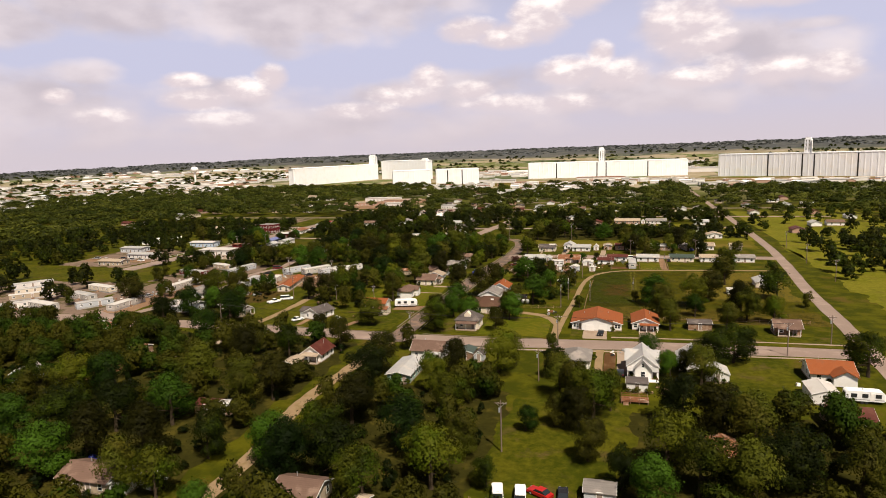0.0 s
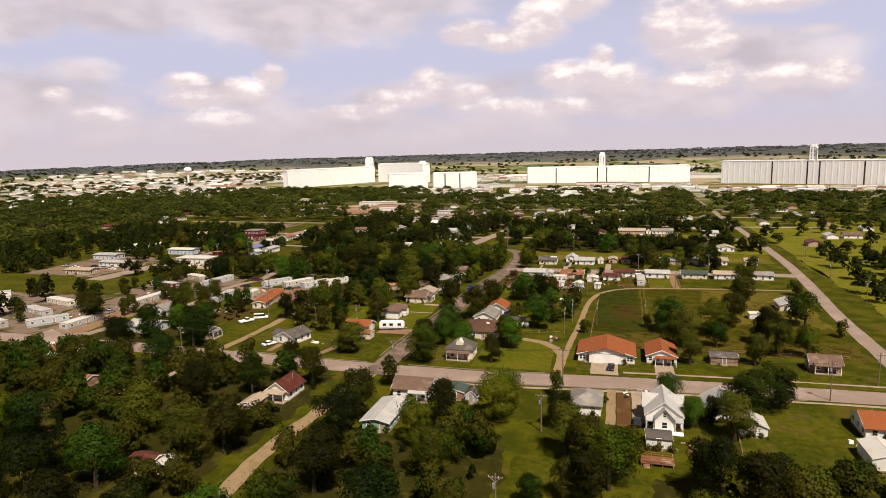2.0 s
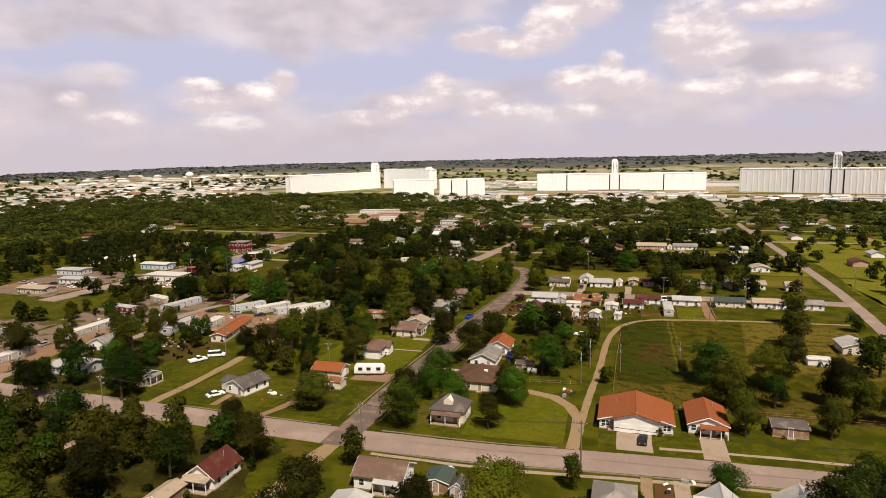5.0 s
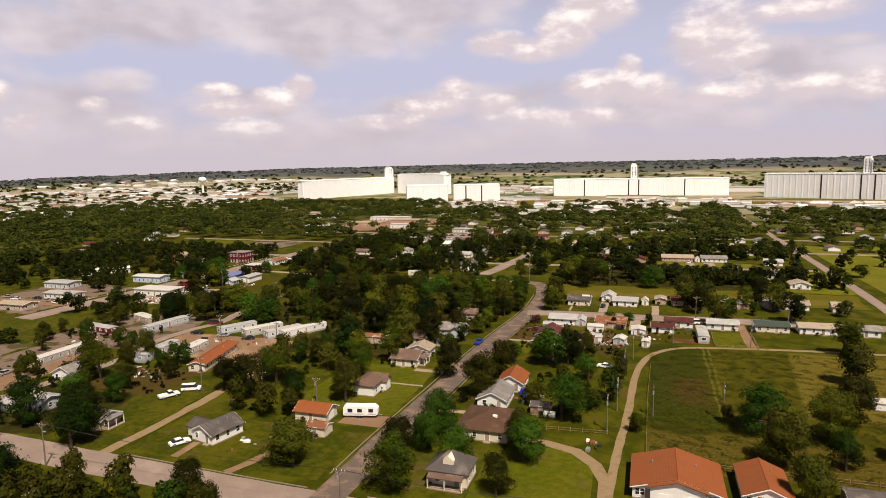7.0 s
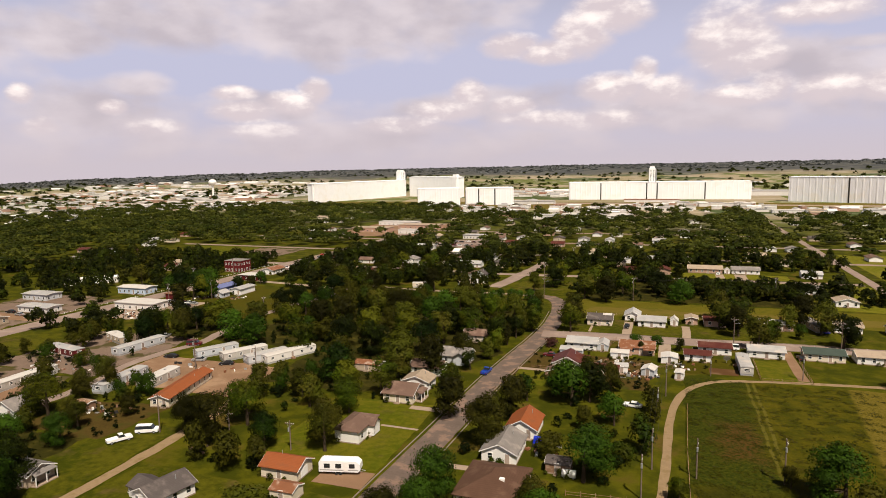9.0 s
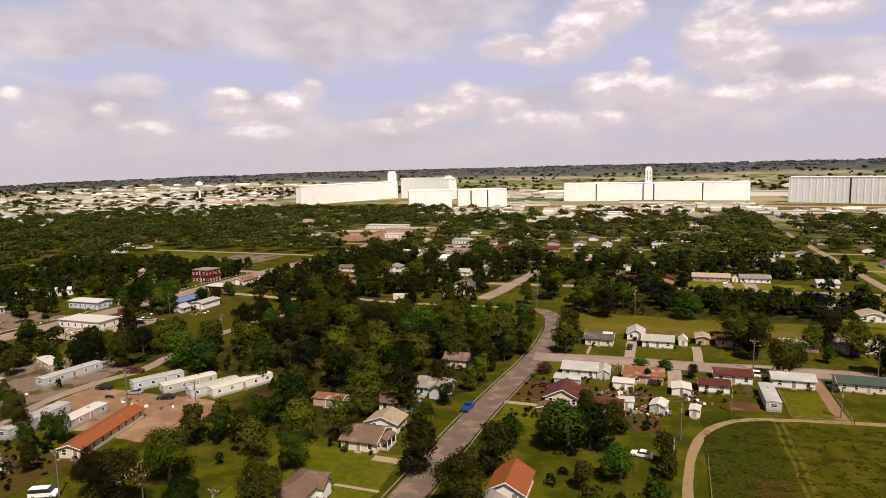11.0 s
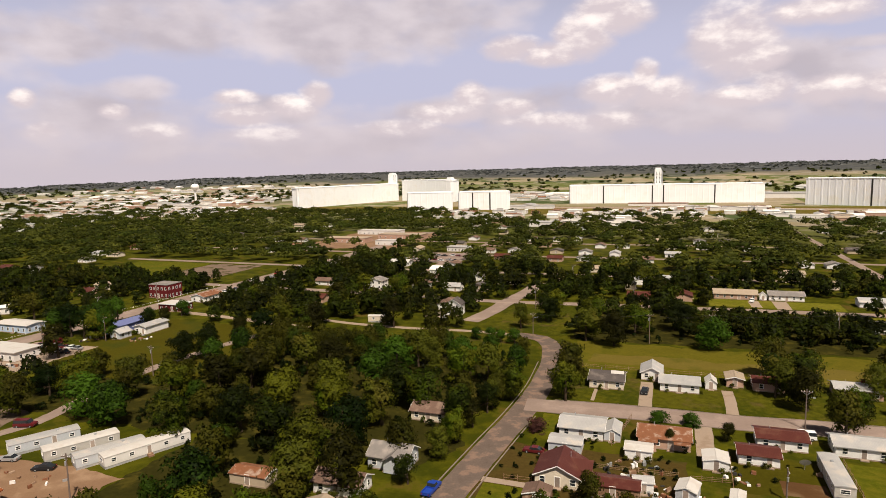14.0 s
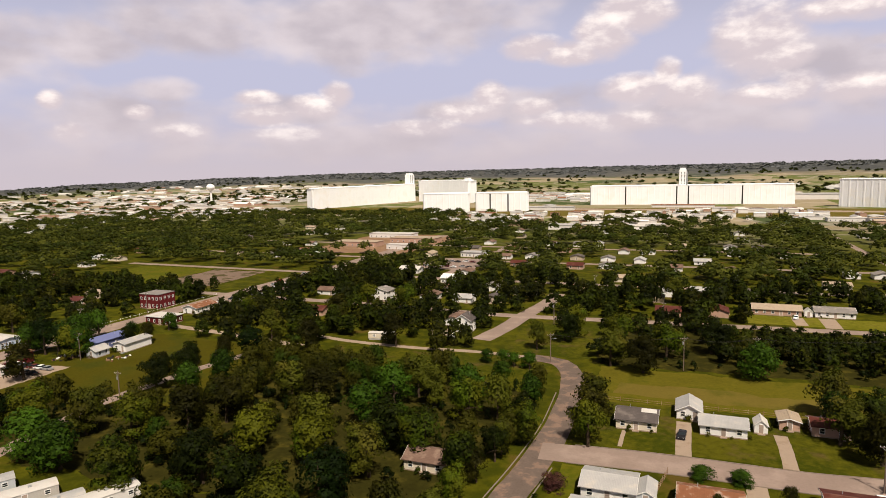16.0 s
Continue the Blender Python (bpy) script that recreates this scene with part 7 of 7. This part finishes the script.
tree(13.3, 109.0, 13.0, 12.5)
tree(28.4, 114.3, 13.0, 14.0)
tree(21.7, 106.9, 13.0, 13.5)
tree(4.9, 103.2, 11.2, 10.6)
tree(0.4, 108.4, 9.1, 8.7)
tree(39.5, 114.3, 11.4, 10.9)
tree(60.7, 177.3, 13.0, 14.0)
tree(-19.6, 128.8, 6.5, 6.2)
tree(-13.9, 132.5, 8.0, 7.7)
tree(-99.2, 115.5, 13.0, 14.0)
tree(-92.3, 98.6, 13.0, 14.0)
tree(-109.8, 110.0, 13.0, 14.0)
tree(-103.9, 96.2, 13.0, 14.0)
tree(-120.1, 104.7, 13.0, 14.0)
tree(-107.5, 87.9, 13.0, 13.8)
tree(-127.5, 100.0, 13.0, 14.0)
tree(-88.1, 86.7, 11.7, 11.1)
tree(-79.8, 86.9, 11.2, 10.6)
tree(-136.7, 123.7, 13.0, 14.0)
tree(-128.1, 129.6, 13.0, 14.0)
tree(-83.8, 133.6, 13.0, 12.4)
tree(-90.0, 128.3, 13.0, 13.8)
tree(-108.3, 137.8, 13.0, 14.0)
tree(-133.8, 173.6, 13.0, 13.4)
tree(-104.6, 154.6, 13.0, 13.8)
tree(-83.8, 173.7, 11.6, 11.0)
tree(-96.6, 184.3, 9.4, 8.9)
tree(-61.1, 200.1, 12.7, 12.1)
tree(-59.3, 218.6, 10.2, 9.7)
tree(-40.5, 202.5, 9.0, 8.6)
tree(-39.4, 223.4, 10.2, 9.7)
tree(-33.4, 242.3, 13.0, 14.0)
tree(-56.4, 254.0, 13.0, 14.0)
tree(-64.0, 157.2, 13.0, 13.1)
tree(-43.7, 157.2, 11.6, 11.1)
tree(-28.5, 170.1, 9.8, 9.3)
tree(-16.1, 162.8, 9.1, 8.7)
tree(13.9, 231.4, 13.0, 13.8)
tree(32.4, 257.6, 13.0, 13.9)
tree(15.5, 212.9, 11.3, 10.8)
tree(42.5, 287.8, 13.0, 13.6)
tree(57.7, 263.5, 13.0, 14.0)
tree(40.9, 237.9, 13.0, 12.8)
tree(25.0, 231.7, 8.8, 8.4)
tree(5.3, 251.7, 4.8, 4.6)
tree(-95.8, 261.3, 11.0, 10.5)
tree(-117.7, 236.4, 13.0, 14.0)
tree(-103.7, 235.2, 10.0, 9.5)
tree(-162.2, 206.1, 13.0, 12.4)
tree(-144.8, 204.2, 13.0, 13.6)
tree(-201.6, 217.2, 13.0, 14.0)
tree(41.2, 229.0, 12.8, 12.2)
tree(33.0, 215.5, 9.9, 9.4)
tree(-162.6, 190.3, 12.3, 11.7)
tree(12.6, 168.5, 8.0, 7.0, "deep")
tree(8.5, 181.5, 8.5, 9.0, "deep")
tree(16.3, 171.1, 7.3, 6.9)
tree(48.9, 225.9, 10.8, 10.2)
tree(-90.5, 239.4, 12.6, 12.0)
tree(-64.3, 210.5, 11.0, 10.5)
tree(-60.6, 226.2, 12.2, 11.6)
tree(-51.7, 210.1, 10.6, 10.1)
tree(-38.5, 218.2, 11.0, 10.5)
tree(-54.9, 270.5, 12.1, 11.5)
tree(-69.9, 266.3, 12.0, 11.5)
tree(-109.5, 282.8, 13.0, 14.0)
tree(-116.6, 246.7, 13.0, 14.0)
tree(-128.5, 238.3, 10.4, 9.9)
tree(-29.6, 272.8, 9, 8.6, "deep")
tree(-37, 287, 12, 12)
tree(-41.2, 283.2, 13.0, 14.0)
tree(13.4, 246.9, 13.0, 14.0)
tree(-15.3, 239.6, 5.3, 5.1)
tree(1.2, 394.2, 13.0, 14.0)
tree(10.3, 384.4, 13.0, 14.0)
tree(12.0, 351.3, 12.3, 11.7)
tree(16.2, 362.2, 10.0, 9.6)
tree(36.3, 379.8, 13.0, 14.0)
tree(39.2, 361.1, 13.0, 12.4)
tree(-138.5, 196.4, 13.0, 14.0)
tree(25.5, 247.7, 13.0, 13.2)
tree(-171.3, 236.3, 13.0, 13.6)
tree(-53.9, 374.6, 13.0, 14.0)
tree(-74.0, 335.1, 11.7, 11.1)
tree(46.5, 318.8, 13.0, 12.8)
tree(-170.0, 246.8, 10.2, 9.8)
tree(-173.5, 256.8, 10.7, 10.2)
tree(-52.1, 359.0, 12.0, 11.4)
tree(-55.2, 338, 3.5, 7.0, "purple")
tree(-27.2, 351.2, 3.5, 6.8, "deep")
tree(-20.4, 351.9, 3.5, 6.6, "deep")
tree(1.5, 377.5, 12.0, 13.0, "olive")
tree(7.5, 369.0, 12.0, 13.0, "olive")
tree(-85.6, 342.3, 13.0, 13.6)
tree(-66.7, 356.8, 11.0, 10.5)
tree(-69.9, 349.0, 8.7, 8.3)
tree(-80.0, 312.5, 10.3, 9.9)
tree(-75.6, 285.9, 8.6, 8.2)
tree(-47.3, 295.9, 7.4, 7.0)
tree(-39.6, 305.5, 7.8, 7.5)
tree(-32.3, 296.6, 8.6, 8.2)
tree(-46.9, 288.0, 8.2, 7.8)
tree(-53.2, 283.1, 8.0, 7.6)
tree(-96.4, 315.6, 13.0, 14.0)
tree(-100.8, 306.4, 13.0, 14.0)
tree(-113.0, 310.8, 13.0, 14.0)
tree(-95.0, 291.1, 13.0, 14.0)
tree(-87.0, 296.6, 13.0, 13.4)
tree(-125.1, 316.2, 13.0, 14.0)
tree(-139.8, 307.5, 13.0, 14.0)
tree(-85.8, 204.6, 10.5, 15, "olive")
tree(-108, 262, 9.5, 10.5, "olive")
tree(-114, 268, 8.5, 10, "olive")
tree(-103.6, 273.4, 10.5, 11.5, "green")
tree(-80.6, 103, 11, 9.5, "green")
tree(-66, 105, 12, 12, "deep")
tree(-93.0, 275.2, 11.3, 10.7)
tree(-160.1, 311.1, 13.0, 14.0)
tree(-173.6, 312.4, 13.0, 14.0)
tree(-122.6, 332.0, 13.0, 14.0)
tree(-112.4, 340.5, 13.0, 14.0)
tree(-142.5, 344.5, 13.0, 14.0)
tree(-93.3, 329.9, 13.0, 13.0)
tree(-107.6, 354.0, 13.0, 14.0)
tree(-105.8, 368.3, 13.0, 13.9)
tree(-86.1, 374.8, 12.4, 11.8)
tree(-95.2, 372.3, 12.4, 11.8)
tree(-189.8, 307.9, 13.0, 14.0)
tree(-204.9, 309.2, 13.0, 14.0)
tree(-228.9, 352.0, 13.0, 14.0)
tree(-180.7, 358.8, 11.8, 11.2)
tree(-166.4, 356.0, 11.2, 10.6)
tree(-226.5, 399.1, 8.5, 8.1)
tree(-230.9, 393.8, 7.9, 7.5)
tree(-37.6, 527.8, 13.0, 14.0)
tree(-43.8, 417.9, 13.0, 14.0)
tree(-53.0, 447.8, 13.0, 14.0)
tree(-71.1, 456.1, 13.0, 14.0)
tree(31.6, 391.8, 13.0, 12.7)
tree(25.3, 383.3, 10.4, 9.9)
tree(-133.6, 360.9, 13.0, 14.0)
tree(-13.3, 343.9, 4.8, 4.6)
tree(-25.3, 336.8, 4.6, 4.4)
tree(-11.8, 421.7, 13.0, 13.8)
tree(-54.2, 421.7, 13.0, 13.8)
tree(-37.5, 433.9, 13.0, 14.0)
tree(-23.4, 445.6, 13.0, 14.0)
tree(-93, 414.6, 5.0, 6.4, "deep")
tree(-88.2, 413, 5.6, 6.4, "deep")
tree(-83.4, 411.6, 5.2, 6.0, "deep")
tree(-78, 410.6, 6.2, 7.0, "deep")
tree(-102.1, 376.8, 13.0, 13.5)
tree(-82.6, 364.3, 12.8, 12.2)
tree(-75.8, 366.5, 12.8, 12.2)
tree(-124.6, 359.6, 13.0, 14.0)
tree(-108.0, 333.4, 13.0, 14.0)
tree(-96.5, 344.0, 13.0, 12.7)
tree(-146.5, 335.2, 13.0, 14.0)
tree(-157.1, 327.9, 13.0, 13.0)
tree(-171.3, 327.1, 13.0, 14.0)
tree(-187.8, 325.9, 13.0, 14.0)
tree(-294.9, 394.3, 13.0, 14.0)
tree(-236.8, 374.4, 13.0, 14.0)
tree(-175.6, 366.3, 12.4, 11.8)
tree(-163.9, 370.4, 12.1, 11.6)
tree(-173.4, 393.3, 13.0, 14.0)
tree(-181.2, 416.8, 13.0, 14.0)
tree(-158.5, 405.7, 13.0, 14.0)
tree(-171.5, 451.6, 13.0, 14.0)
tree(-171.6, 477.6, 13.0, 14.0)
tree(-153.4, 482.4, 13.0, 14.0)
tree(-130.7, 422.3, 13.0, 14.0)
tree(-80.8, 433.3, 10.9, 10.4)
tree(-73.5, 447.9, 13.0, 13.4)
tree(1.0, 387.0, 10.3, 9.8)
tree(-255.5, 373, 13, 13, "deep")
tree(-243, 375, 14, 14, "deep")
tree(-235, 375.5, 13, 13, "deep")
tree(-243.5, 384, 14, 13, "deep")
tree(-250, 375, 15, 14, "deep")
tree(-248.5, 387, 14, 13, "deep")
tree(-250, 398, 13, 12, "deep")
tree(-237, 401.5, 8, 8, "deep")
tree(-233, 417, 8, 9, "deep")
tree(-192, 373, 7, 6, "olive")
tree(-188.5, 381, 9, 9, "green")
tree(-179.5, 388, 10, 9, "olive")
tree(-214, 446, 11, 10, "green")
tree(-229, 457, 10, 9, "green")
tree(-202, 303, 11, 11, "deep")
tree(-203, 314, 11, 11, "green")
tree(-196, 322, 10, 11, "deep")
tree(-75.6, 304, 7, 6.5, "green")
tree(-73.2, 317, 8, 7.5, "olive")
tree(-72.4, 326, 9, 8, "green")
tree(-71.2, 335, 8, 7.5, "olive")
tree(-70.2, 345, 9, 8, "green")
tree(-69.4, 356, 9, 8.5, "olive")
tree(-69.6, 367, 9, 8.5, "green")
tree(-70.5, 378, 10, 9, "deep")
tree(-156, 232, 8, 8, "olive")
tree(-163, 236, 7, 7, "olive")
tree(-170, 245, 8, 7, "olive")
tree(-152, 224, 9, 9, "deep")
tree(-160, 218, 10, 10, "deep")
tree(-151, 243, 6, 6, "olive")


# ---- woods and scattered trees ----
woods = fill([(-235, 84, -82, 182, 1.0)], 5.5, (6, 12), (6, 10.5), 11)
woods += fill([(-70, 84, -26, 150, 0.95), (2, 84, 62, 146, 0.95), (-48, 150, -16, 172, 0.5), (-240, 60, 70, 86, 0.5)], 6.2, (6, 12), (6, 10.5), 1)
woods += fill([(-206, 312, -92, 394, 0.95), (-135, 262, -92, 312, 0.75), (-128, 222, -92, 262, 0.45), (-84, 345, -66, 395, 0.6)], 5.7, (6, 12.5), (6, 10.5), 2)
woods += fill([(-232, 262, -186, 312, 0.8), (-186, 262, -182, 312, 0.5), (-232, 199, -192, 262, 0.5), (-190, 199, -148, 228, 0.9), (-190, 228, -150, 262, 0.75), (-62, 262, -20, 302, 0.6), (12, 198, 32, 262, 0.65), (32, 222, 62, 252, 0.45), (14, 150, 26, 186, 0.5), (56, 200, 68, 330, 0.4),
               (30, 252, 64, 300, 0.3), (-60, 224, -22, 262, 0.4), (-66, 150, -16, 186, 0.4), (-58, 320, 0, 334, 0.15), (26, 146, 60, 190, 0.12), (-100, 300, -72, 345, 0.5), (0, 362, 80, 392, 0.12), (-45, 178, -4, 186, 0.3)], 7.5, (5, 10), (5, 9), 3)
brush = fill([(-236, 76, -82, 182, 0.6), (-206, 312, -76, 392, 0.7), (2, 76, 62, 144, 0.5), (-70, 76, -26, 150, 0.5), (-135, 222, -92, 312, 0.25), (-62, 224, -22, 302, 0.2), (-60, 424, 76, 484, 0.5),
              (-190, 199, -148, 262, 0.6), (-232, 262, -186, 312, 0.3)], 5.5, (1.6, 4.0), (2.2, 4.6), 8, skip=False)
brush += fill([(-60, 301, -22, 334, 0.6), (-14, 320, 4, 334, 0.35), (-172, 228, -145, 250, 0.6)], 2.6, (0.5, 1.5), (0.8, 1.9), 18, free=0.0, skip=False)
brush += fill([(-136, 262, -92, 312, 0.4)], 4.5, (1.2, 3.2), (2.0, 4.0), 19, skip=False)
grove("brush", brush, "low brush and saplings under the trees", LOW, "leaf_woods_shaded")
# Shrubs against house walls.
shrub_rng = random.Random(9)
shrubs = []
for x0, y0, x1, y1 in HOMES:
    for k in range(shrub_rng.randint(2, 6)):
        side = shrub_rng.choice("snewss")
        x = shrub_rng.uniform(x0, x1) if side in "sn" else (x0 - 0.7 if side == "w" else x1 + 0.7)
        y = shrub_rng.uniform(y0, y1) if side in "ew" else (y0 - 0.8 if side == "s" else y1 + 0.8)
        k = shrub_rng.uniform(0.9, 2.4)
        shrubs.append((x, y, 0.0, k * 0.8, k))
grove("wall_shrubs", shrubs, "garden shrubs along house walls", LOW)
# Blades and seed heads standing out of the rough grass.
blade_rng = np.random.default_rng(77)
count = 60000
bx, by = blade_rng.uniform(-12.5, 65, count), blade_rng.uniform(224.5, 315.5, count)
keep = np.array([noise.noise(Vector((x * 0.30, y * 0.42, 3.0))) + 0.5 * noise.noise(Vector((x * 1.1, y * 1.1, 8.0))) for x, y in zip(bx, by)]) > 0.12
bx, by = bx[keep], by[keep]
count = len(bx)
turn, tall = blade_rng.uniform(0, 6.28, count), blade_rng.uniform(0.06, 0.14, count)
wide = blade_rng.uniform(0.10, 0.28, count)
ca, sa = np.cos(turn) * wide, np.sin(turn) * wide
low = np.full(count, 0.03)
tip = np.stack([-np.sin(turn), np.cos(turn)]) * blade_rng.uniform(0.2, 0.5, count)
v = np.stack([np.stack([bx - ca, by - sa, low], 1), np.stack([bx + ca, by + sa, low], 1), np.stack([bx + tip[0], by + tip[1], tall], 1)], 1).reshape(-1, 3)
up = np.tile(np.array([0.0, 0.0, 1.0]), (len(v), 1)) + blade_rng.normal(size=(len(v), 3)) * 0.12
up /= np.linalg.norm(up, axis=1)[:, None]
me = mesh_arrays("meadow_grass", v, np.arange(len(v)).reshape(-1, 3), up, "tuft")
tagged(new("meadow_grass", me), "tall grass and weeds standing in the meadow", "grass", "", "stuff")
grove("woods", woods, "dense mixed green woodland and yard trees", MID, "leaf_woods_shaded")
mid = fill([(-340, 180, -235, 330, 0.5), (-420, 262, -272, 480, 0.6), (-300, 300, -200, 345, 0.3), (90, 120, 330, 205, 0.5), (94, 300, 300, 340, 0.6), (150, 220, 330, 300, 0.5),
            (100, 250, 104, 410, 0.5), (118, 230, 122, 410, 0.6), (136, 230, 140, 410, 0.5), (154, 240, 158, 410, 0.6), (172, 230, 178, 410, 0.6), (120, 340, 330, 420, 0.35)], 8.6, (6.5, 12), (7, 11.5), 4)
mid += fill([(-228, 408, -100, 482, 0.9), (-62, 430, -20, 484, 0.95), (44, 424, 82, 484, 0.2), (-420, 455, -230, 500, 0.8), (-240, 486, 0, 566, 0.92), (0, 520, 80, 566, 0.8), (-230, 486, -176, 660, 0.4),
             (92, 410, 190, 560, 0.15), (190, 410, 330, 560, 0.6)], 7.9, (7, 12.5), (8, 13), 14, free=0.13)
mid += fill([(-22, 432, 44, 468, 0.95), (44, 432, 80, 456, 0.5)], 6.0, (5, 8.5), (7, 10), 15, free=0.1)
grove("town_trees", mid, "dark green trees between distant houses", FAR)
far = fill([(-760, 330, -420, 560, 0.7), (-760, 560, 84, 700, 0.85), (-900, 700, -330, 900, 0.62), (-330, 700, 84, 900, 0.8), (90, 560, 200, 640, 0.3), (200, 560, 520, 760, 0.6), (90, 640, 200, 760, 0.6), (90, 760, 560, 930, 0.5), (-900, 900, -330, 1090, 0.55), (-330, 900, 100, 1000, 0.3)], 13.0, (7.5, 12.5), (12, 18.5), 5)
grove("distant_trees", far, "distant dark green trees over the town", FARTHER, "leaf_distant_sunlit")
rim = fill([(-1700, 700, -900, 1300, 0.25), (-1500, 1300, -700, 2200, 0.12), (-700, 1650, 600, 2300, 0.10), (420, 900, 1000, 1500, 0.3), (-640, 1040, -400, 1100, 0.6), (-330, 1040, 100, 1090, 0.35)], 24, (7, 12), (10, 20), 6)
grove("far_groves", rim, "far groves and hedgerows on the plain", FARTHER)
RIDGEWOOD = []
for s in range(3):
    rng = np.random.default_rng(90 + s)
    RIDGEWOOD.append(leaf_cloud(rng, crown_lobes(rng, 4), 30, 0.27))
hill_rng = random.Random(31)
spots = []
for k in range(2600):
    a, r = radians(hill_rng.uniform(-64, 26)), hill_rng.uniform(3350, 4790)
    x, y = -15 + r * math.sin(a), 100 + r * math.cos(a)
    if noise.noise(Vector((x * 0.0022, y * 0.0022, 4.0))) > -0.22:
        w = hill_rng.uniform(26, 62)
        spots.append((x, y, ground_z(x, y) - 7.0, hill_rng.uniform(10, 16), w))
grove("hill_woods", spots, "woods on the far low hills, greyed by haze in their colour", RIDGEWOOD, "leaf_hill_haze", 0.35)
spots = []
for k in range(1500):
    a, r = radians(hill_rng.uniform(-64, 26)), hill_rng.uniform(1500, 3400)
    x, y = -15 + r * math.sin(a), 100 + r * math.cos(a)
    if noise.noise(Vector((x * 0.0015, y * 0.006, 9.0))) > 0.06 and not blocked(x, y, 12):
        spots.append((x, y, ground_z(x, y), hill_rng.uniform(7, 12), hill_rng.uniform(14, 30)))
grove("plain_hedges", spots, "hedgerows and copses across the far plain", RIDGEWOOD, "leaf_distant_sunlit", 0.2)
